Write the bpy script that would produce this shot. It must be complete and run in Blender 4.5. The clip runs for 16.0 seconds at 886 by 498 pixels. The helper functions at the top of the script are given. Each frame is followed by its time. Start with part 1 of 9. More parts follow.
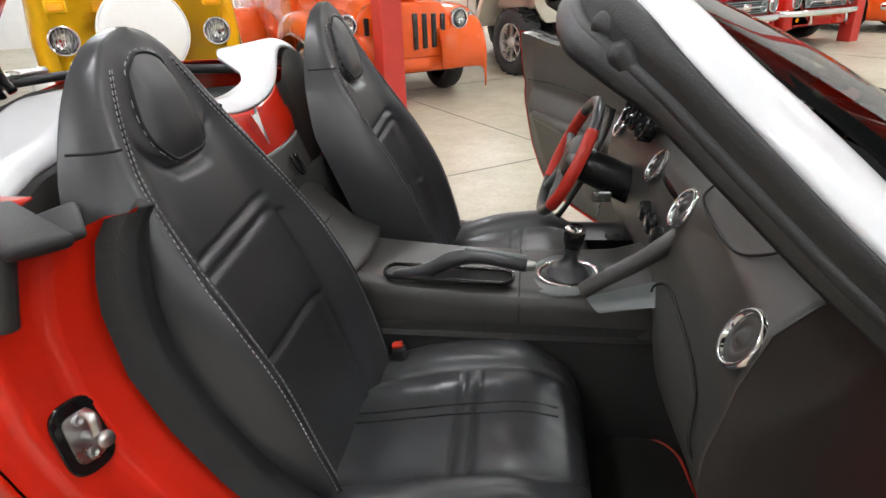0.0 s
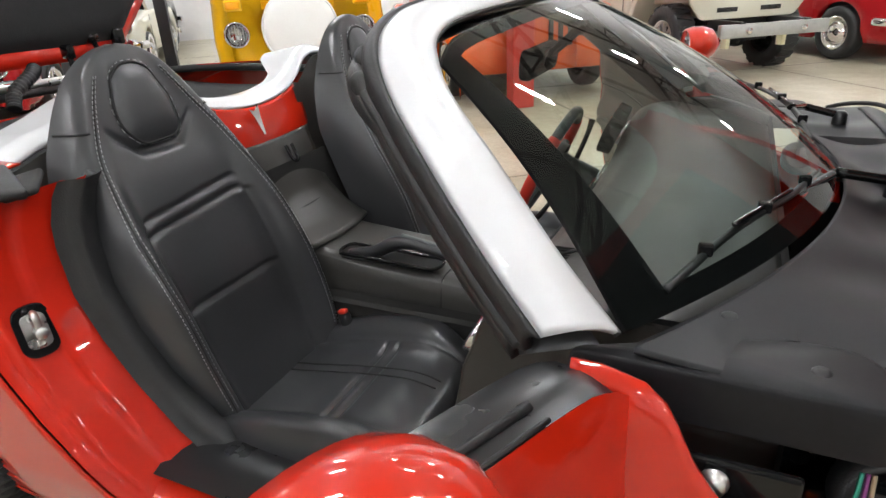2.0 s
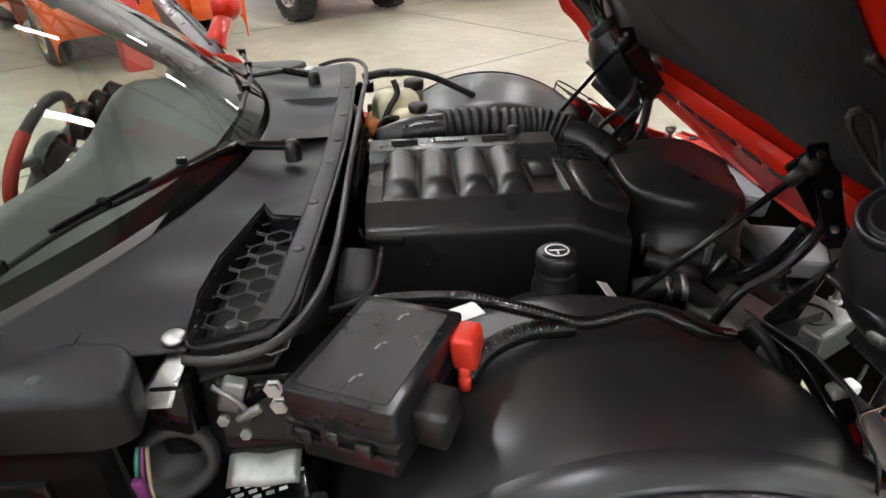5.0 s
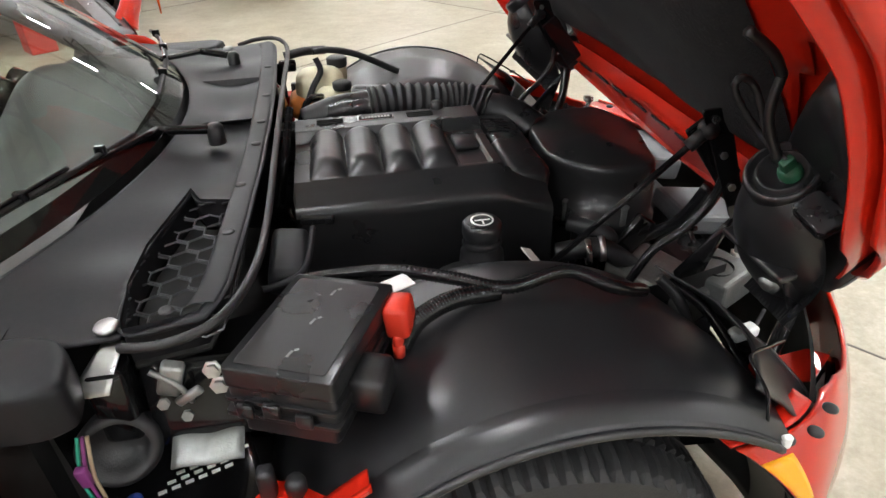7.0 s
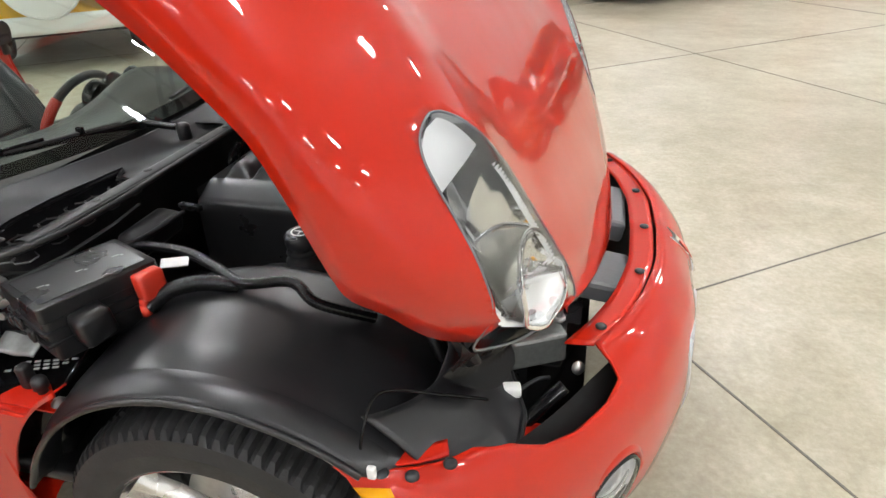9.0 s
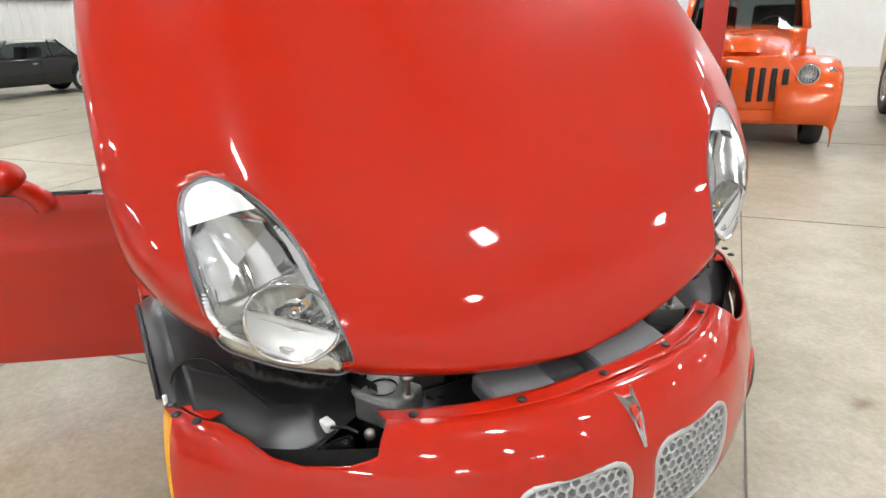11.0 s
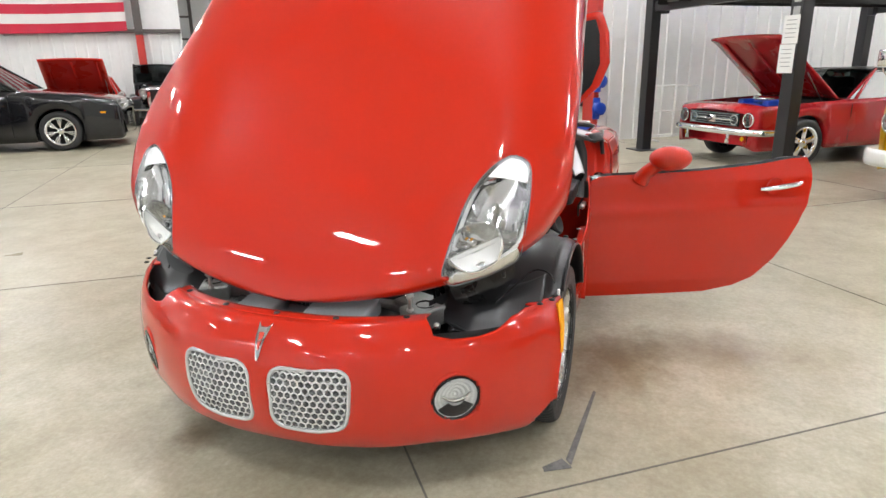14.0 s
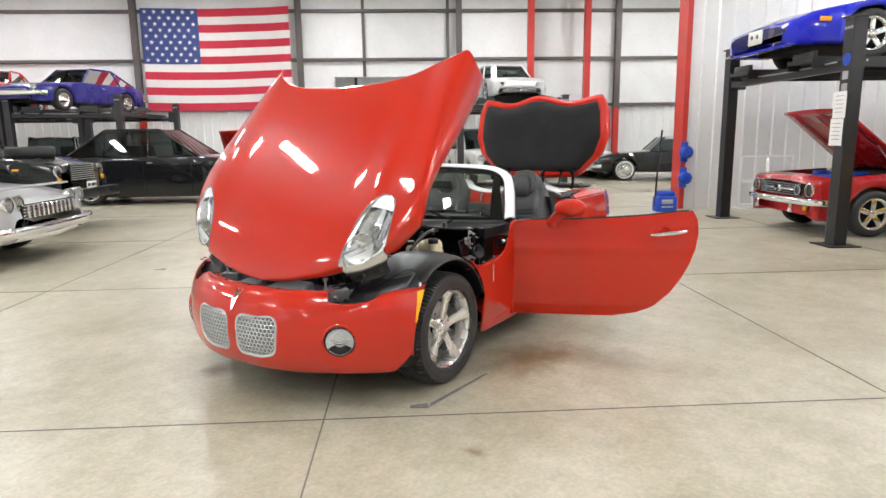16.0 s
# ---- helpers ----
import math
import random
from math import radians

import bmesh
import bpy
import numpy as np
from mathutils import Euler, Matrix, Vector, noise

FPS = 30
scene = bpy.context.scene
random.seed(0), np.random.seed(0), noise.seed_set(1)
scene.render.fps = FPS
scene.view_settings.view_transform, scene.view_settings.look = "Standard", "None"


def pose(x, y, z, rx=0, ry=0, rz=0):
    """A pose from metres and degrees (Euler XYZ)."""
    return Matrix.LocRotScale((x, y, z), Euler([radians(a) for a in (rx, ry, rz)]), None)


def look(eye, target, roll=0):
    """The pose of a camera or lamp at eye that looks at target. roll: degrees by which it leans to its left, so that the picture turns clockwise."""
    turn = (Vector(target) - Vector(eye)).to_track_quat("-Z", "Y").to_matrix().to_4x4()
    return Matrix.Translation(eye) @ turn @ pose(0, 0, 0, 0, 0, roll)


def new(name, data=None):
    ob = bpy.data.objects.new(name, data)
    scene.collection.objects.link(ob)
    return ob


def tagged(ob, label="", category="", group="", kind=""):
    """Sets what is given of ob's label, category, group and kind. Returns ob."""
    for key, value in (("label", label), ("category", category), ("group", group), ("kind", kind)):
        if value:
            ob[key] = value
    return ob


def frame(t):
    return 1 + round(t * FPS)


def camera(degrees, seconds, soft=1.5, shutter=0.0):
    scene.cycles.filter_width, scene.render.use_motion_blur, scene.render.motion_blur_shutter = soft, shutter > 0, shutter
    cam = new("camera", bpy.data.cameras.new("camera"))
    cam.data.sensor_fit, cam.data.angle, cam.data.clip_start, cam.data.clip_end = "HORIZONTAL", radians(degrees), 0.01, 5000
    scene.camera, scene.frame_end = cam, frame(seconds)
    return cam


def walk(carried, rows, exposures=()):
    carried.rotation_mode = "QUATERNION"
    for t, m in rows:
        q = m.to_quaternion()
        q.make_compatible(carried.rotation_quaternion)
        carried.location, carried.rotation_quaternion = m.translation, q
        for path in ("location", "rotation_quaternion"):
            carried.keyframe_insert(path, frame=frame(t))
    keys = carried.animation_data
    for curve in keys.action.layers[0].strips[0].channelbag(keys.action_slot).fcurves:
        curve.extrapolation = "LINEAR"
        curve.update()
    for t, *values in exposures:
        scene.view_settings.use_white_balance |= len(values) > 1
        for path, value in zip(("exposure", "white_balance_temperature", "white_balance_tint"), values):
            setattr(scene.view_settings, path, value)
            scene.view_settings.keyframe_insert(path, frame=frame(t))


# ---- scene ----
import functools

# ---------------- camera ----------------
cam = camera(71.1, 16.0)
PATH = [
    (0, (-1.37, -1.408, 1.235), (-1.638, 0.399, 0.421), -2.1),
    (0.5, (-1.291, -1.447, 1.261), (-1.745, 0.324, 0.449), -2.3),
    (1, (-1.193, -1.464, 1.258), (-1.764, 0.274, 0.448), -2.4),
    (1.5, (-1.019, -1.458, 1.269), (-1.724, 0.229, 0.46), -2.7),
    (2, (-0.771, -1.429, 1.281), (-1.557, 0.22, 0.467), -3.0),
    (2.5, (-0.537, -1.351, 1.311), (-1.307, 0.306, 0.497), -2.6),
    (3, (-0.372, -1.317, 1.327), (-0.976, 0.4, 0.497), -2.7),
    (3.5, (-0.29, -1.316, 1.318), (-0.662, 0.452, 0.461), -2.8),
    (4, (-0.255, -1.33, 1.318), (-0.432, 0.441, 0.408), -2.5),
    (4.5, (-0.23, -1.336, 1.329), (-0.263, 0.418, 0.369), -2.4),
    (4.7, (-0.225, -1.333, 1.332), (-0.211, 0.412, 0.356), -2.3),
    (7, (-0.21, -1.369, 1.353), (0.059, 0.297, 0.28), -1.9),
    (7.5, (-0.099, -1.407, 1.356), (0.158, 0.258, 0.277), -2.0),
    (8, (0.103, -1.455, 1.36), (0.268, 0.224, 0.287), -2.3),
    (8.5, (0.320, -1.510, 1.377), (0.246, 0.200, 0.342), -2.3),
    (9, (0.599, -1.464, 1.399), (0.147, 0.214, 0.408), -2.4),
    (9.5, (0.900, -1.398, 1.415), (0.084, 0.191, 0.515), -2.6),
    (10, (1.178, -1.313, 1.445), (0.060, 0.134, 0.637), -2.5),
    (10.2, (1.294, -1.248, 1.442), (0.036, 0.102, 0.667), -2.6),
    (12.3, (2.009, -0.138, 1.423), (0.131, 0.054, 0.762), -1.2),
    (12.5, (2.065, 0.007, 1.429), (0.179, 0.085, 0.768), -1.1),
    (13, (2.183, 0.379, 1.434), (0.298, 0.187, 0.794), -1.1),
    (13.5, (2.267, 0.785, 1.441), (0.421, 0.334, 0.819), -0.9),
    (14, (2.405, 1.188, 1.454), (0.595, 0.556, 0.886), -1.0),
    (14.5, (2.523, 1.6, 1.422), (0.746, 0.819, 0.937), -1.1),
    (15, (2.638, 2.009, 1.437), (0.919, 1.091, 0.991), -0.9),
    (15.5, (2.792, 2.409, 1.466), (1.114, 1.4, 1.06), -0.9),
    (16, (2.988, 2.797, 1.454), (1.343, 1.715, 1.102), -0.8),
]
walk(cam, [(t, look(eye, target, roll)) for t, eye, target, roll in PATH],
     [(0, .08), (1.5, .08), (2.0, .04), (2.5, -.10), (3.0, -.13), (3.5, -.03), (4.7, .14), (7, .22), (8.5, .24), (9.0, .08), (10, -.1), (12.3, -.03), (13, .0), (14, .0), (15, 0), (16, .0)])

# ---------------- world, lights and exposure ----------------
world = bpy.data.worlds.new("hall_world")
world.use_nodes = True
world.node_tree.nodes["Background"].inputs[0].default_value = (0.8, 0.85, 0.9, 1)
world.node_tree.nodes["Background"].inputs[1].default_value = 0.02
scene.world = world
LAMP_POWER = 172.0

# the hall stands turned against the car: u runs along its aisle, v across
HALL = Matrix.Rotation(radians(36.5), 4, "Z")


def hall(u, v, z=0.0, turn=0.0):
    return HALL @ pose(u, v, z, 0, 0, turn)


# ---------------- materials ----------------
def mk(name, base, rough=0.5, metal=0.0, var=0.12, scale=8.0, fine=90.0, bump=0.0, bscale=300.0, coat=0.0, spread=0.08, spec=0.5):
    m = bpy.data.materials.new(name)
    m.use_nodes = True
    nt = m.node_tree
    bsdf = nt.nodes["Principled BSDF"]
    co = nt.nodes.new("ShaderNodeTexCoord")
    big = nt.nodes.new("ShaderNodeTexNoise")
    big.inputs["Scale"].default_value = scale
    big.inputs["Detail"].default_value = 5
    small = nt.nodes.new("ShaderNodeTexNoise")
    small.inputs["Scale"].default_value = fine
    small.inputs["Detail"].default_value = 3
    for n in (big, small):
        nt.links.new(co.outputs["Object"], n.inputs["Vector"])
    mixf = nt.nodes.new("ShaderNodeMath")
    mixf.operation = "MULTIPLY_ADD"
    nt.links.new(small.outputs["Fac"], mixf.inputs[0])
    mixf.inputs[1].default_value = 0.4
    half = nt.nodes.new("ShaderNodeMath")
    half.operation = "MULTIPLY"
    half.inputs[1].default_value = 0.6
    nt.links.new(big.outputs["Fac"], half.inputs[0])
    nt.links.new(half.outputs[0], mixf.inputs[2])
    ramp = nt.nodes.new("ShaderNodeMapRange")
    ramp.inputs["From Min"].default_value = 0.3
    ramp.inputs["From Max"].default_value = 0.7
    nt.links.new(mixf.outputs[0], ramp.inputs["Value"])
    mix = nt.nodes.new("ShaderNodeMix")
    mix.data_type = "RGBA"
    mix.inputs["A"].default_value = (*[c * (1 - var) for c in base], 1)
    mix.inputs["B"].default_value = (*[min(1, c * (1 + var)) for c in base], 1)
    nt.links.new(ramp.outputs[0], mix.inputs["Factor"])
    nt.links.new(mix.outputs["Result"], bsdf.inputs["Base Color"])
    rr = nt.nodes.new("ShaderNodeMapRange")
    rr.inputs["From Min"].default_value, rr.inputs["From Max"].default_value = 0.3, 0.7
    rr.inputs["To Min"].default_value = max(0.0, rough - spread * rough * 2)
    rr.inputs["To Max"].default_value = min(1.0, rough + spread * rough * 2)
    nt.links.new(big.outputs["Fac"], rr.inputs["Value"])
    nt.links.new(rr.outputs[0], bsdf.inputs["Roughness"])
    bsdf.inputs["Metallic"].default_value = metal
    bsdf.inputs["Specular IOR Level"].default_value = spec
    if coat:
        bsdf.inputs["Specular IOR Level"].default_value = 0.12
        bsdf.inputs["Coat Weight"].default_value = coat
        bsdf.inputs["Coat Roughness"].default_value = 0.03
    if bump:
        tex = nt.nodes.new("ShaderNodeTexNoise")
        tex.inputs["Scale"].default_value = bscale
        tex.inputs["Detail"].default_value = 4
        nt.links.new(co.outputs["Object"], tex.inputs["Vector"])
        b = nt.nodes.new("ShaderNodeBump")
        b.inputs["Strength"].default_value = bump
        b.inputs["Distance"].default_value = 0.002
        nt.links.new(tex.outputs["Fac"], b.inputs["Height"])
        nt.links.new(b.outputs["Normal"], bsdf.inputs["Normal"])
    return m


def glass_mat(name, tint, rough=0.0):
    m = bpy.data.materials.new(name)
    m.use_nodes = True
    nt = m.node_tree
    nt.nodes.remove(nt.nodes["Principled BSDF"])
    out = nt.nodes["Material Output"]
    gl = nt.nodes.new("ShaderNodeBsdfGlossy")
    gl.inputs["Roughness"].default_value = rough
    tr = nt.nodes.new("ShaderNodeBsdfTransparent")
    tr.inputs["Color"].default_value = (*tint, 1)
    fr = nt.nodes.new("ShaderNodeFresnel")
    fr.inputs["IOR"].default_value = 1.5
    mx = nt.nodes.new("ShaderNodeMixShader")
    nt.links.new(fr.outputs[0], mx.inputs[0])
    nt.links.new(tr.outputs[0], mx.inputs[1])
    nt.links.new(gl.outputs[0], mx.inputs[2])
    nt.links.new(mx.outputs[0], out.inputs["Surface"])
    return m


def glow(name, colour, strength):
    m = bpy.data.materials.new(name)
    m.use_nodes = True
    nt = m.node_tree
    nt.nodes.remove(nt.nodes["Principled BSDF"])
    em = nt.nodes.new("ShaderNodeEmission")
    em.inputs[0].default_value = (*colour, 1)
    em.inputs[1].default_value = strength
    nt.links.new(em.outputs[0], nt.nodes["Material Output"].inputs["Surface"])
    return m


def floor_mat():
    m = mk("worn_concrete", (0.435, 0.415, 0.345), rough=0.36, var=0.06, scale=0.55, fine=9, bump=0.15, bscale=60, spread=0.12)
    nt = m.node_tree
    bsdf = nt.nodes["Principled BSDF"]
    src = bsdf.inputs["Base Color"].links[0].from_socket
    co = nt.nodes.new("ShaderNodeTexCoord")
    # cloudy blotches, mottling and specks
    last = src
    for scale, rough, lo, hi, dark, pale in ((0.33, .60, .30, .70, (.86, .84, .80), (1.10, 1.10, 1.10)), (1.7, .72, .28, .72, (.84, .81, .74), (1.12, 1.12, 1.13)),
                                             (7.0, .78, .25, .75, (.86, .84, .79), (1.10, 1.10, 1.10)), (38.0, .70, .22, .80, (.84, .82, .78), (1.12, 1.12, 1.12))):
        t = nt.nodes.new("ShaderNodeTexNoise")
        t.inputs["Scale"].default_value = scale
        t.inputs["Detail"].default_value = 8
        t.inputs["Roughness"].default_value = rough
        off = nt.nodes.new("ShaderNodeMapping")
        off.inputs["Location"].default_value = (scale * 3.1, scale * 7.7, 0)
        nt.links.new(co.outputs["Object"], off.inputs["Vector"])
        nt.links.new(off.outputs[0], t.inputs["Vector"])
        r = nt.nodes.new("ShaderNodeMapRange")
        r.interpolation_type = "SMOOTHSTEP"
        r.inputs["From Min"].default_value, r.inputs["From Max"].default_value = lo, hi
        nt.links.new(t.outputs["Fac"], r.inputs["Value"])
        tone = nt.nodes.new("ShaderNodeMix")
        tone.data_type = "RGBA"
        tone.inputs["A"].default_value, tone.inputs["B"].default_value = (*dark, 1), (*pale, 1)
        nt.links.new(r.outputs[0], tone.inputs["Factor"])
        mx = nt.nodes.new("ShaderNodeMix")
        mx.data_type, mx.blend_type = "RGBA", "MULTIPLY"
        mx.inputs["Factor"].default_value = 1.0
        nt.links.new(last, mx.inputs["A"])
        nt.links.new(tone.outputs["Result"], mx.inputs["B"])
        last = mx.outputs["Result"]
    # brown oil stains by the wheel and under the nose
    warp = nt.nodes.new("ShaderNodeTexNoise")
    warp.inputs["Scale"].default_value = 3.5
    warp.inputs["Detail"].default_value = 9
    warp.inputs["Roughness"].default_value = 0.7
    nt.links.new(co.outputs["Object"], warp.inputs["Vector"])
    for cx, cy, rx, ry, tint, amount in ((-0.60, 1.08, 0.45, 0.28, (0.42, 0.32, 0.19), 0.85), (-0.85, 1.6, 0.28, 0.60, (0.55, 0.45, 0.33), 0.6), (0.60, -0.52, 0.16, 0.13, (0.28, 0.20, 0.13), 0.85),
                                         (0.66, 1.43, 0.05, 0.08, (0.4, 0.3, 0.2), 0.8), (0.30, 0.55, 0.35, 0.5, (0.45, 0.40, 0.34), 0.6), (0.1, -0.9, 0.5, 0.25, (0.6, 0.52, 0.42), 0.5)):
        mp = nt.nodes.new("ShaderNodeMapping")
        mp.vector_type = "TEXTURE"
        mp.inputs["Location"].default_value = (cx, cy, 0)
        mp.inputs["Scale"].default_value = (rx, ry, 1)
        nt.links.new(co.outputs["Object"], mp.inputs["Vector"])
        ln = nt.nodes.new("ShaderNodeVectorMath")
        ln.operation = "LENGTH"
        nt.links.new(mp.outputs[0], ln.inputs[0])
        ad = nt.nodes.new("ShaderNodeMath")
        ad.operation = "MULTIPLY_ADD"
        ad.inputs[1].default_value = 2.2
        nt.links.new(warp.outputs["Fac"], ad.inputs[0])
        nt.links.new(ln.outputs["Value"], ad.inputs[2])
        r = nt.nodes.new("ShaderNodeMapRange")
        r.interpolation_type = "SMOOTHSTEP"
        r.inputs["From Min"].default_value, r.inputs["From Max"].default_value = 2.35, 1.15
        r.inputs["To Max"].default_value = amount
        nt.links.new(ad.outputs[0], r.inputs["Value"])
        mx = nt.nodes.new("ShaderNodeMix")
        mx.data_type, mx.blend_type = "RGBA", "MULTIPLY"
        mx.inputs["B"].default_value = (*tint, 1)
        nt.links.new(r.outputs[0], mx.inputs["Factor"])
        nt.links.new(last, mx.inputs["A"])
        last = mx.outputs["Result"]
    nt.links.new(last, bsdf.inputs["Base Color"])
    return m


RED = mk("red_paint", (0.50, 0.016, 0.0035), rough=0.34, var=0.03, scale=3, coat=1.0)
REDJAMB = mk("red_paint_inner", (0.55, 0.017, 0.006), rough=0.36, var=0.05, scale=5, coat=0.8)
SILVER = mk("silver_paint", (0.68, 0.69, 0.71), rough=0.42, metal=0.25, var=0.03, scale=4, fine=800, coat=0.8)
BLACKPLASTIC = mk("black_plastic", (0.0135, 0.0135, 0.0145), rough=0.29, var=0.12, scale=9, bump=0.03, bscale=700, spread=0.05, spec=0.45)
COWLPLASTIC = mk("grey_black_plastic", (0.012, 0.012, 0.0135), rough=0.42, var=0.20, scale=5, bump=0.04, bscale=420, spread=0.06, spec=0.18)
GLOSSBLACK = mk("gloss_black", (0.007, 0.007, 0.0075), rough=0.14, var=0.15, scale=6, coat=0.4)
LINER = mk("liner_plastic", (0.016, 0.016, 0.0175), rough=0.33, var=0.14, scale=7, bump=0.03, bscale=420, spread=0.05, spec=0.55)
FELT = mk("black_felt", (0.012, 0.012, 0.013), rough=0.95, var=0.3, scale=6, bump=1.0, bscale=250)
CARPET = mk("black_carpet", (0.022, 0.021, 0.020), rough=1.0, var=0.3, scale=12, bump=1.0, bscale=600)
LEATHER = mk("black_leather", (0.030, 0.0305, 0.033), rough=0.30, var=0.10, scale=7, bump=0.07, bscale=420, spread=0.04)
GREYMESH = mk("vent_plastic", (0.10, 0.10, 0.105), rough=0.32, var=0.1)
THREAD = mk("grey_thread", (0.34, 0.34, 0.35), rough=0.8)
SEAM = mk("dark_seam", (0.008, 0.008, 0.008), rough=0.8)
DASHMAT = mk("dash_plastic", (0.038, 0.036, 0.033), rough=0.40, var=0.15, scale=6, bump=0.2, bscale=500)
DASHGREY = mk("grey_trim", (0.13, 0.145, 0.145), rough=0.42, var=0.1, scale=8, bump=0.2, bscale=500)
RUBBER = mk("black_rubber", (0.014, 0.014, 0.015), rough=0.5, var=0.25, scale=10, bump=0.3, bscale=300)
TYRE = mk("tyre_rubber", (0.022, 0.022, 0.023), rough=0.62, var=0.25, scale=18, bump=0.4, bscale=260)
CHROME = mk("chrome", (0.85, 0.86, 0.88), rough=0.06, metal=1.0, var=0.03)
ALLOY = mk("polished_alloy", (0.80, 0.79, 0.77), rough=0.27, metal=0.85, var=0.05, scale=10)
STEEL = mk("bare_steel", (0.55, 0.55, 0.54), rough=0.30, metal=1.0, var=0.12, scale=20)
DULLSTEEL = mk("dull_cast_metal", (0.30, 0.31, 0.30), rough=0.5, metal=0.8, var=0.2, scale=15, bump=0.3)
GREYPLASTIC = mk("grey_shroud", (0.16, 0.165, 0.175), rough=0.5, var=0.12, scale=6)
REDPLASTIC = mk("red_plastic", (0.62, 0.04, 0.02), rough=0.35, var=0.05)
REDLEATHER = mk("red_leather", (0.55, 0.035, 0.02), rough=0.42, var=0.08, bump=0.2, bscale=420)
AMBER = mk("amber_lens", (0.85, 0.36, 0.01), rough=0.15, var=0.06, coat=0.8)
WHITEPAINT = mk("white_paint", (0.80, 0.80, 0.79), rough=0.4, var=0.03)
PAPER = mk("white_paper", (0.82, 0.82, 0.80), rough=0.8, var=0.03)
GREENPLASTIC = mk("green_plastic", (0.02, 0.10, 0.05), rough=0.4)
YELLOWED = mk("yellowed_plastic", (0.80, 0.75, 0.52), rough=0.4, var=0.1)
COOLANT = mk("orange_coolant", (0.75, 0.25, 0.05), rough=0.3, var=0.1)
GRILLEPAINT = mk("grille_silver", (0.55, 0.56, 0.57), rough=0.35, metal=0.4, var=0.05)
# near-black for gaps, openings and hidden faces, their shade put into the colour
DARK = mk("void_shade", (0.006, 0.006, 0.006), rough=0.9)
BLUEPLASTIC = mk("blue_plastic", (0.01, 0.06, 0.45), rough=0.4)
WSGLASS = glass_mat("windscreen_glass", (0.72, 0.82, 0.76))
LENSGLASS = glass_mat("lamp_glass", (0.95, 0.96, 0.96))
CARGLASS = glass_mat("tinted_glass", (0.30, 0.34, 0.34))
FLOOR = floor_mat()
JOINT = mk("floor_joint", (0.16, 0.15, 0.13), rough=0.8, var=0.3, scale=4)
TAPE = mk("worn_tape", (0.17, 0.165, 0.16), rough=0.7, var=0.45, scale=22)
WALLWHITE = mk("white_liner_panel", (0.80, 0.80, 0.79), rough=0.5, var=0.05, scale=0.7, fine=6, bump=0.1, bscale=20)
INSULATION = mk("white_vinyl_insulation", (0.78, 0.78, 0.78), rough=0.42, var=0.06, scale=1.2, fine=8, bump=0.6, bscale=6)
# the white insulation greyed to weaken bounced light and paint reflections
ROOFING = mk("dimmed_insulation", (0.50, 0.50, 0.49), rough=0.5, var=0.08, scale=1.0, fine=8, bump=0.5, bscale=6)
GIRT = mk("brown_steel_girt", (0.10, 0.085, 0.08), rough=0.5, var=0.15, scale=5)
REDSTEEL = mk("red_oxide_steel", (0.50, 0.035, 0.025), rough=0.45, var=0.1, scale=4)
LIFTBLACK = mk("lift_black", (0.02, 0.02, 0.022), rough=0.4, var=0.2, scale=5)
GALV = mk("galvanised_bar", (0.42, 0.42, 0.41), rough=0.45, metal=0.6, var=0.15, scale=12)
LAMPGLOW = glow("tube_light", (0.975, 0.99, 1.0), LAMP_POWER)


# ---------------- mesh helpers ----------------
def bmesh_from(verts, faces):
    bm = bmesh.new()
    vs = [bm.verts.new(v) for v in verts]
    for f in faces:
        try:
            bm.faces.new([vs[i] for i in f])
        except ValueError:
            pass
    return bm


def part(name, bm, material, parent=None, label="", smooth=True, solid=0.0, place=None):
    me = bpy.data.meshes.new(name)
    if smooth:
        for f in bm.faces:
            f.smooth = True
    bm.to_mesh(me)
    bm.free()
    me.materials.append(material)
    ob = new(name, me)
    if parent is not None:
        ob.parent = parent
    if place is not None:
        ob.matrix_local = place
    if solid:
        md = ob.modifiers.new("thickness", "SOLIDIFY")
        md.thickness = solid
        md.offset = -1
    if label:
        tagged(ob, label)
    return ob


def thing(name, label, category, place=None, group="", kind=""):
    ob = new(name)
    ob.empty_display_size = 0.2
    if place is not None:
        ob.matrix_world = place
    return tagged(ob, label, category, group, kind)


def alone(name, bm, material, label, category, place=None, group="", kind="", smooth=False, solid=0.0):
    ob = part(name, bm, material, None, "", smooth, solid)
    if place is not None:
        ob.matrix_world = place
    return tagged(ob, label, category, group, kind)


def grid(f, us, vs, keep=None, flip=False):
    verts = [f(u, v) for u in us for v in vs]
    n = len(vs)
    faces = []
    for i in range(len(us) - 1):
        for j in range(n - 1):
            if keep and not keep((us[i] + us[i + 1]) / 2, (vs[j] + vs[j + 1]) / 2):
                continue
            q = (i * n + j, (i + 1) * n + j, (i + 1) * n + j + 1, i * n + j + 1)
            faces.append(q[::-1] if flip else q)
    bm = bmesh_from(verts, faces)
    loose = [v for v in bm.verts if not v.link_faces]
    bmesh.ops.delete(bm, geom=loose, context="VERTS")
    return bm


def steps(a, b, n):
    return [a + (b - a) * i / n for i in range(n + 1)]


def interp(x, table):
    return float(np.interp(x, [p[0] for p in table], [p[1] for p in table]))


@functools.lru_cache(maxsize=None)
def slopes(table):
    """Slopes of a smooth line through a table that never overshoots its points."""
    x, y = [p[0] for p in table], [p[1] for p in table]
    d = [(y[i + 1] - y[i]) / (x[i + 1] - x[i]) for i in range(len(x) - 1)]
    m = [d[0]] + [0 if d[i - 1] * d[i] <= 0 else 2 * d[i - 1] * d[i] / (d[i - 1] + d[i]) for i in range(1, len(d))] + [d[-1]]
    return x, y, m


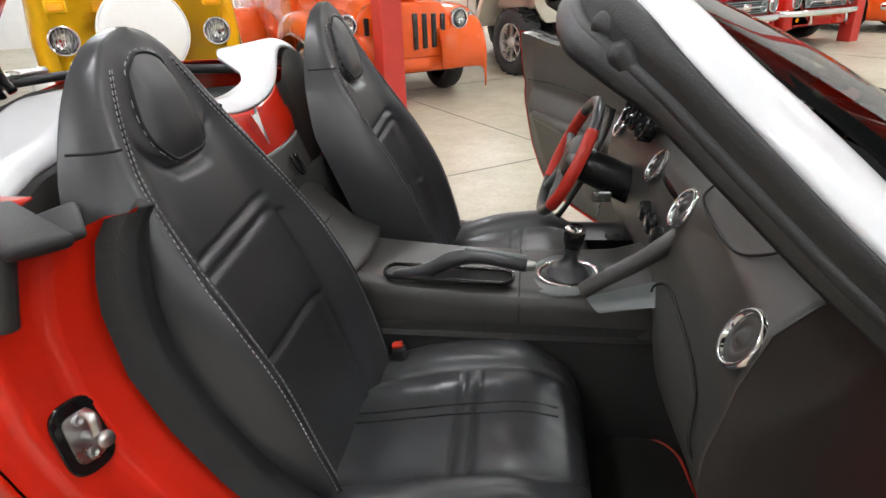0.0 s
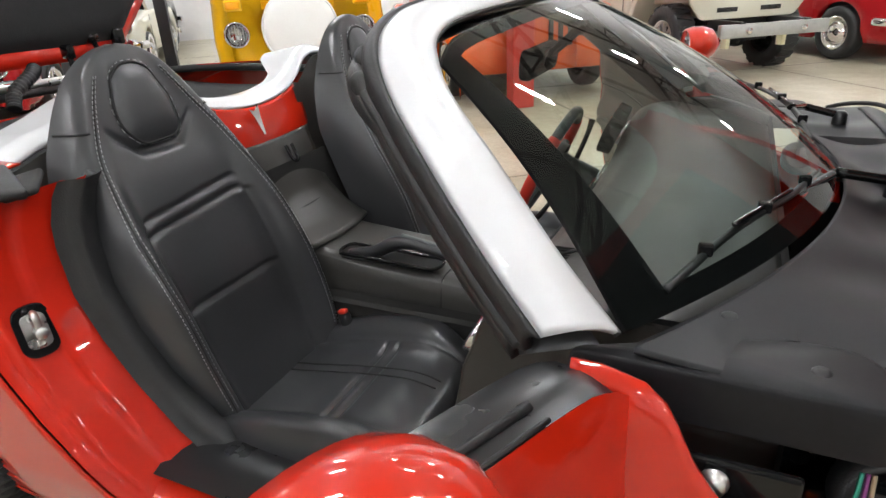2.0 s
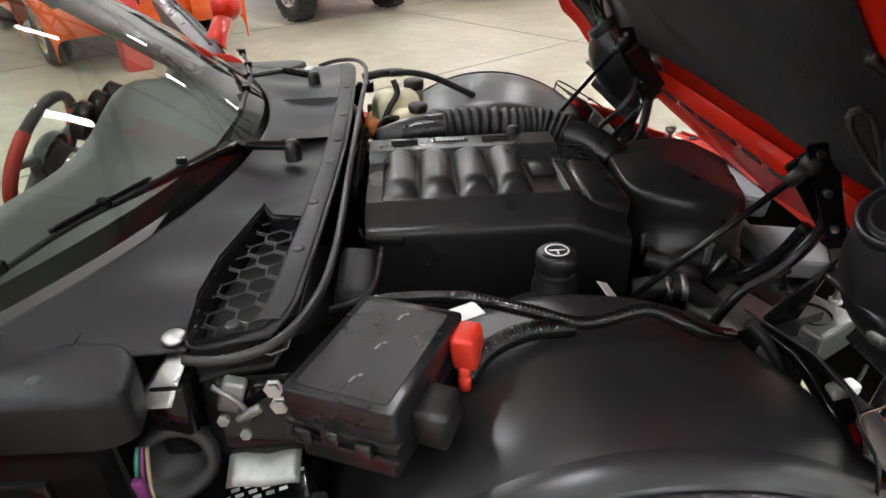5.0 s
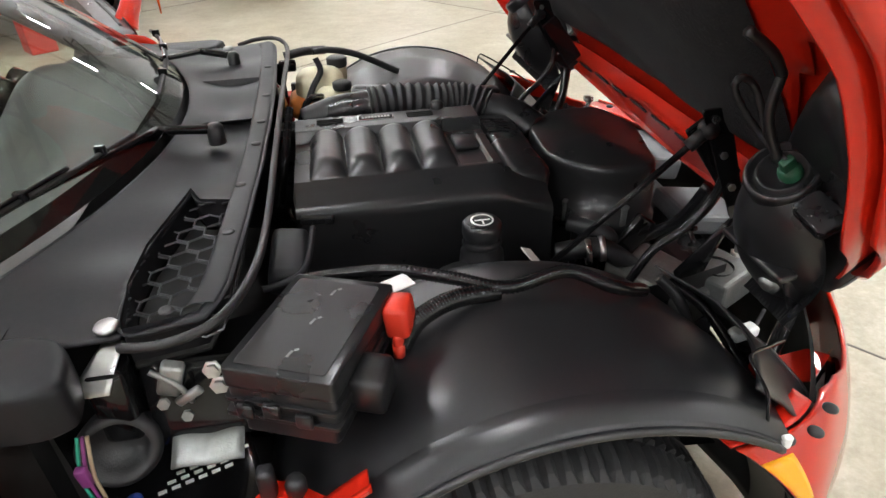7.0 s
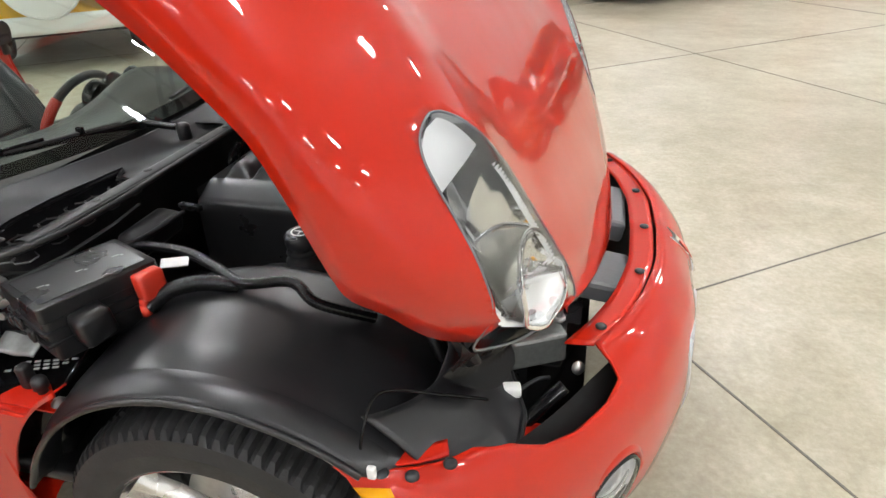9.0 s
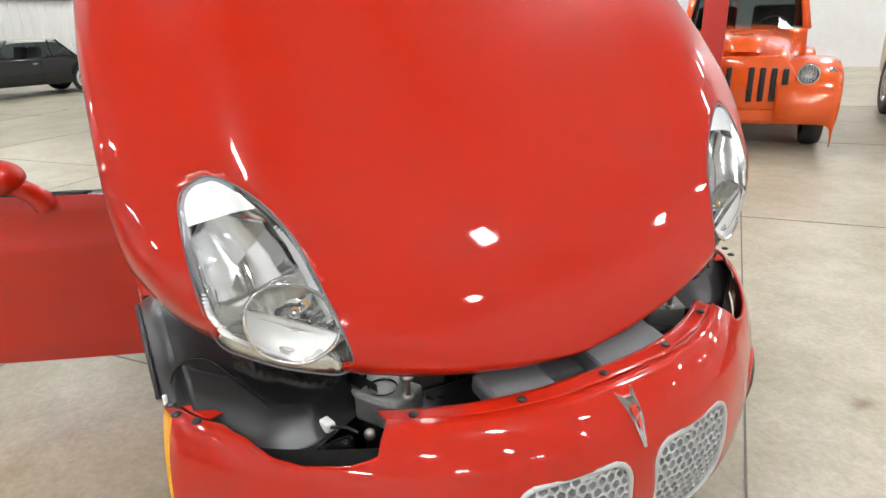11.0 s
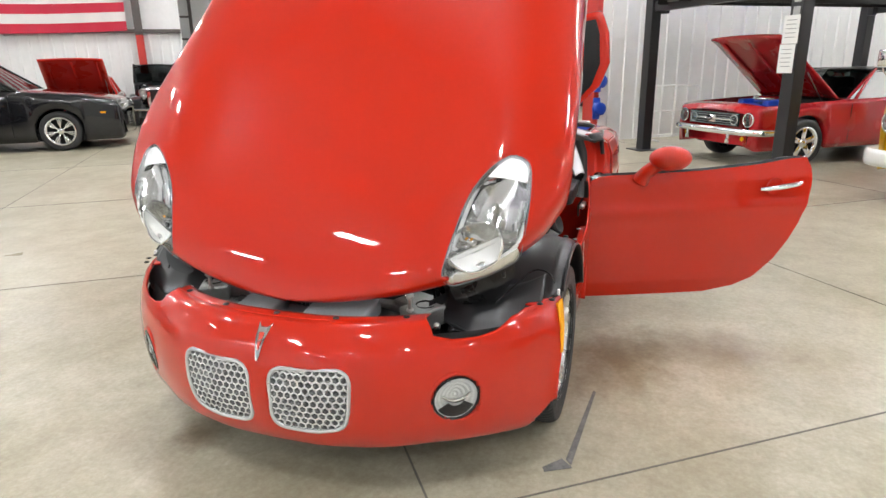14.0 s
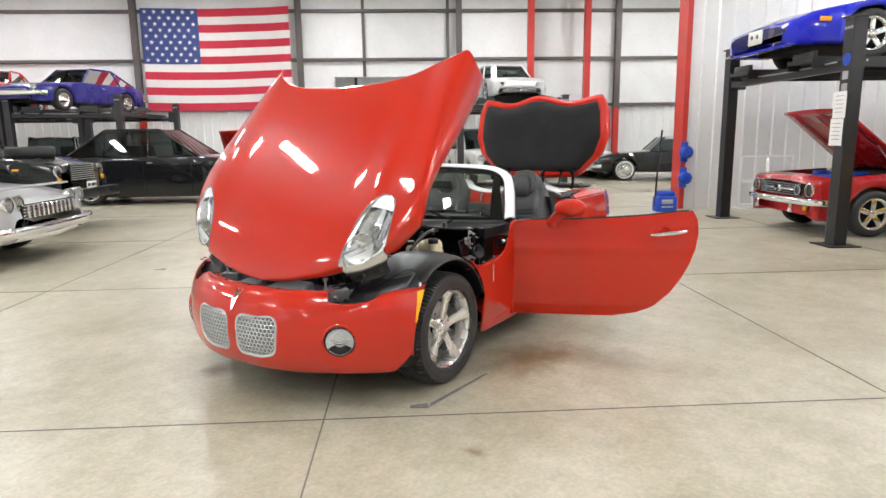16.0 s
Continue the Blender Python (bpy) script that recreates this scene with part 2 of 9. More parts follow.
def smooth(v, table):
    x, y, m = slopes(tuple(table))
    if v <= x[0]:
        return y[0]
    if v >= x[-1]:
        return y[-1]
    i = max(k for k in range(len(x)) if x[k] <= v)
    h = x[i + 1] - x[i]
    t = (v - x[i]) / h
    return y[i] * (1 + 2 * t) * (1 - t) ** 2 + m[i] * h * t * (1 - t) ** 2 + y[i + 1] * t * t * (3 - 2 * t) + m[i + 1] * h * t * t * (t - 1)


def curve_at(points, n):
    """n + 1 points of a Catmull-Rom line through points."""
    P = [Vector(p) for p in points]
    if len(P) == 2:
        return [P[0].lerp(P[1], i / n) for i in range(n + 1)]
    out = []
    for k in range(n + 1):
        s = k / n * (len(P) - 1)
        i = min(int(s), len(P) - 2)
        t = s - i
        p0, p1, p2, p3 = P[max(i - 1, 0)], P[i], P[i + 1], P[min(i + 2, len(P) - 1)]
        out.append(0.5 * ((2 * p1) + (p2 - p0) * t + (2 * p0 - 5 * p1 + 4 * p2 - p3) * t * t + (3 * p1 - p0 - 3 * p2 + p3) * t ** 3))
    return out


def tube(points, r, n=24, sides=8, ends=True, ripple=0.0, waves=0):
    """A round bar or hose along a smooth line; r may be a list of radii; ripple gives bellows."""
    line = curve_at(points, n)
    verts, faces = [], []
    for k, p in enumerate(line):
        d = (line[min(k + 1, n)] - line[max(k - 1, 0)]).normalized()
        a = d.orthogonal().normalized() if k == 0 else (side - d * side.dot(d)).normalized()
        side = a
        b = d.cross(a)
        rad = r if not isinstance(r, (list, tuple)) else interp(k / n, [(i / (len(r) - 1), q) for i, q in enumerate(r)])
        rad *= 1 + ripple * math.sin(2 * math.pi * waves * k / n)
        for j in range(sides):
            w = 2 * math.pi * j / sides
            verts.append(p + (a * math.cos(w) + b * math.sin(w)) * rad)
    for k in range(n):
        for j in range(sides):
            faces.append((k * sides + j, k * sides + (j + 1) % sides, (k + 1) * sides + (j + 1) % sides, (k + 1) * sides + j))
    if ends:
        faces.append(tuple(range(sides))[::-1])
        faces.append(tuple(n * sides + j for j in range(sides)))
    return bmesh_from(verts, faces)


def lathe(profile, sides=32, m=None, closed=False, caps=False):
    """A turned shape: profile of (radius, height) about z, then moved by m."""
    verts, faces = [], []
    for r, h in profile:
        for j in range(sides):
            w = 2 * math.pi * j / sides
            verts.append(Vector((r * math.cos(w), r * math.sin(w), h)))
    k = len(profile)
    for i in range(k - 1 + (1 if closed else 0)):
        for j in range(sides):
            faces.append((i * sides + j, i * sides + (j + 1) % sides, (i + 1) % k * sides + (j + 1) % sides, (i + 1) % k * sides + j))
    if caps and not closed:
        if profile[0][0] > 1e-6:
            faces.append(tuple(range(sides))[::-1])
        if profile[-1][0] > 1e-6:
            faces.append(tuple((k - 1) * sides + j for j in range(sides)))
    bm = bmesh_from(verts, faces)
    bmesh.ops.remove_doubles(bm, verts=bm.verts, dist=1e-6)
    bmesh.ops.recalc_face_normals(bm, faces=bm.faces)
    if m is not None:
        bmesh.ops.transform(bm, matrix=m, verts=bm.verts)
    return bm


def rbox(sx, sy, sz, r=0.01, m=None, seg=2):
    """A box with rounded edges, centred, then moved by m."""
    bm = bmesh.new()
    bmesh.ops.create_cube(bm, size=1.0)
    bmesh.ops.scale(bm, vec=(sx, sy, sz), verts=bm.verts)
    if r:
        bmesh.ops.bevel(bm, geom=list(bm.edges), offset=min(r, 0.49 * min(sx, sy, sz)), segments=seg, profile=0.5, affect="EDGES")
    if m is not None:
        bmesh.ops.transform(bm, matrix=m, verts=bm.verts)
    return bm


def prism(outline, depth, m=None, r=0.0, seg=2):
    """An outline in x, y drawn out by depth along z, its edges rounded by r."""
    n = len(outline)
    verts = [(x, y, 0) for x, y in outline] + [(x, y, depth) for x, y in outline]
    faces = [tuple(range(n))[::-1], tuple(range(n, 2 * n))] + [(i, (i + 1) % n, n + (i + 1) % n, n + i) for i in range(n)]
    bm = bmesh_from(verts, faces)
    bmesh.ops.recalc_face_normals(bm, faces=bm.faces)
    if r:
        bmesh.ops.bevel(bm, geom=list(bm.edges), offset=r, segments=seg, profile=0.5, affect="EDGES")
    if m is not None:
        bmesh.ops.transform(bm, matrix=m, verts=bm.verts)
    return bm


def join(*bms):
    out = bms[0]
    for b in bms[1:]:
        me = bpy.data.meshes.new("tmp")
        b.to_mesh(me)
        b.free()
        out.from_mesh(me)
        bpy.data.meshes.remove(me)
    return out


def rounded(outline, r, k=5):
    """Rounds the corners of a polygon in x, y."""
    out, n = [], len(outline)
    for i in range(n):
        p, a, b = Vector(outline[i]), Vector(outline[i - 1]), Vector(outline[(i + 1) % n])
        da, db = (a - p), (b - p)
        ra = min(r, da.length * 0.45, db.length * 0.45)
        s, e = p + da.normalized() * ra, p + db.normalized() * ra
        for q in range(k + 1):
            t = q / k
            w = s * (1 - t) ** 2 + p * 2 * t * (1 - t) + e * t * t
            out.append((w.x, w.y))
    return out


def inside(x, y, poly):
    c, n = False, len(poly)
    for i in range(n):
        (x1, y1), (x2, y2) = poly[i], poly[(i + 1) % n]
        if (y1 > y) != (y2 > y) and x < (x2 - x1) * (y - y1) / (y2 - y1) + x1:
            c = not c
    return c


def axis(p, d, spin=0.0):
    """A pose at p whose z points along d."""
    return Matrix.Translation(p) @ Vector(d).to_track_quat("Z", "Y").to_matrix().to_4x4() @ pose(0, 0, 0, 0, 0, spin)


def mirror(bm):
    bmesh.ops.scale(bm, vec=(1, -1, 1), verts=bm.verts)
    bmesh.ops.reverse_faces(bm, faces=bm.faces)
    return bm

# ---------------- the hall ----------------
U0, U1, V0, V1, TOP = -19.5, 16.0, -15.0, 17.0, 7.6
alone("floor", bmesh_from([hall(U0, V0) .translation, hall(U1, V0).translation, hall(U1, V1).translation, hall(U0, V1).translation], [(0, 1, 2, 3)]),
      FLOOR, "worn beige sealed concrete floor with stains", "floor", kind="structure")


def hall_box(name, u0, u1, v0, v1, z0, z1, material, label="", category="", kind="structure", r=0.0):
    bm = rbox(u1 - u0, v1 - v0, z1 - z0, r)
    return alone(name, bm, material, label or name.replace("_", " "), category or name.split("_")[0], hall((u0 + u1) / 2, (v0 + v1) / 2, (z0 + z1) / 2), kind=kind)


# west wall with a tall opening into an annex
OV0, OV1, OZ = -2.1, 1.6, 3.7
hall_box("wall_west", U0 - 0.2, U0, V0, OV0, 0, TOP, INSULATION, "white vinyl-faced insulated steel wall", "wall")
hall_box("wall_west", U0 - 0.2, U0, OV1, V1, 0, TOP, INSULATION, "white vinyl-faced insulated steel wall", "wall")
hall_box("wall_west", U0 - 0.2, U0, OV0, OV1, OZ, TOP, INSULATION, "white insulated wall above the opening", "wall")
hall_box("annex_floor", -44.0, U0, -8.0, 8.0, -0.2, 0.0, FLOOR, "pale concrete annex floor", "floor")
hall_box("annex_wall", -44.2, -44.0, -8.0, 8.0, 0, 6.5, INSULATION, "white end wall of the annex", "wall")
hall_box("annex_wall", -44.2, U0 - 0.2, -8.2, -8.0, 0, 6.5, INSULATION, "white side wall of the annex", "wall")
hall_box("annex_wall", -44.2, U0 - 0.2, 8.0, 8.2, 0, 6.5, INSULATION, "white side wall of the annex", "wall")
hall_box("annex_ceiling", -44.2, U0 - 0.2, -8.2, 8.2, 6.5, 6.7, INSULATION, "white annex ceiling", "ceiling")
for z in (2.1, 3.4, 4.8):
    hall_box("annex_girt", -44.0, -43.85, -8.0, -3.2, z - 0.06, z + 0.06, GIRT, "dark steel girt of the annex wall", "girt")
    hall_box("annex_girt", -44.0, -43.85, 1.2, 8.0, z - 0.06, z + 0.06, GIRT, "dark steel girt of the annex wall", "girt")
for v in (-5.5, -3.2, 1.2, 4.5):
    hall_box("annex_column", -44.0, -43.8, v - 0.1, v + 0.1, 0, 6.5, GIRT, "dark steel column of the annex", "column")
for k in range(5):
    hall_box("overhead_door_panel", -43.97, -43.92, -3.1, 1.1, 0.9 * k, 0.9 * k + 0.88, WALLWHITE, "white panel of an overhead door", "door panel")
# unseen wall, given the greyed insulation to keep reflections on the hood darker
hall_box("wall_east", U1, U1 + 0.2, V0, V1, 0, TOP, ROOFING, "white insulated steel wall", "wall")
hall_box("wall_south", U0 - 0.2, U1 + 0.2, V0 - 0.2, V0, 0, TOP, INSULATION, "white insulated steel wall", "wall")
hall_box("wall_north", U0 - 0.2, U1 + 0.2, V1, V1 + 0.2, 0, TOP, INSULATION, "white insulated steel wall", "wall")
# roof colour is darkened so lamps outweigh the bounced light
hall_box("ceiling", U0 - 0.2, U1 + 0.2, V0 - 0.2, V1 + 0.2, TOP, TOP + 0.2, ROOFING, "white insulated roof, greyed to cut bounced light, between dark purlins", "ceiling")
# saw-cut joints of the slab
for k in range(-5, 6):
    v = 3.15 * k
    if V0 < v < V1:
        hall_box("floor_joint_across", U0, U1, v - 0.004, v + 0.004, 0.0005, 0.0025, JOINT, "saw-cut joint in the concrete floor", "floor joint")
    u = 0.97 + 3.15 * k
    if U0 < u < U1:
        hall_box("floor_joint_along", u - 0.004, u + 0.004, V0, V1, 0.0005, 0.0025, JOINT, "saw-cut joint in the concrete floor", "floor joint")


def rib_panel(name, u, v0, v1, z0, z1, material, label):
    """A steel liner sheet with upright ribs, facing +u."""
    prof, v = [], v0
    while v < v1 - 0.01:
        prof += [(v, 0.0), (v + 0.22, 0.0), (v + 0.235, 0.03), (v + 0.285, 0.03)]
        v += 0.30
    prof.append((v1, 0.0))
    bm = bmesh_from([(d, w, z) for w, d in prof for z in (z0, z1)], [(2 * i, 2 * i + 2, 2 * i + 3, 2 * i + 1) for i in range(len(prof) - 1)])
    bmesh.ops.recalc_face_normals(bm, faces=bm.faces)
    return alone(name, bm, material, label, "wall panel", hall(u, 0), kind="structure")


rib_panel("wall_liner", U0 + 0.01, OV1, V1, 0.0, 2.55, WALLWHITE, "white ribbed steel liner along the wall foot")
rib_panel("wall_liner", U0 + 0.01, V0, OV0, 0.0, 2.55, WALLWHITE, "white ribbed steel liner along the wall foot")
# girts and columns of the flag wall
hall_box("wall_girt", U0, U0 + 0.16, V0, OV0, 2.57, 2.67, GIRT, "dark brown steel girt along the wall", "girt")
hall_box("wall_girt", U0, U0 + 0.16, OV1, V1, 2.57, 2.67, GIRT, "dark brown steel girt along the wall", "girt")
for z in (4.30, 5.98):
    hall_box("wall_girt", U0, U0 + 0.16, V0, V1, z - 0.05, z + 0.05, GIRT, "dark brown steel girt along the wall", "girt")
for v in (-14.6, -8.98, -3.28, 2.45, 8.3, 14.0):
    c = thing("wall_column", "dark steel column with a red foot", "column", hall(U0 + 0.22, v), kind="structure")
    part("shaft", join(rbox(0.02, 0.2, TOP - 2.5, 0, pose(0.09, 0, (TOP + 2.5) / 2)), rbox(0.02, 0.2, TOP - 2.5, 0, pose(-0.09, 0, (TOP + 2.5) / 2)), rbox(0.16, 0.02, TOP - 2.5, 0, pose(0, 0, (TOP + 2.5) / 2))), GIRT, c, smooth=False)
    part("foot", join(rbox(0.02, 0.2, 2.5, 0, pose(0.09, 0, 1.25)), rbox(0.02, 0.2, 2.5, 0, pose(-0.09, 0, 1.25)), rbox(0.16, 0.02, 2.5, 0, pose(0, 0, 1.25))), REDSTEEL, c, smooth=False)
for v in (-1.0, 2.05):
    hall_box("wall_downpipe", U0 + 0.02, U0 + 0.12, v - 0.05, v + 0.05, OZ, TOP, GIRT, "thin dark steel post on the wall", "post")
# partition with its red edge trim
hall_box("wall_partition", -8.35, -8.03, 5.95, V1, 0, TOP, WALLWHITE, "white partition wall", "wall")
rib_panel("partition_liner", -8.02, 5.95, V1, 0.0, TOP - 0.05, WALLWHITE, "white ribbed steel sheet on the partition wall")
hall_box("partition_trim", -8.37, -7.97, 5.85, 5.95, 0, TOP, REDSTEEL, "red steel edge trim of the partition", "trim")
# roof purlins and trusses
for k in range(9):
    v = V0 + 2 + 3.5 * k
    hall_box("ceiling_purlin", U0, U1, v - 0.04, v + 0.04, TOP - 0.22, TOP - 0.02, GIRT, "dark steel roof purlin", "purlin")
for u in (-13.5, -7.5, -1.5, 4.5, 10.5):
    r = thing("roof_truss", "dark steel lattice truss under the roof", "truss", hall(u, 0), kind="structure")
    part("chord", rbox(0.12, V1 - V0, 0.10, 0, pose(0, (V0 + V1) / 2, TOP - 0.28)), GIRT, r, smooth=False)
    part("chord", rbox(0.12, V1 - V0, 0.10, 0, pose(0, (V0 + V1) / 2, TOP - 0.98)), GIRT, r, smooth=False)
    for k in range(16):
        a, b = V0 + 2.0 * k, V0 + 2.0 * k + 1.0
        part("web", join(tube([(0, a, TOP - 0.95), (0, b, TOP - 0.3)], 0.03, 1, 4), tube([(0, b, TOP - 0.3), (0, min(b + 1, V1), TOP - 0.95)], 0.03, 1, 4)), GIRT, r, smooth=False)


# high-bay lamps
def bay_lamp(u, v):
    t = thing("high_bay_light", "white fluorescent high-bay light hung below the roof", "ceiling light", hall(u, v, TOP - 1.25), group="high-bay lights")
    part("housing", rbox(1.0, 0.40, 0.06, 0.01, pose(0, 0, 0.05)), WHITEPAINT, t, smooth=False)
    part("diffuser", rbox(0.92, 0.26, 0.03, 0.012, pose(0, 0, -0.005)), LAMPGLOW, t, smooth=False)
    for s in (-0.42, 0.42):
        part("hanger", tube([(s, 0, 0.07), (s, 0, 1.2)], 0.006, 1, 6), GIRT, t, smooth=False)
    return t


for i, u in enumerate((-16.8, -11.8, -6.8, -1.8, 3.2, 8.2, 13.2)):
    for v in (-12.6, -7.2, -1.8, 3.6, 9.0, 14.2):
        bay_lamp(u, v + (1.6 if i % 2 else 0))
for u, v in ((-25.0, -3.0), (-25.0, 3.0), (-33.0, -3.0), (-33.0, 3.0), (-40.0, 0.0)):
    bay_lamp(u, v)

# flag on the wall
fl = thing("wall_flag", "large striped cloth flag with white stars on blue", "flag", hall(U0 + 0.2, 0))
FW, FH, FV, FZ = 5.15, 3.50, -8.75, 6.08   # width, height, left edge, top


def flag_sheet(v0, v1, z0, z1, off=0.0):
    def f(a, b):
        sag = 0.10 * math.sin((a - FV) / FW * math.pi) * 0.6 - 0.05 * (a - FV) / FW
        return (off + 0.02 * math.sin(a * 3.1 + b) + 0.012 * math.sin(a * 9), a, b - sag)
    return grid(f, steps(v0, v1, 24), steps(z0, z1, 3))


FLAGRED = mk("flag_red", (0.55, 0.03, 0.06), rough=0.85, var=0.08, scale=3)
FLAGWHITE = mk("flag_white", (0.76, 0.73, 0.70), rough=0.85, var=0.05, scale=3)
FLAGBLUE = mk("flag_blue", (0.04, 0.06, 0.20), rough=0.85, var=0.1, scale=3)
for k in range(13):
    z1 = FZ - FH * k / 13
    part("stripe", flag_sheet(FV, FV + FW, z1 - FH / 13, z1), FLAGRED if k % 2 == 0 else FLAGWHITE, fl)
part("canton", flag_sheet(FV, FV + FW * 0.385, FZ - FH * 7 / 13, FZ, 0.012), FLAGBLUE, fl)
star = [(math.cos(math.pi / 2 + k * math.pi / 5) * (0.085 if k % 2 == 0 else 0.034), math.sin(math.pi / 2 + k * math.pi / 5) * (0.085 if k % 2 == 0 else 0.034)) for k in range(10)]
for row in range(9):
    for col in range(6 if row % 2 == 0 else 5):
        v = FV + FW * 0.385 * (col + (0.5 if row % 2 == 0 else 1.0)) / 6.0
        z = FZ - FH * 7 / 13 * (row + 0.6) / 9.2
        sag = 0.10 * math.sin((v - FV) / FW * math.pi) * 0.6 - 0.05 * (v - FV) / FW
        part("star", prism(star, 0.006, Matrix.Translation((0.04 + 0.02 * math.sin(v * 3.1 + z), v, z - sag)) @ Euler((math.pi / 2, 0, math.pi / 2)).to_matrix().to_4x4()), FLAGWHITE, fl, smooth=False)

# worn tape mark and dark stains on the floor beside the car
tm = thing("floor_tape_mark", "worn grey tape arrow stuck to the concrete", "tape mark", pose(0, 0, 0))
part("strip", prism([(0.33, 0.945), (0.36, 0.97), (-0.22, 1.003), (-0.23, 0.990)], 0.0015, pose(0, 0, 0.003)), TAPE, tm, smooth=False)
part("strip", prism([(0.33, 0.93), (0.375, 0.975), (0.43, 0.88), (0.405, 0.868)], 0.0015, pose(0, 0, 0.0035)), TAPE, tm, smooth=False)

# ---------------- the open roadster ----------------
car = thing("roadster", "red two-seat roadster with hood, doors and rear deck open", "car")

# --- clamshell hood, drawn shut and then tilted open ---
HOOD_W = [(-.95, .862), (-.5, .884), (-.1, .912), (.2, .920), (.3, .910), (.38, .880), (.45, .836), (.52, .77), (.58, .69), (.64, .575), (.69, .45), (.73, .31), (.76, .16), (.775, .02)]
HOOD_E = [(-.95, .69), (-.77, .675), (-.45, .690), (-.2, .722), (0, .743), (.10, .742), (.19, .718), (.25, .692), (.29, .672), (.325, .660), (.37, .664), (.42, .655), (.45, .650), (.64, .655), (.775, .655)]
HOOD_B = [(-.9, .012), (-.3, .014), (.1, .034), (.3, .034), (.5, .010), (.6, 0)]
HOOD_R = [(0, -.555), (.3, -.575), (.5, -.62), (.65, -.70), (.75, -.80), (.80, -.86), (.84, -.83), (.88, -.775)]
HOOD_N = 4.8
HOOD_OPEN = Matrix.Translation((.552, 0, .755)) @ Matrix.Rotation(radians(45.4), 4, "Y") @ Matrix.Translation((-.643, 0, -.655))


def crown(x):
    """Height of the hood along its middle."""
    return ((((-.09814 * x - .09067) * x + .02616) * x - .05142) * x - .13639) * x + .85227


def hood_z(x, y):
    r = min(abs(y) / smooth(x, HOOD_W), 1)
    h = (1 - r ** HOOD_N) ** (1 / HOOD_N)
    e = smooth(x, HOOD_E)
    return e + (crown(x) - e) * h + math.exp(-((abs(y) - .69) / .13) ** 2) * smooth(x, HOOD_B) * h


def hood_point(xs, a, drop=0.0, inset=0.0):
    w = smooth(xs, HOOD_W) - inset
    s, c = abs(math.sin(a)), abs(math.cos(a))
    y = w * s ** (2 / HOOD_N) * (1 if a >= 0 else -1)
    h = c ** (2 / HOOD_N) if c > 1e-9 else 0.0
    e = smooth(xs, HOOD_E)
    x = xs
    if xs < -.1:
        x = -.1 + (xs + .1) * (-.1 - smooth(abs(y), HOOD_R)) / .85
    z = e + (crown(x) - e) * h + math.exp(-((abs(y) - .69) / .13) ** 2) * smooth(x, HOOD_B) * h
    return (x, y, z - drop)


LAMP_RIM = [(.247, .733, 0), (.250, .755, 0), (.262, .777, 0), (.29, .790, 0), (.36, .796, 0), (.43, .795, 0), (.49, .786, .006), (.525, .764, .014), (.56, .722, .022), (.60, .662, .024), (.635, .595, .020),
            (.652, .553, .012), (.650, .536, .004), (.60, .545, 0), (.56, .553, 0), (.51, .566, 0), (.455, .580, 0), (.40, .598, 0), (.355, .622, 0), (.315, .650, 0), (.28, .682, 0), (.256, .712, 0)]
LAMP_RIM = [(x - .006, y + .010, low) for x, y, low in LAMP_RIM]
LAMP = [(x, y) for x, y, low in LAMP_RIM]
LAMP_OUT = [(.247, .740), (.262, .777), (.29, .790), (.36, .796), (.43, .795), (.49, .786), (.525, .764), (.56, .722), (.60, .662), (.635, .595), (.652, .553)]
LAMP_IN = [(.247, .730), (.256, .712), (.28, .682), (.315, .650), (.355, .622), (.40, .598), (.455, .580), (.51, .566), (.56, .553), (.60, .545), (.652, .536)]


def hood_keep(xs, a):
    x, y, z = hood_point(xs, a)
    return not inside(x, abs(y), LAMP)


ang = [math.copysign(abs(t) ** 1.0, t) * math.pi / 2 for t in steps(-1, 1, 150)]
hx = sorted(set(steps(-.95, .5, 100) + steps(.5, .775, 50)))
def cut_clean(bm):
    """Draws the ragged rim of the lamp openings on to the lamp's outline."""
    for v in bm.verts:
        x, y = v.co.x, abs(v.co.y)
        if not v.is_boundary or not (.17 < x < .70 and .53 < y < .83) or y > smooth(x, HOOD_W) - .006:
            continue
        best = None
        for i in range(len(LAMP)):
            a, b = Vector(LAMP[i]), Vector(LAMP[(i + 1) % len(LAMP)])
            k = min(1, max(0, (Vector((x, y)) - a).dot(b - a) / (b - a).length_squared))
            q = a.lerp(b, k)
            d = (q - Vector((x, y))).length
            if best is None or d < best[0]:
                best = (d, q)
        if best[0] < .03:
            q = best[1]
            v.co = (q.x, math.copysign(q.y, v.co.y), hood_z(q.x, min(q.y, smooth(q.x, HOOD_W))))
    return bm


hood = part("hood", cut_clean(grid(hood_point, hx, ang, hood_keep)), RED, car, "glossy red clamshell hood tilted open", solid=.010, place=HOOD_OPEN)
part("hood_inner_frame", grid(lambda x, a: hood_point(x, a, .022, .03), steps(-.86, .62, 50), [t * math.pi / 2 for t in steps(-1, 1, 60)],
     lambda x, a: not inside(x, abs(hood_point(x, a)[1]), [(.45 + (u - .45) * 1.16, .67 + (v - .67) * 1.22) for u, v in LAMP]), True), REDJAMB, hood, "red inner skin of the hood", solid=.004)


def pad(x, y):
    edge = max(0, min((x + .50) / .1, (.50 - x) / .1, (.56 - abs(y)) / .1, 1))
    return (x, y, hood_z(x, y) - .028 - .045 * edge ** .5 - .012 * math.sin(x * 9 + y * 5) * edge - .006 * math.sin(x * 31 + y * 12) * edge)


part("hood_insulation", grid(pad, steps(-.50, .50, 40), steps(-.56, .56, 40), None, True), FELT, hood, "black felt insulation pad under the hood")
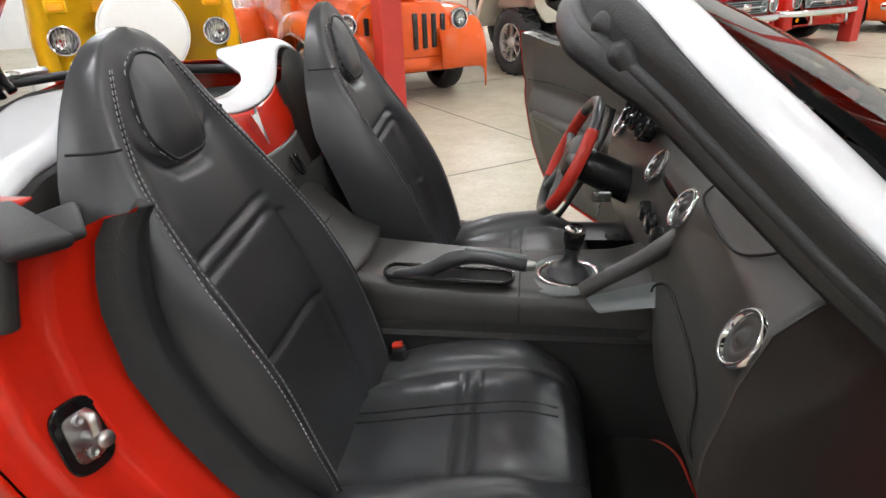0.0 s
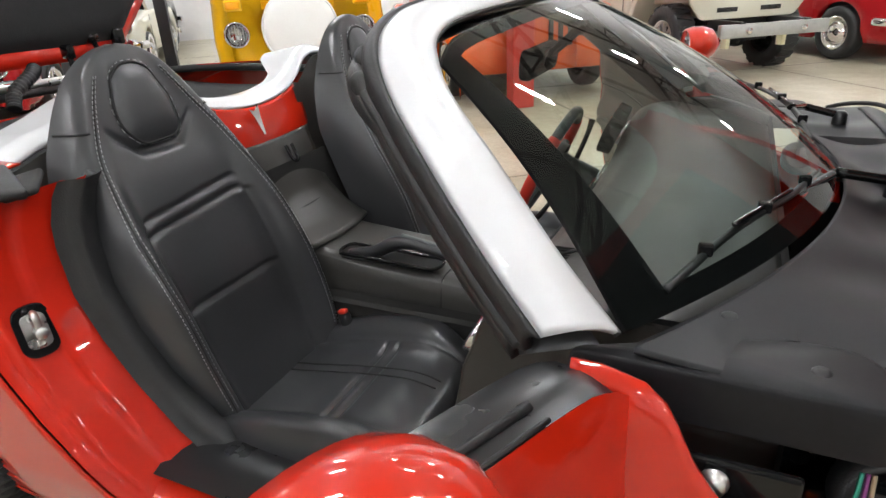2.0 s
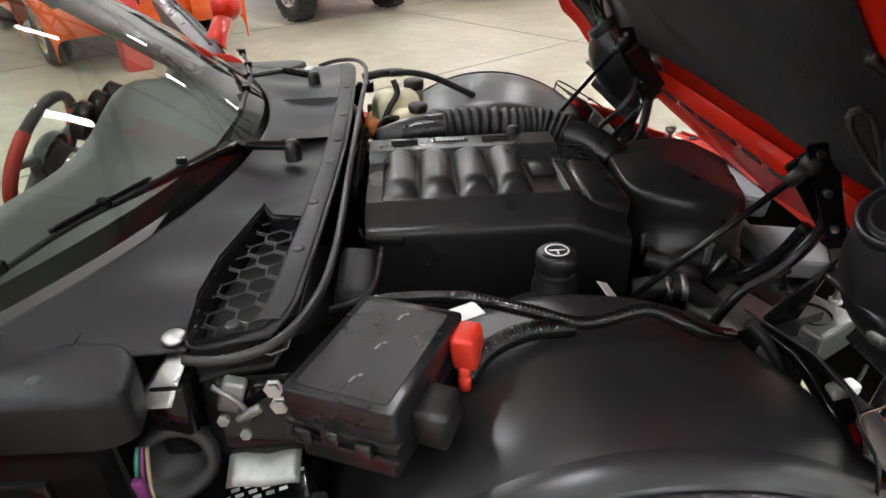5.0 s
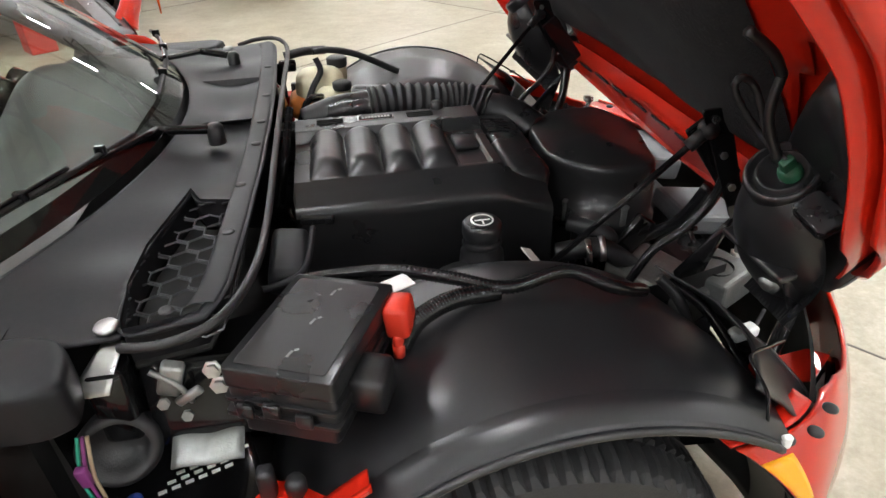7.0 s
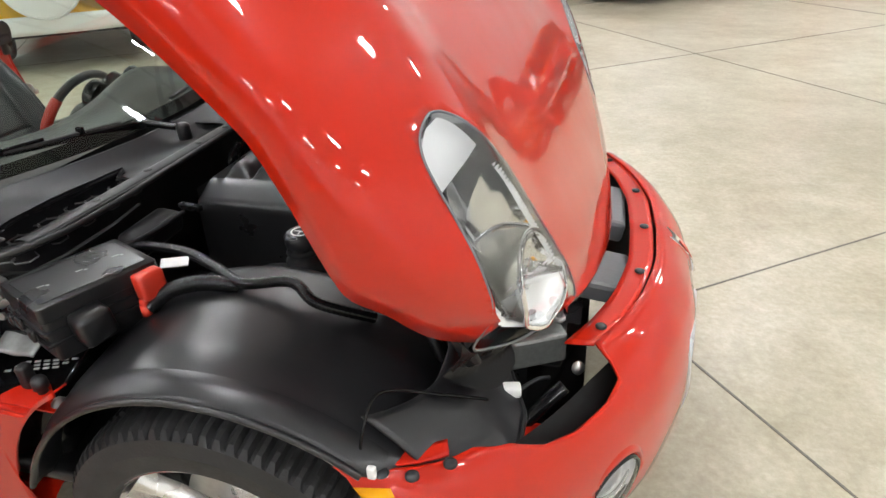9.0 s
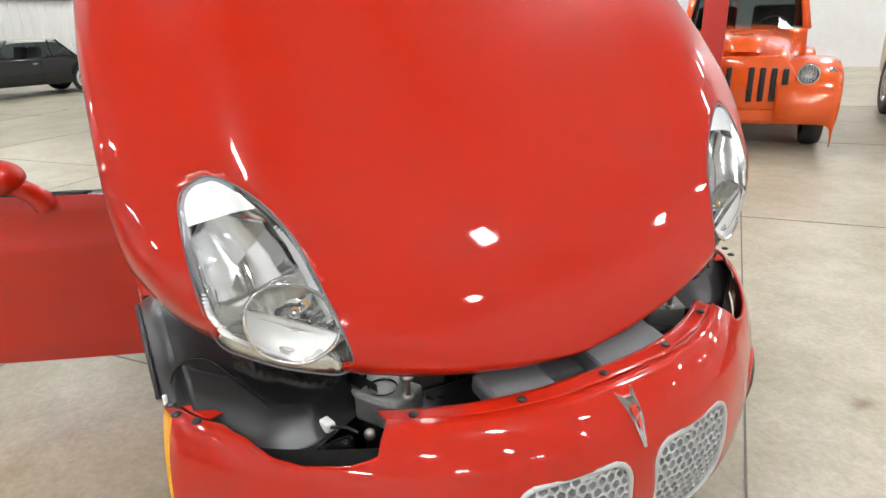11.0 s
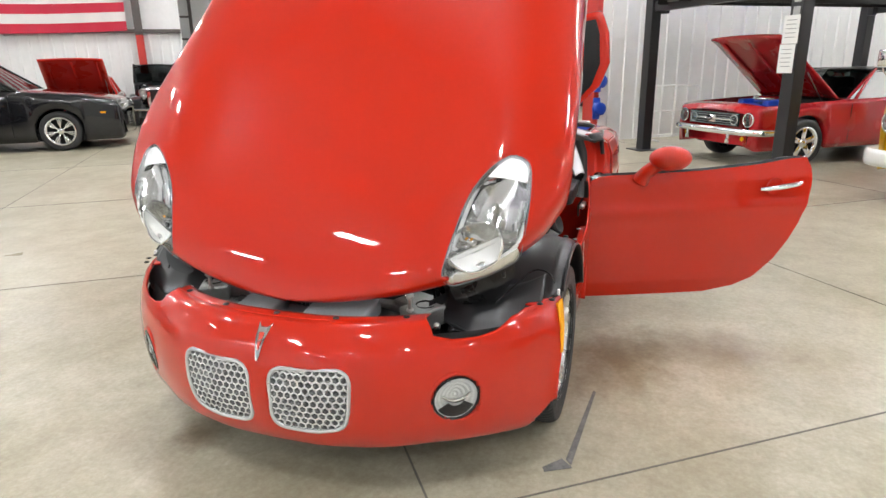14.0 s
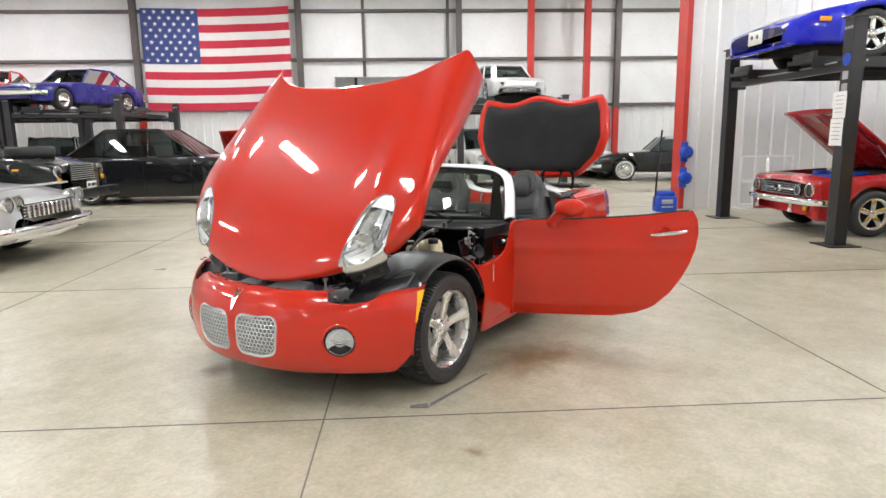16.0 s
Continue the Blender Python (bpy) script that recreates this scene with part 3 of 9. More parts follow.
# slotted red cross rail near the hood's nose
part("hood_rail", grid(lambda y, t: (.56 + .09 * t, y, hood_z(.60, y) - .026 - .035 * math.sin(math.pi * t)), steps(-.52, .52, 40), steps(0, 1, 8), None, True), REDJAMB, hood, "slotted red rail inside the hood")
for k in range(8):
    y = -.42 + .12 * k
    part("rail_slot", prism(rounded([(-.010, -.04), (.010, -.04), (.010, .04), (-.010, .04)], .008, 3), .004, Matrix.Translation((.605, y, hood_z(.60, y) - .065))), DARK, hood, smooth=False)
for s in (-1, 1):
    part("hinge_bracket", rbox(.15, .012, .05, .004, pose(.485, s * .415, .672, 0, 8, 0)), GLOSSBLACK, hood, "black hinge bracket", smooth=False)


def lamp_rim(s, grow=0.0, lift=0.0):
    cx, cy = .46, .67
    return [Vector((x + (x - cx) * grow, s * (y + (y - cy) * grow), hood_z(min(x, .77), y) - low + lift)) for x, y, low in LAMP_RIM]


def lamp_fill(s, depth, rings=10, grow=0.0, lift=0.0, bulge=True):
    rim = curve_at(lamp_rim(s, grow, lift) + lamp_rim(s, grow, lift)[:1], 72)[:-1]
    c = Vector((.46, s * .67, 0))
    n = len(rim)
    verts, faces = [], []
    for r in range(rings + 1):
        t = 1 - r / rings
        for p in rim:
            q = c.lerp(p, t)
            zs = hood_z(min(q.x, .77), min(abs(q.y), .86)) if bulge else p.z
            low = p.z - hood_z(min(p.x, .77), min(abs(p.y), .86))
            verts.append(Vector((q.x, q.y, zs + low * t * t - depth * (1 - t * t))))
    for r in range(rings):
        for j in range(n):
            faces.append((r * n + j, r * n + (j + 1) % n, (r + 1) * n + (j + 1) % n, (r + 1) * n + j))
    bm = bmesh_from(verts, faces)
    bmesh.ops.remove_doubles(bm, verts=bm.verts, dist=1e-5)
    bmesh.ops.recalc_face_normals(bm, faces=bm.faces)
    return bm


LAMPBODY = mk("lamp_silver", (0.80, 0.80, 0.81), rough=0.16, metal=1.0, var=0.04, scale=8)
LAMPWHITE = mk("lamp_bowl", (0.90, 0.90, 0.89), rough=0.30, metal=0.35, var=0.03)
LAMPCHROME = mk("lamp_chrome", (0.90, 0.90, 0.91), rough=0.08, metal=1.0, var=0.03)
LAMPBAND = mk("lamp_rim_band", (0.92, 0.92, 0.92), rough=0.34, metal=0.55, var=0.02)
LAMPPOCKET = mk("lamp_pocket", (0.78, 0.77, 0.70), rough=0.22, metal=0.75, var=0.06, scale=30)


def lamp_housing(s):
    rim = curve_at(lamp_rim(s) + lamp_rim(s)[:1], 48)[:-1]
    c = Vector((.46, s * .67, 0))
    verts, faces, n = [], [], 48
    for t, k in ((0, .985), (.35, .96), (.70, .91), (.90, .85), (1.0, .76), (1.03, .45), (1.04, .02)):
        for p in rim:
            q = Vector((c.x + (p.x - c.x) * k, c.y + (p.y - c.y) * k, 0))
            zb = hood_z(min(q.x, .70), min(abs(q.y), .84)) - .085
            verts.append((q.x, q.y, (p.z - .012) * (1 - t) + min(zb, p.z - .02) * t))
    for r in range(6):
        for j in range(n):
            faces.append((r * n + j, (r + 1) * n + j, (r + 1) * n + (j + 1) % n, r * n + (j + 1) % n))
    bm = bmesh_from(verts, faces)
    bmesh.ops.recalc_face_normals(bm, faces=bm.faces)
    return bm


for s, side in ((-1, "right"), (1, "left")):
    def deep(x, y, d):
        """A point of the lamp's inside, d below its lens."""
        return Vector((x, s * y, hood_z(x, min(y, smooth(x, HOOD_W) - .004)) - d))

    def across(x, q):
        a, b = interp(x + .006, LAMP_IN) + .010, interp(x + .006, LAMP_OUT) + .010
        return (a + b) / 2 + (b - a) / 2 * q

    hl = part("headlight", lamp_fill(s, .075), LAMPBODY, hood, "clear headlight with chromed bowls")
    part("lens", lamp_fill(s, -.010, 8, 0.0, .003), LENSGLASS, hl, "clear plastic lens").visible_shadow = False
    part("bezel", tube(lamp_rim(s, .004, .0) + lamp_rim(s, .004, .0)[:1], .0020, 140, 6, False), GREYPLASTIC, hl)
    # ribbed bright band along the rim
    part("rim_band", join(*[grid(lambda x, q: deep(x, across(x, q), .006 + .030 * ((1 - abs(q)) / .26) ** 1.5 + .0012 * math.cos(x * 900)), steps(.252, .60, 150), [e * k for k in (.985, .95, .91, .86, .80, .74)], None, e * s < 0) for e in (-1, 1)]), LAMPBAND, hl, "ribbed bright rim band")
    part("rim_crown", grid(lambda x, q: deep(x, across(x, q), .004 + .12 * (x - .25)), steps(.250, .318, 20), steps(-.98, .98, 24), None, s > 0), LAMPBAND, hl)
    # hollow chromed scoop above
    def scoop(x, q):
        w = .84 * min(1, max(.02, (x - .288) / .055)) ** .5
        return deep(x, across(x, q * w), .014 + .052 * math.cos(q * math.pi / 2) ** .8 * min(1, (x - .286) / .05) ** .6)
    part("reflector_scoop", grid(scoop, steps(.289, .545, 40), steps(-1, 1, 32), None, s > 0), LAMPCHROME, hl, "hollow chromed upper reflector")
    # oval bowl below: white shelf, chromed pocket with the bulb above it
    ea, eb, ec = Vector((.482, -.876)), Vector((-.876, -.482)), Vector((.540, .645))

    def bowl(w, r, d):
        q = ec + ea * (.094 * r * math.cos(w)) + eb * (.066 * r * math.sin(w))
        return deep(q.x, q.y, d)
    part("lower_bowl", grid(lambda w, r: bowl(w, r, .010 + .040 * (1 - r ** 3)), steps(math.pi * .97, math.pi * 2.03, 30), steps(0, 1, 10), None, s < 0), LAMPWHITE, hl, "white reflector shelf")
    part("bulb_pocket", grid(lambda w, r: bowl(w, r, .012 + .060 * (1 - r ** 4) + .003 * math.cos(w * 14) * r), steps(-.03, math.pi * 1.03, 40), steps(0, 1, 10), None, s < 0), LAMPPOCKET, hl, "pale reflector pocket round the bulb")
    part("bowl_ring", tube([bowl(w, 1, .007) for w in steps(0, 2 * math.pi, 40)], .0045, 120, 8, False), LAMPCHROME, hl)
    part("shield_edge", grid(lambda k, t: bowl(math.pi * (1 - t), abs(1 - 2 * k), 0) * 0 + (bowl(0, 1 - 2 * k, .006 + .034 * t) if k <= .5 else bowl(math.pi, 2 * k - 1, .006 + .034 * t)), steps(.03, .97, 24), steps(0, 1, 4)), LAMPCHROME, hl, "chromed bulb shield", solid=.003)
    bl = bowl(math.pi / 2, .42, .040)
    part("bulb", lathe([(.0, .022), (.009, .018), (.012, .006), (.012, -.02)], 16, axis(bl, (.2, s * .3, .9))), LAMPCHROME, hl)
    part("bulb_cap", rbox(.010, .012, .008, .002, Matrix.Translation(bl + Vector((0, 0, .016)))), AMBER, hl, smooth=False)
    # black back of the lamp with its round cover and green plug
    hb = part("lamp_back", lamp_housing(s), BLACKPLASTIC, hood, "black plastic headlight housing")
    shell_rows = [(.392, .665, .686, .048, .048), (.400, .665, .685, .058, .058), (.420, .665, .680, .076, .076), (.46, .662, .672, .096, .092), (.51, .655, .664, .104, .100), (.56, .645, .654, .100, .094), (.61, .630, .645, .086, .080), (.645, .615, .640, .062, .056), (.662, .60, .640, .030, .026), (.668, .59, .640, .002, .002)]

    def shell_point(k, w):
        x, y, z, ry, rz = [smooth(k, list(enumerate(col))) for col in zip(*shell_rows)]
        yy = y + ry * math.cos(w)
        return (x, s * yy, min(z + rz * math.sin(w), hood_z(min(x, .70), min(max(yy, 0), .82)) - .112))
    part("bulb_housing", grid(shell_point, steps(0, 9, 45), steps(0, 2 * math.pi, 48), None, s > 0), BLACKPLASTIC, hb, "rounded black bulb housing")
    back = axis((.392, s * .665, .686), (-.95, s * .22, .14)) @ Matrix.Scale(.78, 4)
    part("cover_ring", lathe([(.066, -.02), (.068, .010), (.062, .018), (.056, .016), (.053, .004), (.048, .004), (.046, .014), (.040, .016), (.036, .006), (.0, .006)], 36, back), BLACKPLASTIC, hb)
    pg = part("plug", join(lathe([(.021, .0), (.021, .020), (.016, .028), (.0, .028)], 12, back @ pose(.012, .006, 0)), rbox(.016, .026, .030, .003, back @ pose(.012, .006, .036))), GREENPLASTIC, hb, "green bulb plug")
    part("housing_lug", prism(rounded([(-.030, -.020), (.030, -.026), (.036, .020), (-.026, .024)], .010, 4), .020, axis((.420, s * .738, .672), (-.9, s * .35, .2)), .004), BLACKPLASTIC, hb)
    # black bracket and tray beside the lamp, inside the fender
    part("lamp_bracket", join(tube([(.165, s * .670, .752), (.22, s * .665, .762), (.265, s * .655, .760)], .0075, 10, 6), tube([(.262, s * .655, .762), (.30, s * .66, .715), (.36, s * .67, .690)], .0075, 10, 6)), BLACKPLASTIC, hb)
    part("fender_tray", grid(lambda x, a: hood_point(x, a, .030, .037), steps(.12, .58, 40), [s * a for a in steps(.55, 1.50, 24)], lambda x, a: not inside(x, abs(hood_point(x, a)[1]), [(.45 + (u - .45) * 1.12, .67 + (v - .67) * 1.16) for u, v in LAMP]) and x > .12 + .9 * max(0, .74 - abs(hood_point(x, a)[1])), s > 0), BLACKPLASTIC, hood, "black plastic tray inside the hood's fender", solid=.003)
    part("brass_screw", lathe([(.018, -.004), (.018, .004), (.012, .005), (.012, .010), (.0, .011)], 16, axis((.520, s * .690, .572), (-.5, s * .25, -.85))), DULLSTEEL, hb)
    part("housing_rib", join(rbox(.012, .15, .03, .005, pose(.475, s * .67, .590, 0, 30, 0)), rbox(.09, .012, .03, .005, pose(.525, s * .720, .590, 0, 20, 0))), BLACKPLASTIC, hb)
    part("cable", tube([back @ Vector((.012, .006, .045)), (.345, s * .622, .704), (.300, s * .612, .708), (.262, s * .61, .716), (.256, s * .612, .732), (.285, s * .614, .736), (.335, s * .630, .712), (.37, s * .64, .700)], .0055, 44, 8, ripple=.12, waves=60), RUBBER, hb)
    # gas strut from body to hood
    gs = part("gas_strut", tube([(0.145, s * 0.429, 0.680), (0.374, s * 0.463, 0.921)], .0062, 2, 12), GLOSSBLACK, car, "slim black gas strut")
    part("strut_rod", tube([(0.109, s * 0.424, 0.642), (0.145, s * 0.429, 0.680)], .005, 2, 10), STEEL, gs)
    part("strut_end", join(tube([(0.369, s * 0.462, 0.916), (0.399, s * 0.467, 0.948)], .012, 2, 10), lathe([(.0, -.012), (.015, -.012), (.015, .012), (.0, .012)], 12, axis((0.399, s * 0.467, 0.948), (0, 1, 0)))), BLACKPLASTIC, gs)
# slim arms of the hood hinge
for s in (-1, 1):
    stand = Matrix.Translation((0, s * .470, 0)) @ Euler((math.pi / 2, 0, 0)).to_matrix().to_4x4()
    hg = part("hinge_plate", prism(rounded([(.375, .985), (.424, .988), (.472, .86), (.505, .775), (.478, .765), (.440, .845)], .008, 3), .005, stand), GLOSSBLACK, car, "black steel hinge plate of the hood", smooth=False)
    for q in ((.402, .968), (.432, .900), (.462, .835)):
        part("plate_bolt", lathe([(.007, -.004), (.007, .010), (.0, .011)], 6, axis((q[0], s * .470, q[1]), (0, -1, 0))), STEEL, hg, smooth=False)
    part("hinge_arm", join(tube([(.452, s * .462, .850), (.442, s * .458, .800), (.400, s * .455, .745), (.345, s * .45, .700), (.30, s * .45, .62)], .009, 20, 8), prism([(.490, .782), (.476, .765), (.385, .660), (.400, .610), (.440, .632)], .005, stand)), GLOSSBLACK, hg)

# --- front fascia ---
PLAN = [(0, .872, 0), (.12, .868, .14), (.26, .838, .31), (.38, .788, .45), (.48, .730, .556), (.56, .676, .642), (.66, .604, .736), (.76, .525, .820), (.86, .452, .880), (.94, .414, .910), (1, .395, .920)]
FPROF = [(.652, .118), (.645, .095), (.628, .070), (.60, .046), (.57, .027), (.50, .006), (.42, 0), (.32, .010), (.26, .030), (.22, .062), (.20, .12)]
FTOP = [(0, .650), (.40, .652), (.487, .653), (.495, .612), (.54, .600), (.62, .600), (.68, .612), (.735, .640), (.80, .652), (.9, .660), (1, .664)]
FIN = [(0, 1), (.45, 1), (.6, .82), (.8, .55), (1, .36)]


def plan_at(a):
    return Vector((smooth(a, [(p[0], p[1]) for p in PLAN]), smooth(a, [(p[0], p[2]) for p in PLAN])))


def fascia_point(a, z):
    b = abs(a)
    p, d = plan_at(b), (plan_at(min(b + .03, 1)) - plan_at(max(b - .03, 0))).normalized()
    n = Vector((-d.y, d.x)) if d.x * 0 - d.y * 1 > 0 else Vector((d.y, -d.x))
    if n.x < 0:
        n = -n
    q = p - n * smooth(-z, [(-k, v) for k, v in FPROF]) * smooth(b, FIN)
    w = max(0, (b - .82) / .18) ** 2
    q.x += (math.sqrt(max(.0004, .432 ** 2 - (z - .335) ** 2)) - .397) * w
    return (q.x, q.y * (1 if a >= 0 else -1), z)


def fascia_x(y, z):
    lo, hi = 0.0, 1.0
    for _ in range(22):
        m = (lo + hi) / 2
        if fascia_point(m, z)[1] < abs(y):
            lo = m
        else:
            hi = m
    return fascia_point(lo, z)[0]


GRILLE = rounded([(.040, .522), (.318, .530), (.312, .40), (.292, .322), (.20, .300), (.038, .304)], .055, 6)
FOG = (.624, .407)   # y, z of a fog lamp


def fascia_grid(a, k):
    zt = interp(abs(a), FTOP)
    return fascia_point(a, zt + (.218 - zt) * k)


def fascia_keep(a, k):
    x, y, z = fascia_grid(a, k)
    if abs(a) > .7 and z < .36 and x < .405 + .5 * (.36 - z):
        return False
    return not inside(abs(y), z, GRILLE) and ((abs(y) - FOG[0]) / .070) ** 2 + ((z - FOG[1]) / .079) ** 2 > 1


fa = sorted(set(steps(-1, 1, 190) + [-.491, .491]))
fascia = part("front_bumper", grid(fascia_grid, fa, steps(0, 1, 56), fascia_keep), RED, car, "glossy red bumper cover", solid=.006)
part("bumper_flange", grid(lambda a, t: (fascia_point(a, .652)[0] - .055 * t, fascia_point(a, .652)[1], .6525 - .004 * t), steps(-.485, .485, 60), steps(0, 1, 4)), RED, fascia, solid=.004)
# near-black sheet standing in for the shade behind the bumper cover
part("bumper_shade", grid(lambda a, k: Vector(fascia_point(a, .60 - .38 * k)) - Vector((.06, 0, 0)), steps(-.9, .9, 60), steps(0, 1, 10)), DARK, fascia)
for y in (-.445, -.221, 0, .218, .44):
    part("push_pin", lathe([(.011, 0), (.011, .003), (.006, .005), (.0, .005)], 14, pose(fascia_x(y, .650) - .028, y, .6535)), RUBBER, fascia)
for s in (-1, 1):
    # marker lamp along the wheel-arch edge
    part("side_marker", grid(lambda k, t: tuple(Vector(fascia_point(s * (1 - .05 * t * (1 - .35 * k)), .640 - .155 * k)) + Vector((.003, s * .006, .002))), steps(0, 1, 14), steps(0, 1, 5)), AMBER, fascia, "amber side marker", solid=.006)
    part("arch_flange", grid(lambda z, t: (fascia_point(s, z)[0] - .003, s * (abs(fascia_point(s, z)[1]) - .005 - .14 * t), z - .02 * t), steps(.30, .645, 24), steps(0, 1, 4)), LINER, fascia, "black liner edge behind the bumper corner")
    part("corner_tab", grid(lambda a, t: (fascia_point(s * a, .664)[0] - .004 - .010 * t, s * (abs(fascia_point(s * a, .664)[1]) - .002 - .030 * t), interp(a, FTOP) - .0015), steps(.84, 1, 12), steps(0, 1, 4)), REDJAMB, fascia, "red flange of the bumper corner", solid=.004)
    for q in ((.335, .884), (.381, .880), (.430, .846)):
        part("push_pin", lathe([(.011, 0), (.011, .003), (.006, .006), (.0, .006)], 12, pose(q[0], s * q[1], .666)), RUBBER, fascia)
    part("corner_clip", rbox(.014, .010, .022, .003, pose(.324, s * .893, .676)), PAPER, fascia)
    part("pocket_tab", prism(rounded([(.455, s * .655), (.47, s * .630), (.60, s * .615), (.63, s * .64), (.56, s * .69), (.49, s * .69), (.485, s * .668), (.470, s * .672)], .006, 3), .004, pose(0, 0, .545)), REDJAMB, fascia, smooth=False)
    part("push_pin", lathe([(.011, 0), (.011, .003), (.006, .005), (.0, .005)], 12, pose(.505, s * .655, .549)), RUBBER, fascia)

    def on(y, z, lift=0.0):
        return Vector((fascia_x(abs(y), z) + lift, y, z))

    # twin grille: honeycomb in a rounded frame
    gr = part("grille", tube([on(s * y, z, .003) for y, z in GRILLE] + [on(s * GRILLE[0][0], GRILLE[0][1], .003)], .0075, 96, 8, False), GRILLEPAINT, fascia, "silver honeycomb grille")
    shrunk = [(.178 + (y - .178) * .955, .414 + (z - .414) * .945) for y, z in GRILLE]
    cell, verts, faces = .0255, [], []
    for row in range(-1, 14):
        for col in range(-1, 13):
            cy, cz = .030 + cell * (col + .5 * (row % 2)), .298 + cell * .866 * row
            if not inside(cy, cz, GRILLE):
                continue
            base = len(verts)
            for ring, dep in ((.577, .002), (.43, .0035), (.43, -.018)):
                for k in range(6):
                    w = math.radians(30 + 60 * k)
                    y, z = cy + cell * ring * math.cos(w), cz + cell * ring * math.sin(w)
                    if not inside(y, z, GRILLE):
                        y, z = min(shrunk, key=lambda p: (p[0] - y) ** 2 + (p[1] - z) ** 2)
                    verts.append(on(s * y, z, dep))
            for r in range(2):
                for k in range(6):
                    faces.append((base + r * 6 + k, base + r * 6 + (k + 1) % 6, base + r * 6 + 6 + (k + 1) % 6, base + r * 6 + 6 + k))
    part("honeycomb", bmesh_from(verts, faces), GRILLEPAINT, gr, smooth=False)
    # near-black sheet as the shade behind the honeycomb
    part("grille_shade", grid(lambda y, z: on(s * y, z, -.03), steps(.03, .33, 8), steps(.29, .54, 8)), DARK, gr)
    # fog lamp
    fm = axis(on(s * FOG[0], FOG[1], -.004), (.80, s * .58, -.08))
    fog = part("fog_lamp", lathe([(.083, -.002), (.081, .006), (.077, .006), (.075, -.004), (.074, -.03)], 36, fm), GLOSSBLACK, fascia, "round clear fog lamp in a dark bezel")
    part("reflector", grid(lambda w, r: fm @ Vector((r * math.cos(w), r * math.sin(w), -.022 + .020 * (r / .074) ** 2 + .0016 * math.cos(r * 420))), steps(0, 2 * math.pi, 40), steps(.0005, .074, 24)), LAMPWHITE, fog, "ribbed silver reflector")
    part("shade", tube([fm @ Vector((-.05, .012, -.004)), fm @ Vector((-.015, -.004, .002)), fm @ Vector((.02, -.002, .002)), fm @ Vector((.052, .014, -.004))], [.004, .009, .009, .004], 20, 8), LAMPCHROME, fog)
    down = fm.to_3x3().inverted() @ Vector((0, 0, -1))
    turn = math.atan2(down.y, down.x)
    part("lower_mask", grid(lambda w, r: fm @ Vector((r * math.cos(w), r * math.sin(w), -.001)), steps(turn - 1.05, turn + 1.05, 16), steps(.030, .072, 4)), COWLPLASTIC, fog, "dark lower half of the lamp")
    part("fog_lip", lathe([(.104, -.012), (.097, -.001), (.090, .004), (.086, .001), (.084, -.016)], 48, fm), RED, fog, "raised red lip round the fog lamp")
    part("lens", lathe([(.076, .003), (.064, .011), (.037, .017), (.0, .019)], 32, fm), LENSGLASS, fog).visible_shadow = False

# arrow-shaped badge on the nose
badge = [(-.026, .645), (-.012, .634), (.012, .634), (.026, .645), (.018, .610), (.014, .590), (.004, .540), (-.004, .540), (-.014, .590), (-.018, .610)]
bm = bmesh_from([(fascia_x(y, min(z, .648)) + .0165, y, z) for y, z in badge] + [(fascia_x(y, min(z, .648)) - .004, y, z) for y, z in badge],
                [tuple(range(10))[::-1]] + [(i, (i + 1) % 10, 10 + (i + 1) % 10, 10 + i) for i in range(10)])
part("nose_badge", bm, CHROME, fascia, "chrome arrow-shaped badge", smooth=False)
part("badge_centre", bmesh_from([(fascia_x(y, z) + .018, y, z) for y, z in [(-.009, .622), (.009, .622), (.006, .595), (0, .57), (-.006, .595)]], [(4, 3, 2, 1, 0)]), REDPLASTIC, fascia, smooth=False)

# --- wheels ---
def tyre_mesh(sides=252):
    prof = [(.232, -.105), (.245, -.118), (.285, -.123), (.315, -.117), (.327, -.105), (.333, -.088), (.3355, -.062), (.3355, -.058), (.327, -.055), (.327, -.047), (.3355, -.044),
            (.336, -.018), (.327, -.015), (.327, -.007), (.336, -.004), (.336, .004)]
    prof = prof[:-1] + [(r, -h) for r, h in prof[:-1]][::-1]
    verts, faces, k = [], [], len(prof)
    for i in range(sides):
        w = 2 * math.pi * i / sides
        for r, h in prof:
            cut = .010 if (i % 3 == 0 and .3265 < r and abs(h) > .05) or (i % 3 == 1 and r > .33 and .012 < abs(h) < .05) else 0
            verts.append(((r - cut) * math.cos(w), h, (r - cut) * math.sin(w)))
    for i in range(sides):
        for j in range(k - 1):
            faces.append((i * k + j, i * k + j + 1, ((i + 1) % sides) * k + j + 1, ((i + 1) % sides) * k + j))
    bm = bmesh_from(verts, faces)
    bmesh.ops.recalc_face_normals(bm, faces=bm.faces)
    return bm


def spoke_mesh(w):
    """One of five broad spokes, outside towards -y; hub at the origin."""
    rows = [(.030, .028, -.060), (.06, .024, -.066), (.10, .021, -.070), (.15, .024, -.078), (.19, .030, -.090), (.222, .038, -.100)]
    verts, faces = [], []
    for r, half, y in rows:
        for t, d in ((-1, .030), (-.92, .004), (-.55, -.003), (0, .004), (.55, -.003), (.92, .004), (1, .030)):
            verts.append(Vector((half * t, y + d, r)))
    n = 7
    for i in range(len(rows) - 1):
        for j in range(n - 1):
            faces.append((i * n + j, (i + 1) * n + j, (i + 1) * n + j + 1, i * n + j + 1))
    bm = bmesh_from(verts, faces)
    bmesh.ops.transform(bm, matrix=Matrix.Rotation(w, 4, "Y"), verts=bm.verts)
    bmesh.ops.recalc_face_normals(bm, faces=bm.faces)
    return bm


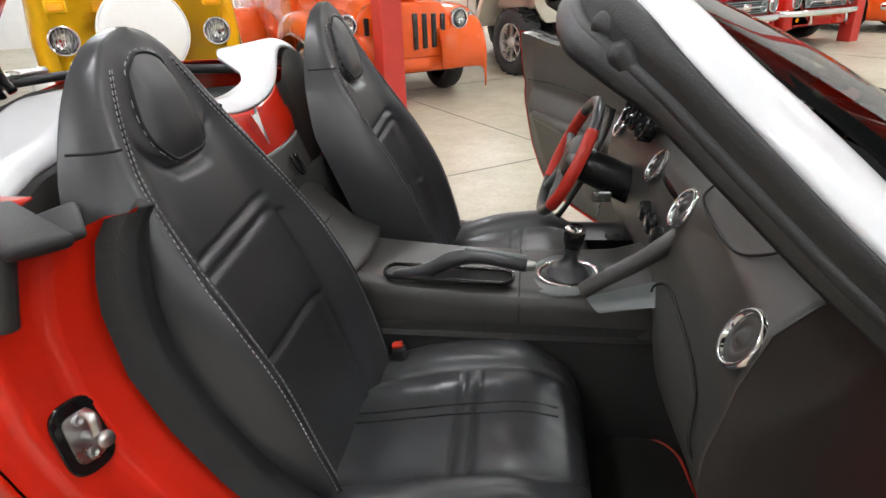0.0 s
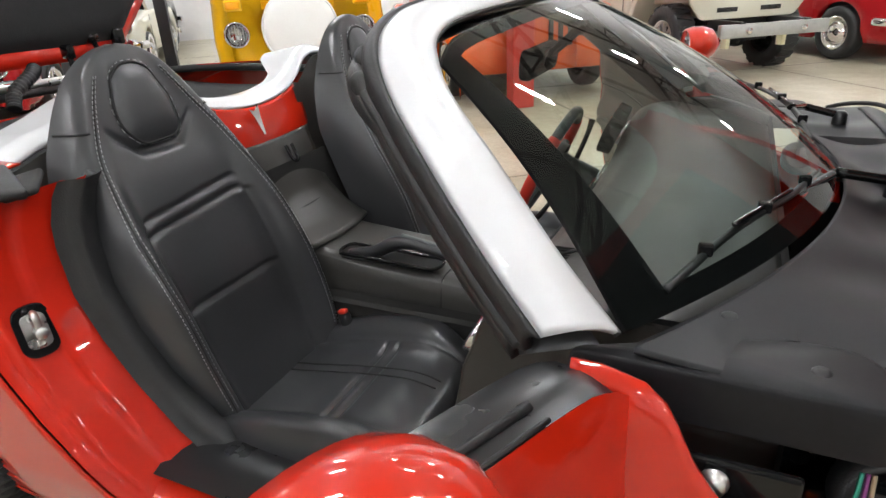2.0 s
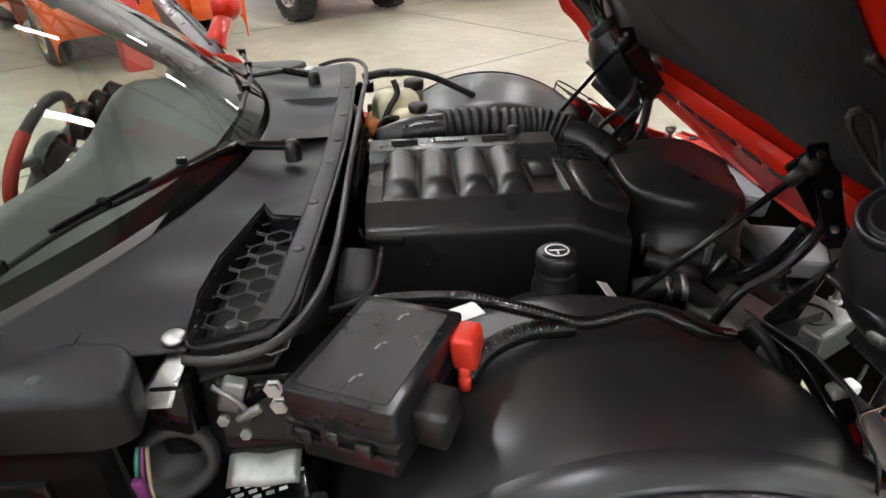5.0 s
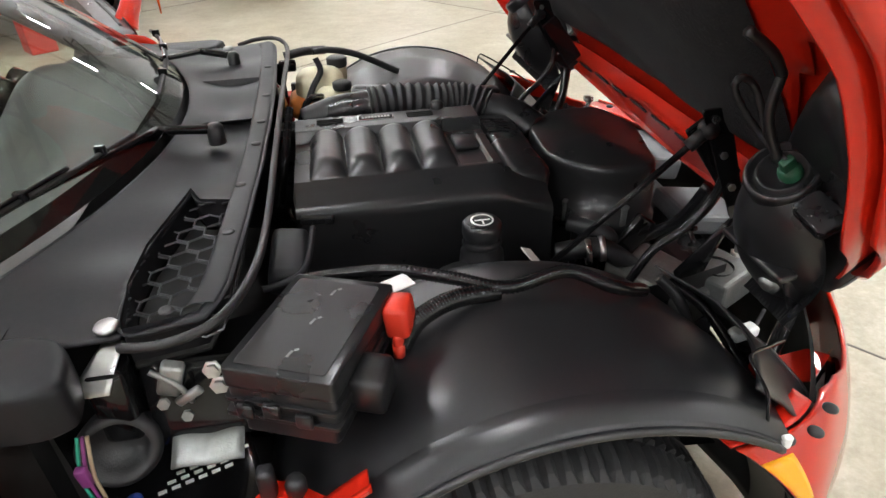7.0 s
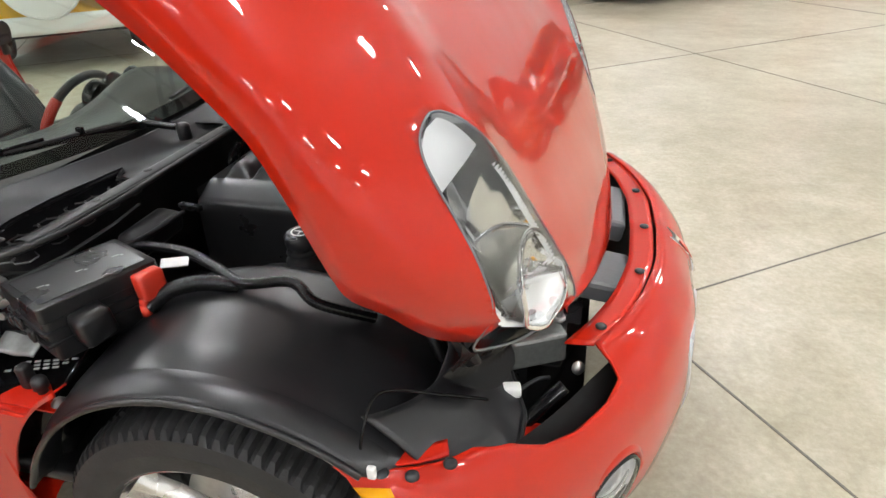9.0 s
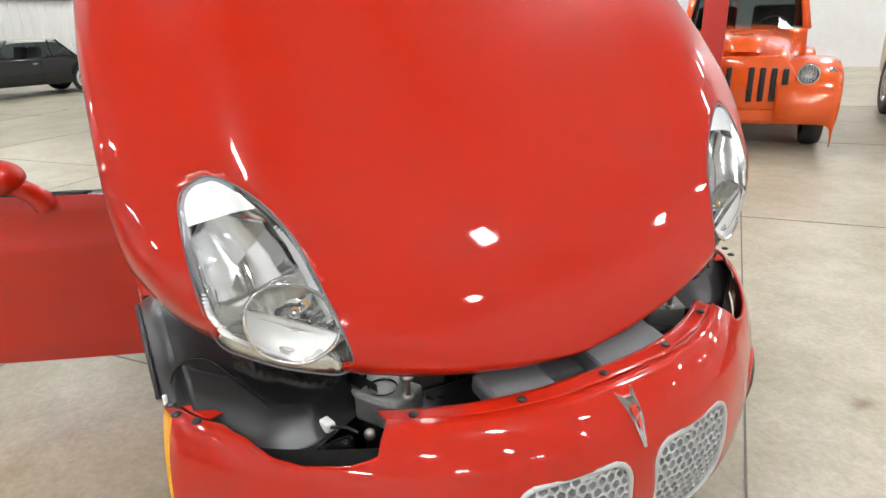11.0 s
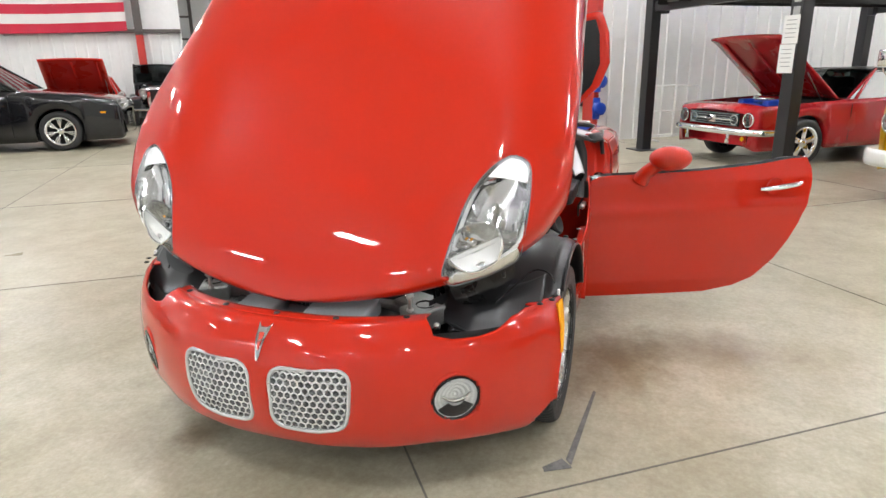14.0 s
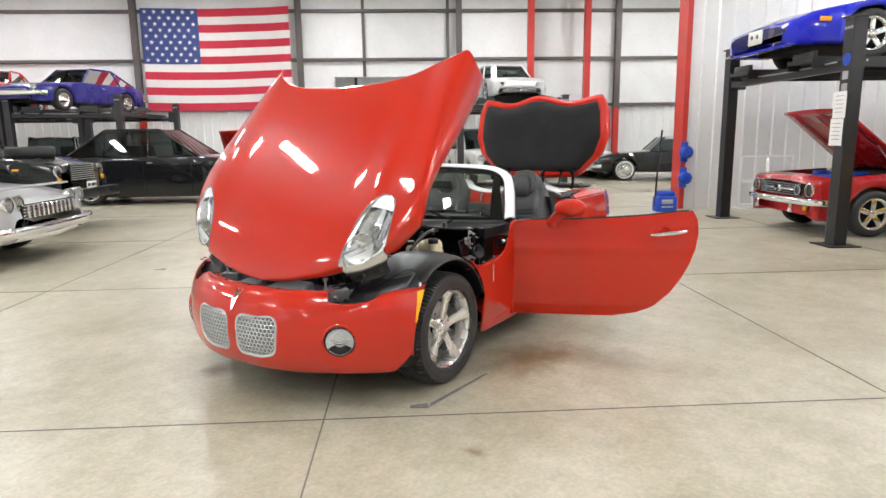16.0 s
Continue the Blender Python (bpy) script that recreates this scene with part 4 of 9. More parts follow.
def wheel(x, y, s, spin=0.0):
    """s: -1 for the right side of the car (outside towards -y)."""
    w = part("wheel", tyre_mesh(), TYRE, car, "black tyre on a five-spoke polished alloy wheel", smooth=False)
    w.matrix_local = pose(x, y, .3355, 0, spin, 0 if s < 0 else 180)
    to_y = Matrix.Rotation(math.pi / 2, 4, "X")
    part("rim", lathe([(.236, .112), (.241, .108), (.240, .100), (.231, .097), (.224, .085), (.216, .02), (.216, -.10), (.236, -.112)], 72, to_y), ALLOY, w, "polished alloy rim")
    part("brake_disc", lathe([(.05, -.02), (.15, -.02), (.15, .0), (.05, .0)], 48, to_y, True), STEEL, w)
    # near-black disc as the shade behind the spokes
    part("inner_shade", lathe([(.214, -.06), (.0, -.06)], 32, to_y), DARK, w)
    for k in range(5):
        part("spoke", spoke_mesh(2 * math.pi * k / 5), ALLOY, w)
    part("hub", lathe([(.072, .03), (.070, .056), (.055, .064), (.034, .066), (.032, .072), (.0, .074)], 40, to_y), ALLOY, w)
    for k in range(5):
        a = 2 * math.pi * (k + .5) / 5
        part("lug_nut", lathe([(.010, .05), (.010, .074), (.006, .078), (.0, .078)], 6, Matrix.Translation((.052 * math.sin(a), 0, .052 * math.cos(a))) @ to_y), CHROME, w, smooth=False)
    return w


wheel(0, -.765, -1, 20)
wheel(0, .765, 1, 8)
wheel(-2.49, -.775, -1, 40)
wheel(-2.49, .775, 1, 10)

# --- wheel-arch liners ---
for s in (-1, 1):
    def liner(k, t):
        # k: 0 front end, 1 rear end; t: 0 inner side, 1 outer lip
        deg = -8 + (interp(t, [(0, 188), (.6, 182), (1, 160)]) + 8) * k
        w = radians(deg)
        y = min(.40 + .505 * t, interp(deg, [(30, .815), (44, .85), (52, .905)]))
        r = interp(t, [(0, .30), (.12, .39), (.25, .432), (.55, .456), (.8, .452), (.92, .440), (1, .424)])
        squash = 1 + .03 * math.sin(w * 2)
        return (r * squash * math.cos(w) + .045 * t, s * y, .345 + r * math.sin(w) * .985)
    part("wheel_arch_liner", grid(liner, steps(0, 1, 80), steps(0, 1, 28), None, s > 0), LINER, car, "black plastic wheel-arch liner", solid=.004)
    part("liner_lip", tube([liner(k, 1.0) for k in steps(.36, 1, 24)], .006, 60, 6), LINER, car)
    part("liner_front", grid(lambda y, t: (interp(t, [(0, .375), (.35, .425), (.7, .470), (1, .515)]) - .11 * max(0, (y - .70) / .18) ** 1.5 - .05 * max(0, (.62 - y) / .12), s * y, interp(t, [(0, .700), (.35, .660), (.7, .615), (1, .580)]) + .035 * max(0, (y - .70) / .15) ** 2 - .02 * math.sin((y - .5) / .38 * math.pi) * t), steps(.50, .845, 30), steps(0, 1, 14), None, s < 0), LINER, car, "black plastic liner front in the bumper corner", solid=.004)
    part("liner_front_lip", tube([(.515 - .11 * max(0, (y - .70) / .18) ** 1.5 - .05 * max(0, (.62 - y) / .12), s * y, .583 + .035 * max(0, (y - .70) / .15) ** 2 - .02 * math.sin((y - .5) / .38 * math.pi)) for y in steps(.50, .845, 24)], .005, 60, 6), LINER, car)
    # bent wire stay standing on the liner, and the flat flange along its lip
    part("wire_stay", tube([(.30, s * .885, .66), (.305, s * .86, .73), (.315, s * .80, .745), (.40, s * .74, .70), (.46, s * .70, .665)], .0028, 40, 6), GLOSSBLACK, car)
    part("liner_flange", grid(lambda k, q: Vector(liner(k, .90 + .08 * q)) + Vector((0, 0, .004 + .003 * math.sin(math.pi * q))), steps(.33, .97, 60), steps(0, 1, 4), None, s > 0), LINER, car, "flat flange along the liner edge")

# --- body sides, sills and jambs ---
DOOR_END = [(.20, .50), (.225, .60), (.25, .78), (.30, .90), (.40, 1.02), (.50, 1.10), (.60, 1.16), (.70, 1.20), (.80, 1.22), (.90, 1.215), (.96, 1.185)]
HINGE_X = -.83


def body_y(x, z):
    """Half width of the body side."""
    return interp(z, [(.18, .825), (.25, .85), (.35, .868), (.55, .878), (.70, .884), (.85, .872), (.95, .84)]) + interp(x, [(-3.2, -.16), (-3.0, -.06), (-2.7, .012), (-2.4, .022), (-2.0, .004), (-1.4, -.004), (-.8, .0), (0, .004)])


for s in (-1, 1):
    # panel between front wheel and door
    def front_panel(x, t):
        top = interp(-x, [(.228, .610), (.25, .630), (.30, .646), (.40, .652), (.45, .656), (.60, .676), (.68, .712), (.736, .770), (.762, .805), (.775, .835), (.79, .860), (.815, .879), (.86, .889), (.90, .890)])
        low = .335 + math.sqrt(.437 ** 2 - x * x) if abs(x) < .43 else .20
        z = low + (max(top, low + .01) - low) * t
        return (x, s * body_y(x, z), z)
    fp = part("fender_panel", grid(front_panel, steps(-.228, -.43, 22) + steps(-.435, -.895, 40), steps(0, 1, 22), None, s < 0), RED, car, "red panel behind the front wheel", solid=.006)
    part("panel_flange", grid(lambda x, t: (x, s * (body_y(x, .7) - .035 * t), front_panel(x, 1)[2] - .001 - .004 * t), steps(-.232, -.62, 24), steps(0, 1, 4), None, s < 0), REDJAMB, fp, solid=.003)
    part("panel_tab", prism(rounded([(-.405, s * .866), (-.388, s * .830), (-.362, s * .800), (-.334, s * .804), (-.290, s * .838), (-.266, s * .840), (-.246, s * .830), (-.232, s * .842), (-.232, s * .868)], .008, 3), .004, pose(0, 0, .648)), REDJAMB, fp, "red flange tab of the fender panel", smooth=False)
    part("rubber_block", rbox(.022, .024, .050, .006, pose(-.362, s * .818, .674)), RUBBER, fp)
    part("bump_stop", lathe([(.0, .030), (.011, .029), (.014, .022), (.014, .008), (.009, .004), (.009, -.01)], 16, pose(-.325, s * .828, .655)), RUBBER, fp, "black rubber bump stop")
    part("flange_bolt", lathe([(.013, 0), (.013, .004), (.008, .006), (.008, .010), (.0, .011)], 12, pose(-.272, s * .848, .652)), DULLSTEEL, fp)
    for x in (-.45, -.58):
        part("flange_bolt", lathe([(.011, 0), (.011, .004), (.006, .006), (.0, .006)], 12, pose(x, s * .85, front_panel(x, 1)[2] + .001)), DULLSTEEL, fp)
    part("side_vent_badge", prism(rounded([(-.012, .055), (.010, .055), (.004, -.055), (-.004, -.055)], .004, 2), .006, Matrix.Translation((-.52, s * (body_y(-.52, .58) + .001), .58)) @ Euler((math.pi / 2 * (1 if s < 0 else -1), 0, 0)).to_matrix().to_4x4() @ Matrix.Diagonal((1, 1 if s < 0 else -1, 1, 1)), .0015), CHROME, fp, "narrow chrome side badge", smooth=False)
    # front jamb where the door hangs
    part("hinge_pillar", grid(lambda t, z: (-.835 - .02 * t, s * (.872 - .17 * t), z), steps(0, 1, 6), steps(.22, .78, 10), None, s < 0), REDJAMB, car, "red front door jamb", solid=.004)
    # sill
    sill = part("sill", grid(lambda x, t: (x, s * interp(t, [(0, .80), (.2, .845), (.5, .852), (.72, .835), (.8, .80), (1, .66)]), interp(t, [(0, .165), (.2, .19), (.5, .26), (.72, .335), (.8, .352), (1, .36)])), steps(-.43, -2.0, 30), steps(0, 1, 20), None, s > 0), RED, car, "red sill below the door")
    part("sill_trim", grid(lambda x, t: (x, s * (.80 - .17 * t), .365 + .02 * math.sin(math.pi * t)), steps(-.86, -1.86, 20), steps(0, 1, 8), None, s > 0), BLACKPLASTIC, car, "black plastic sill plate")

    # rear jamb: the stepped red face behind the door
    def jamb(z, t):
        x = HINGE_X - interp(z, DOOR_END) - .008
        back = interp(t, [(0, -.019), (.05, -.010), (.12, -.004), (.16, .020), (.45, .035), (.50, .055), (.80, .075), (.84, .10), (1, .105)])
        lift = interp(t, [(0, 0), (1, .02)])
        return (x + back + .02, s * (body_y(x, z) - .004 - .205 * t), z + lift)
    zs = [.205, .215, .225, .24, .26, .28, .30, .33, .36, .40, .45, .50, .55, .60, .65, .70, .75, .80, .85, .90, .93]
    part("rear_jamb", grid(jamb, zs, steps(0, 1, 34), None, s > 0), REDJAMB, car, "red stepped rear door jamb")
    part("jamb_trim", grid(lambda z, t: Vector(jamb(z, .72 + .36 * t)) + Vector((.016 + .012 * math.sin(math.pi * t), 0, .004)), zs[3:], steps(0, 1, 8), None, s > 0), RUBBER, car, "black rubber trim along the door opening")
    part("jamb_seal", tube([jamb(z, 1.03) for z in zs[3:]], .013, 60, 8), RUBBER, car, "black rubber door seal")
    # striker
    q = Vector(jamb(.665, .36))
    sm = axis(q + Vector((.004, 0, 0)), (.92, s * .30, .25))
    st = part("door_striker", prism(rounded([(-.035, -.055), (.035, -.055), (.035, .055), (-.035, .055)], .032, 6), .008, sm @ pose(0, 0, 0, 0, 0, 0), .003), GLOSSBLACK, car, "black pad of the door striker", smooth=False)
    part("striker_plate", prism(rounded([(-.022, -.036), (.022, -.036), (.022, .036), (-.022, .036)], .015, 4), .004, sm @ pose(0, 0, .008, 0, 0, 0), .001), STEEL, st, smooth=False)
    part("striker_pin", join(lathe([(.0, .05), (.011, .05), (.012, .045), (.008, .04), (.008, .0)], 16, sm @ pose(0, 0, .012)), tube([sm @ Vector((0, 0, .04)), sm @ Vector((.0, .03, .05)), sm @ Vector((.0, .04, .035))], .007, 10, 8)), STEEL, st)
    for a, b in ((0, -.026), (0, .026)):
        part("striker_screw", lathe([(.009, .012), (.009, .016), (.004, .017), (.004, .014), (.0, .014)], 14, sm @ pose(a, b, 0)), STEEL, st)

    # rear quarter
    def quarter(a, t):
        z = .21 + .72 * t
        x0 = HINGE_X - interp(z, DOOR_END) - .006
        x = x0 + (-3.12 - x0) * a
        return (x, s * body_y(x, z), z)
    rq = part("rear_quarter", grid(quarter, steps(0, 1, 60), steps(0, 1, 44), lambda a, t: (quarter(a, t)[0] + 2.49) ** 2 + (quarter(a, t)[2] - .3355) ** 2 > .358 ** 2, s > 0), RED, car, "red rear quarter panel", solid=.006)
    part("quarter_shoulder", grid(lambda x, t: (x, s * (body_y(x, .93) - .002 - interp(t, [(0, 0), (.4, .05), (1, .15)])), .93 + interp(t, [(0, 0), (.4, .035), (1, .045)]) + interp(x, [(-3.15, -.10), (-2.9, -.01), (-2.5, .006), (-2.03, 0)])), steps(-2.03, -3.12, 40), steps(0, 1, 10), None, s > 0), RED, rq, solid=.004)
    part("arch_lip", tube([(-2.49 + .360 * math.cos(w), s * (body_y(-2.49 + .360 * math.cos(w), .3355 + .360 * math.sin(w)) - .004), .3355 + .360 * math.sin(w)) for w in steps(radians(-15), radians(195), 60)], .009, 120, 6), RED, rq)
    part("rear_liner", grid(lambda w, t: (-2.49 + .372 * math.cos(w), s * (.50 + .36 * t), .3355 + .372 * math.sin(w)), steps(radians(-10), radians(190), 30), steps(0, 1, 4), None, s > 0), LINER, rq)
    # rubber seals where quarter window meets the door
    cs = part("corner_seal", rbox(.26, .030, .020, .009, pose(-2.15, s * .80, .972, 0, 3, s * 4)), RUBBER, car, "folded black rubber corner seal")
    part("seal_flap", rbox(.13, .085, .022, .010, pose(-2.005, s * .775, .962, s * 8, 14, s * 20), 3), RUBBER, cs)
    part("seal_fold", rbox(.07, .07, .018, .008, pose(-1.975, s * .74, .950, s * -14, 20, s * 50), 3), RUBBER, cs)
    part("seal_leg", grid(lambda k, t: (-1.985 - .02 * k + .016 * math.cos(t), s * (.815 + .012 * k) + .014 * math.sin(t), .955 - .105 * k), steps(0, 1, 6), steps(0, 2 * math.pi, 12)), RUBBER, cs)

part("tail_panel", grid(lambda y, z: (-3.12 - .10 * (1 - (y / .72) ** 2) * math.sin(min(1, (z - .15) / .5) * math.pi / 2), y, z), steps(-.72, .72, 30), steps(.25, .86, 12), None, False), RED, car, "red tail panel", solid=.006)
part("underbody", rbox(3.4, 1.30, .04, .01, pose(-1.35, 0, .155)), DARK, car, smooth=False)

# --- trunk well, folded soft top, rear deck lid ---
part("trunk_well", grid(lambda x, y: (x, y, .90 + .03 * math.sin((y + .6) * 2.6) * math.sin((x + 3.0) * 4) + .012 * math.sin(y * 14 + x * 4)), steps(-2.10, -3.05, 30), steps(-.70, .70, 34)), FELT, car, "folded black cloth soft top in the rear well")
part("well_edge", tube([(-2.34, -.70, .955), (-2.85, -.68, .955), (-3.08, -.5, .945), (-3.14, 0, .945), (-3.08, .5, .945), (-2.85, .68, .955), (-2.34, .70, .955)], .016, 60, 8), RUBBER, car)
part("well_rail", tube([(-3.05, -.62, .97), (-3.13, -.3, .972), (-3.15, 0, .972), (-3.13, .3, .972), (-3.05, .62, .97)], .014, 40, 8), STEEL, car)

LID_W = [(0, .44), (.10, .53), (.28, .68), (.50, .745), (.80, .725), (1, .665)]


def lid(k, w, off=0.0, shrink=1.0):
    """k: 0 hinge edge below, 1 free edge above; w from -1 to 1 across."""
    top = .80 + .03 * math.cos(w * math.pi * 2.0) - .02 * abs(w)
    y = interp(k, LID_W) * w * shrink
    lean = -.03 - .08 * k + .05 * (1 - w * w)
    return (-3.08 + lean + off, y, 1.045 + top * k * (1 - (1 - shrink) * .4) + (1 - shrink) * .15)


deck = part("rear_deck_lid", grid(lambda k, w: lid(k, w, -.07 + .05 * (abs(w) ** 6)), steps(0, 1, 24), steps(-1, 1, 40)), RED, car, "red rear deck lid standing open", solid=.008)
edge = [(0, w) for w in steps(-.96, .96, 20)] + [(k, 1.0) for k in steps(.05, .95, 12)] + [(1, w) for w in steps(.97, -.97, 40)] + [(k, -1.0) for k in steps(.95, .05, 12)]
edge.append(edge[0])
verts, faces = [], []
for k, w in edge:
    outer, mid, inner = Vector(lid(k, w, -.055)), Vector(lid(k, w, .012)), Vector(lid(.5 + (k - .5) * .86, w * .90, .020))
    verts += [outer, mid, inner]
for i in range(len(edge) - 1):
    for j in range(2):
        faces.append((i * 3 + j, i * 3 + j + 1, i * 3 + 4 + j, i * 3 + 3 + j))
part("lid_rim", bmesh_from(verts, faces), REDJAMB, deck, "red inner rim of the lid", solid=.003)
part("lid_lining", grid(lambda k, w: Vector(lid(.5 + (k - .5) * .87, w * .905, .022 + .045 * min(1, 8 * min(k, 1 - k, (1 - abs(w)) / 1.5)) ** .5 - .012 * max(0, 1 - abs(k - .5) / .42) * max(0, 1 - abs(w) / .8))), steps(0, 1, 26), steps(-1, 1, 40)), FELT, deck, "black padded lining of the deck lid")
part("lid_seal", tube([lid(1, w, -.035) for w in steps(-.98, .98, 30)], .010, 60, 8), RUBBER, deck)
for s in (-1, 1):
    part("lid_hinge", join(tube([(-3.02, s * .42, .93), (-3.06, s * .42, 1.00), (-3.05, s * .42, 1.10)], .016, 10, 8), rbox(.03, .05, .06, .008, pose(-3.05, s * .42, 1.11))), GLOSSBLACK, car)
    part("lid_strut", join(tube([(-2.95, s * .30, .93), (-3.05, s * .30, 1.12)], .010, 2, 8), lathe([(.0, -.02), (.02, -.02), (.02, .02), (.0, .02)], 12, axis((-3.05, s * .30, 1.12), (0, 1, 0)))), GLOSSBLACK, car)
part("cable_conduit", tube([(-2.96, -.12, .93), (-2.99, -.08, .98), (-3.01, 0, 1.02), (-3.04, .04, 1.04)], .022, 60, 10, ripple=.14, waves=18), RUBBER, car, "ribbed black cable conduit")
part("lid_release", join(tube([(-3.0, .13, .95), (-2.96, .13, 1.03), (-2.97, .13, 1.085)], .011, 14, 8), rbox(.05, .03, .05, .01, pose(-2.965, .13, 1.085))), GLOSSBLACK, car)

# --- silver fairings behind the seats ---
FAIR_X = -2.035   # its front edge between the seats


def fairing(x, y):
    t = (FAIR_X - x) / .325
    g = math.exp(-((abs(y) - .38) / .15) ** 2)
    hump = .082 * g * (1 - .35 * t) - .016 * math.exp(-(y / .16) ** 2)
    edge = -.05 * max(0, abs(y) - .62) / .12
    return (x - .055 * g * (1 - t) - .06 * min(1, max(0, (abs(y) - .45) / .15)) * (1 - t), y, .992 + hump + edge * .5 - .018 * t - .025 * max(0, 1 - t * 8) ** 2)


part("rear_fairing", grid(lambda k, y: fairing(FAIR_X - .325 * k * interp(abs(y), [(0, .20), (.14, .21), (.20, .27), (.25, .42), (.30, .58), (.36, .66), (.55, .68), (.74, .55)]), y), steps(0, 1, 26), steps(-.74, .74, 120), None, False), SILVER, car, "silver twin-hump fairing behind the seats", solid=.012)
for s in (-1, 1):
    part("fairing_joint", tube([Vector(fairing(x, s * (.40 + .30 * k))) + Vector((0, 0, .0012)) for k, x in ((0, -2.12), (.5, -2.13), (1, -2.10))], .002, 20, 5), SEAM, car)
    part("hump_face", grid(lambda y, t: Vector(fairing(FAIR_X, y)) + Vector((.02 + .07 * t, 0, -.30 * t)), steps(s * .17, s * .74, 30), steps(0, 1, 10), None, s > 0), DASHMAT, car, "black padded bulkhead face")
part("waterfall_panel", grid(lambda y, t: Vector(fairing(FAIR_X, y)) + Vector((.004 + .040 * math.sin(t * 1.5) + .010 * (1 - (y / .24) ** 2), 0, .004 - .128 * t)), steps(-.215, .195, 24), steps(0, 1, 14), None, True), RED, car, "red painted panel between the seats", solid=.004)
bd = [(-.020, .038), (-.006, .030), (.010, .034), (.022, .046), (.012, .010), (.004, -.040), (-.003, -.040), (-.010, .008)]
part("waterfall_badge", prism(bd, .006, Matrix.Translation((-1.994, -.045, .918)) @ Euler((0, radians(-20), 0)).to_matrix().to_4x4() @ Euler((math.pi / 2, 0, math.pi / 2)).to_matrix().to_4x4()), CHROME, car, "chrome arrow-shaped badge", smooth=False)
part("waterfall_console", grid(lambda k, w: (interp(k, [(0, -1.985), (.3, -1.955), (.6, -1.915), (.85, -1.84), (1, -1.77)]) + .02 * (1 - w * w), -.02 + w * interp(k, [(0, .185), (.5, .165), (1, .15)]), interp(k, [(0, .865), (.3, .795), (.6, .70), (.85, .635), (1, .605)])), steps(0, 1, 24), steps(-1, 1, 14), None, False), DASHMAT, car, "black plastic panel between the seats", solid=.01)
for k in (0, 1, 2):
    part("console_groove", tube([(-1.885 + .022 * k, -.17, .672 - .022 * k), (-1.868 + .022 * k, -.02, .676 - .022 * k), (-1.885 + .022 * k, .13, .672 - .022 * k)], .0022, 14, 5), SEAM, car)
part("belt_guide", join(tube([(-1.945, .0, .84), (-1.925, .0, .80), (-1.922, .02, .797), (-1.942, .022, .84)], .005, 16, 6)), GLOSSBLACK, car)

# --- cabin shell ---
part("cabin_floor", grid(lambda x, y: (x, y, .185 + .12 * max(0, (x + 1.02)) ** 1.2 * 2 + .006 * math.sin(x * 21) * math.sin(y * 17)), steps(-1.95, -.62, 24), steps(-.68, .68, 24)), CARPET, car, "black carpet")
part("rear_bulkhead", grid(lambda y, z: (-1.93 + .05 * (.9 - z), y, z), steps(-.70, .70, 8), steps(.18, .80, 6)), CARPET, car)
part("firewall", grid(lambda y, z: (-.66, y, z), steps(-.74, .74, 6), steps(.18, .86, 6)), DARK, car)
for s in (-1, 1):
    part("side_trim", grid(lambda x, z: (x, s * .665, z), steps(-1.9, -.7, 10), steps(.18, .37, 4)), CARPET, car)
    part("kick_panel", grid(lambda x, z: (x, s * .69, z), steps(-1.0, -.66, 6), steps(.20, .86, 6)), BLACKPLASTIC, car)
    part("floor_mat", prism(rounded([(-1.72, -.19), (-1.02, -.19), (-.98, -.60), (-1.72, -.62)], .09, 8), .012, pose(0, 0, .196), .004) if s < 0 else mirror(prism(rounded([(-1.72, -.19), (-1.02, -.19), (-.98, -.60), (-1.72, -.62)], .09, 8), .012, pose(0, 0, .196), .004)), CARPET, car, "black floor mat with red piping")
    mp = rounded([(-1.72, -.19), (-1.02, -.19), (-.98, -.60), (-1.72, -.62)], .09, 8)
    part("mat_piping", tube([(x, -s * y, .205) for x, y in mp] + [(mp[0][0], -s * mp[0][1], .205)], .005, 120, 6, False), REDLEATHER, car, "red piping of the mat")

# centre tunnel and console
part("tunnel", grid(lambda x, w: (x, -.03 + .17 * w, .52 - .05 * w * w), steps(-1.92, -.9, 10), steps(-1, 1, 8)), CARPET, car)
for s in (-1, 1):
    part("tunnel_side", grid(lambda x, z: (x, -.03 + s * (.155 + .05 * (.5 - z)), z), steps(-1.95, -.80, 10), steps(.18, .50, 6), None, s > 0), CARPET, car)


def console(x, w):
    zt = interp(-x, [(.95, .66), (1.05, .60), (1.15, .573), (1.34, .567), (1.55, .577), (1.72, .592), (1.86, .606), (1.93, .60)])
    half = interp(-x, [(.95, .17), (1.2, .155), (1.45, .145), (1.93, .14)])
    a = abs(w)
    y = half * (w if a < .7 else math.copysign(.7 + (a - .7) * .9, w))
    drop = 0 if a < .68 else ((a - .68) / .32) ** 2 * .03
    if a > .90:
        drop += (a - .90) / .10 * .085
    return (x, -.03 + y * 1.02, zt - drop)


part("centre_console", grid(console, steps(-1.93, -.95, 50), steps(-1, 1, 60)), DASHMAT, car, "black centre console")
part("console_joint", tube([console(-1.385, w) for w in steps(-1, 1, 30)], .002, 40, 5), SEAM, car)
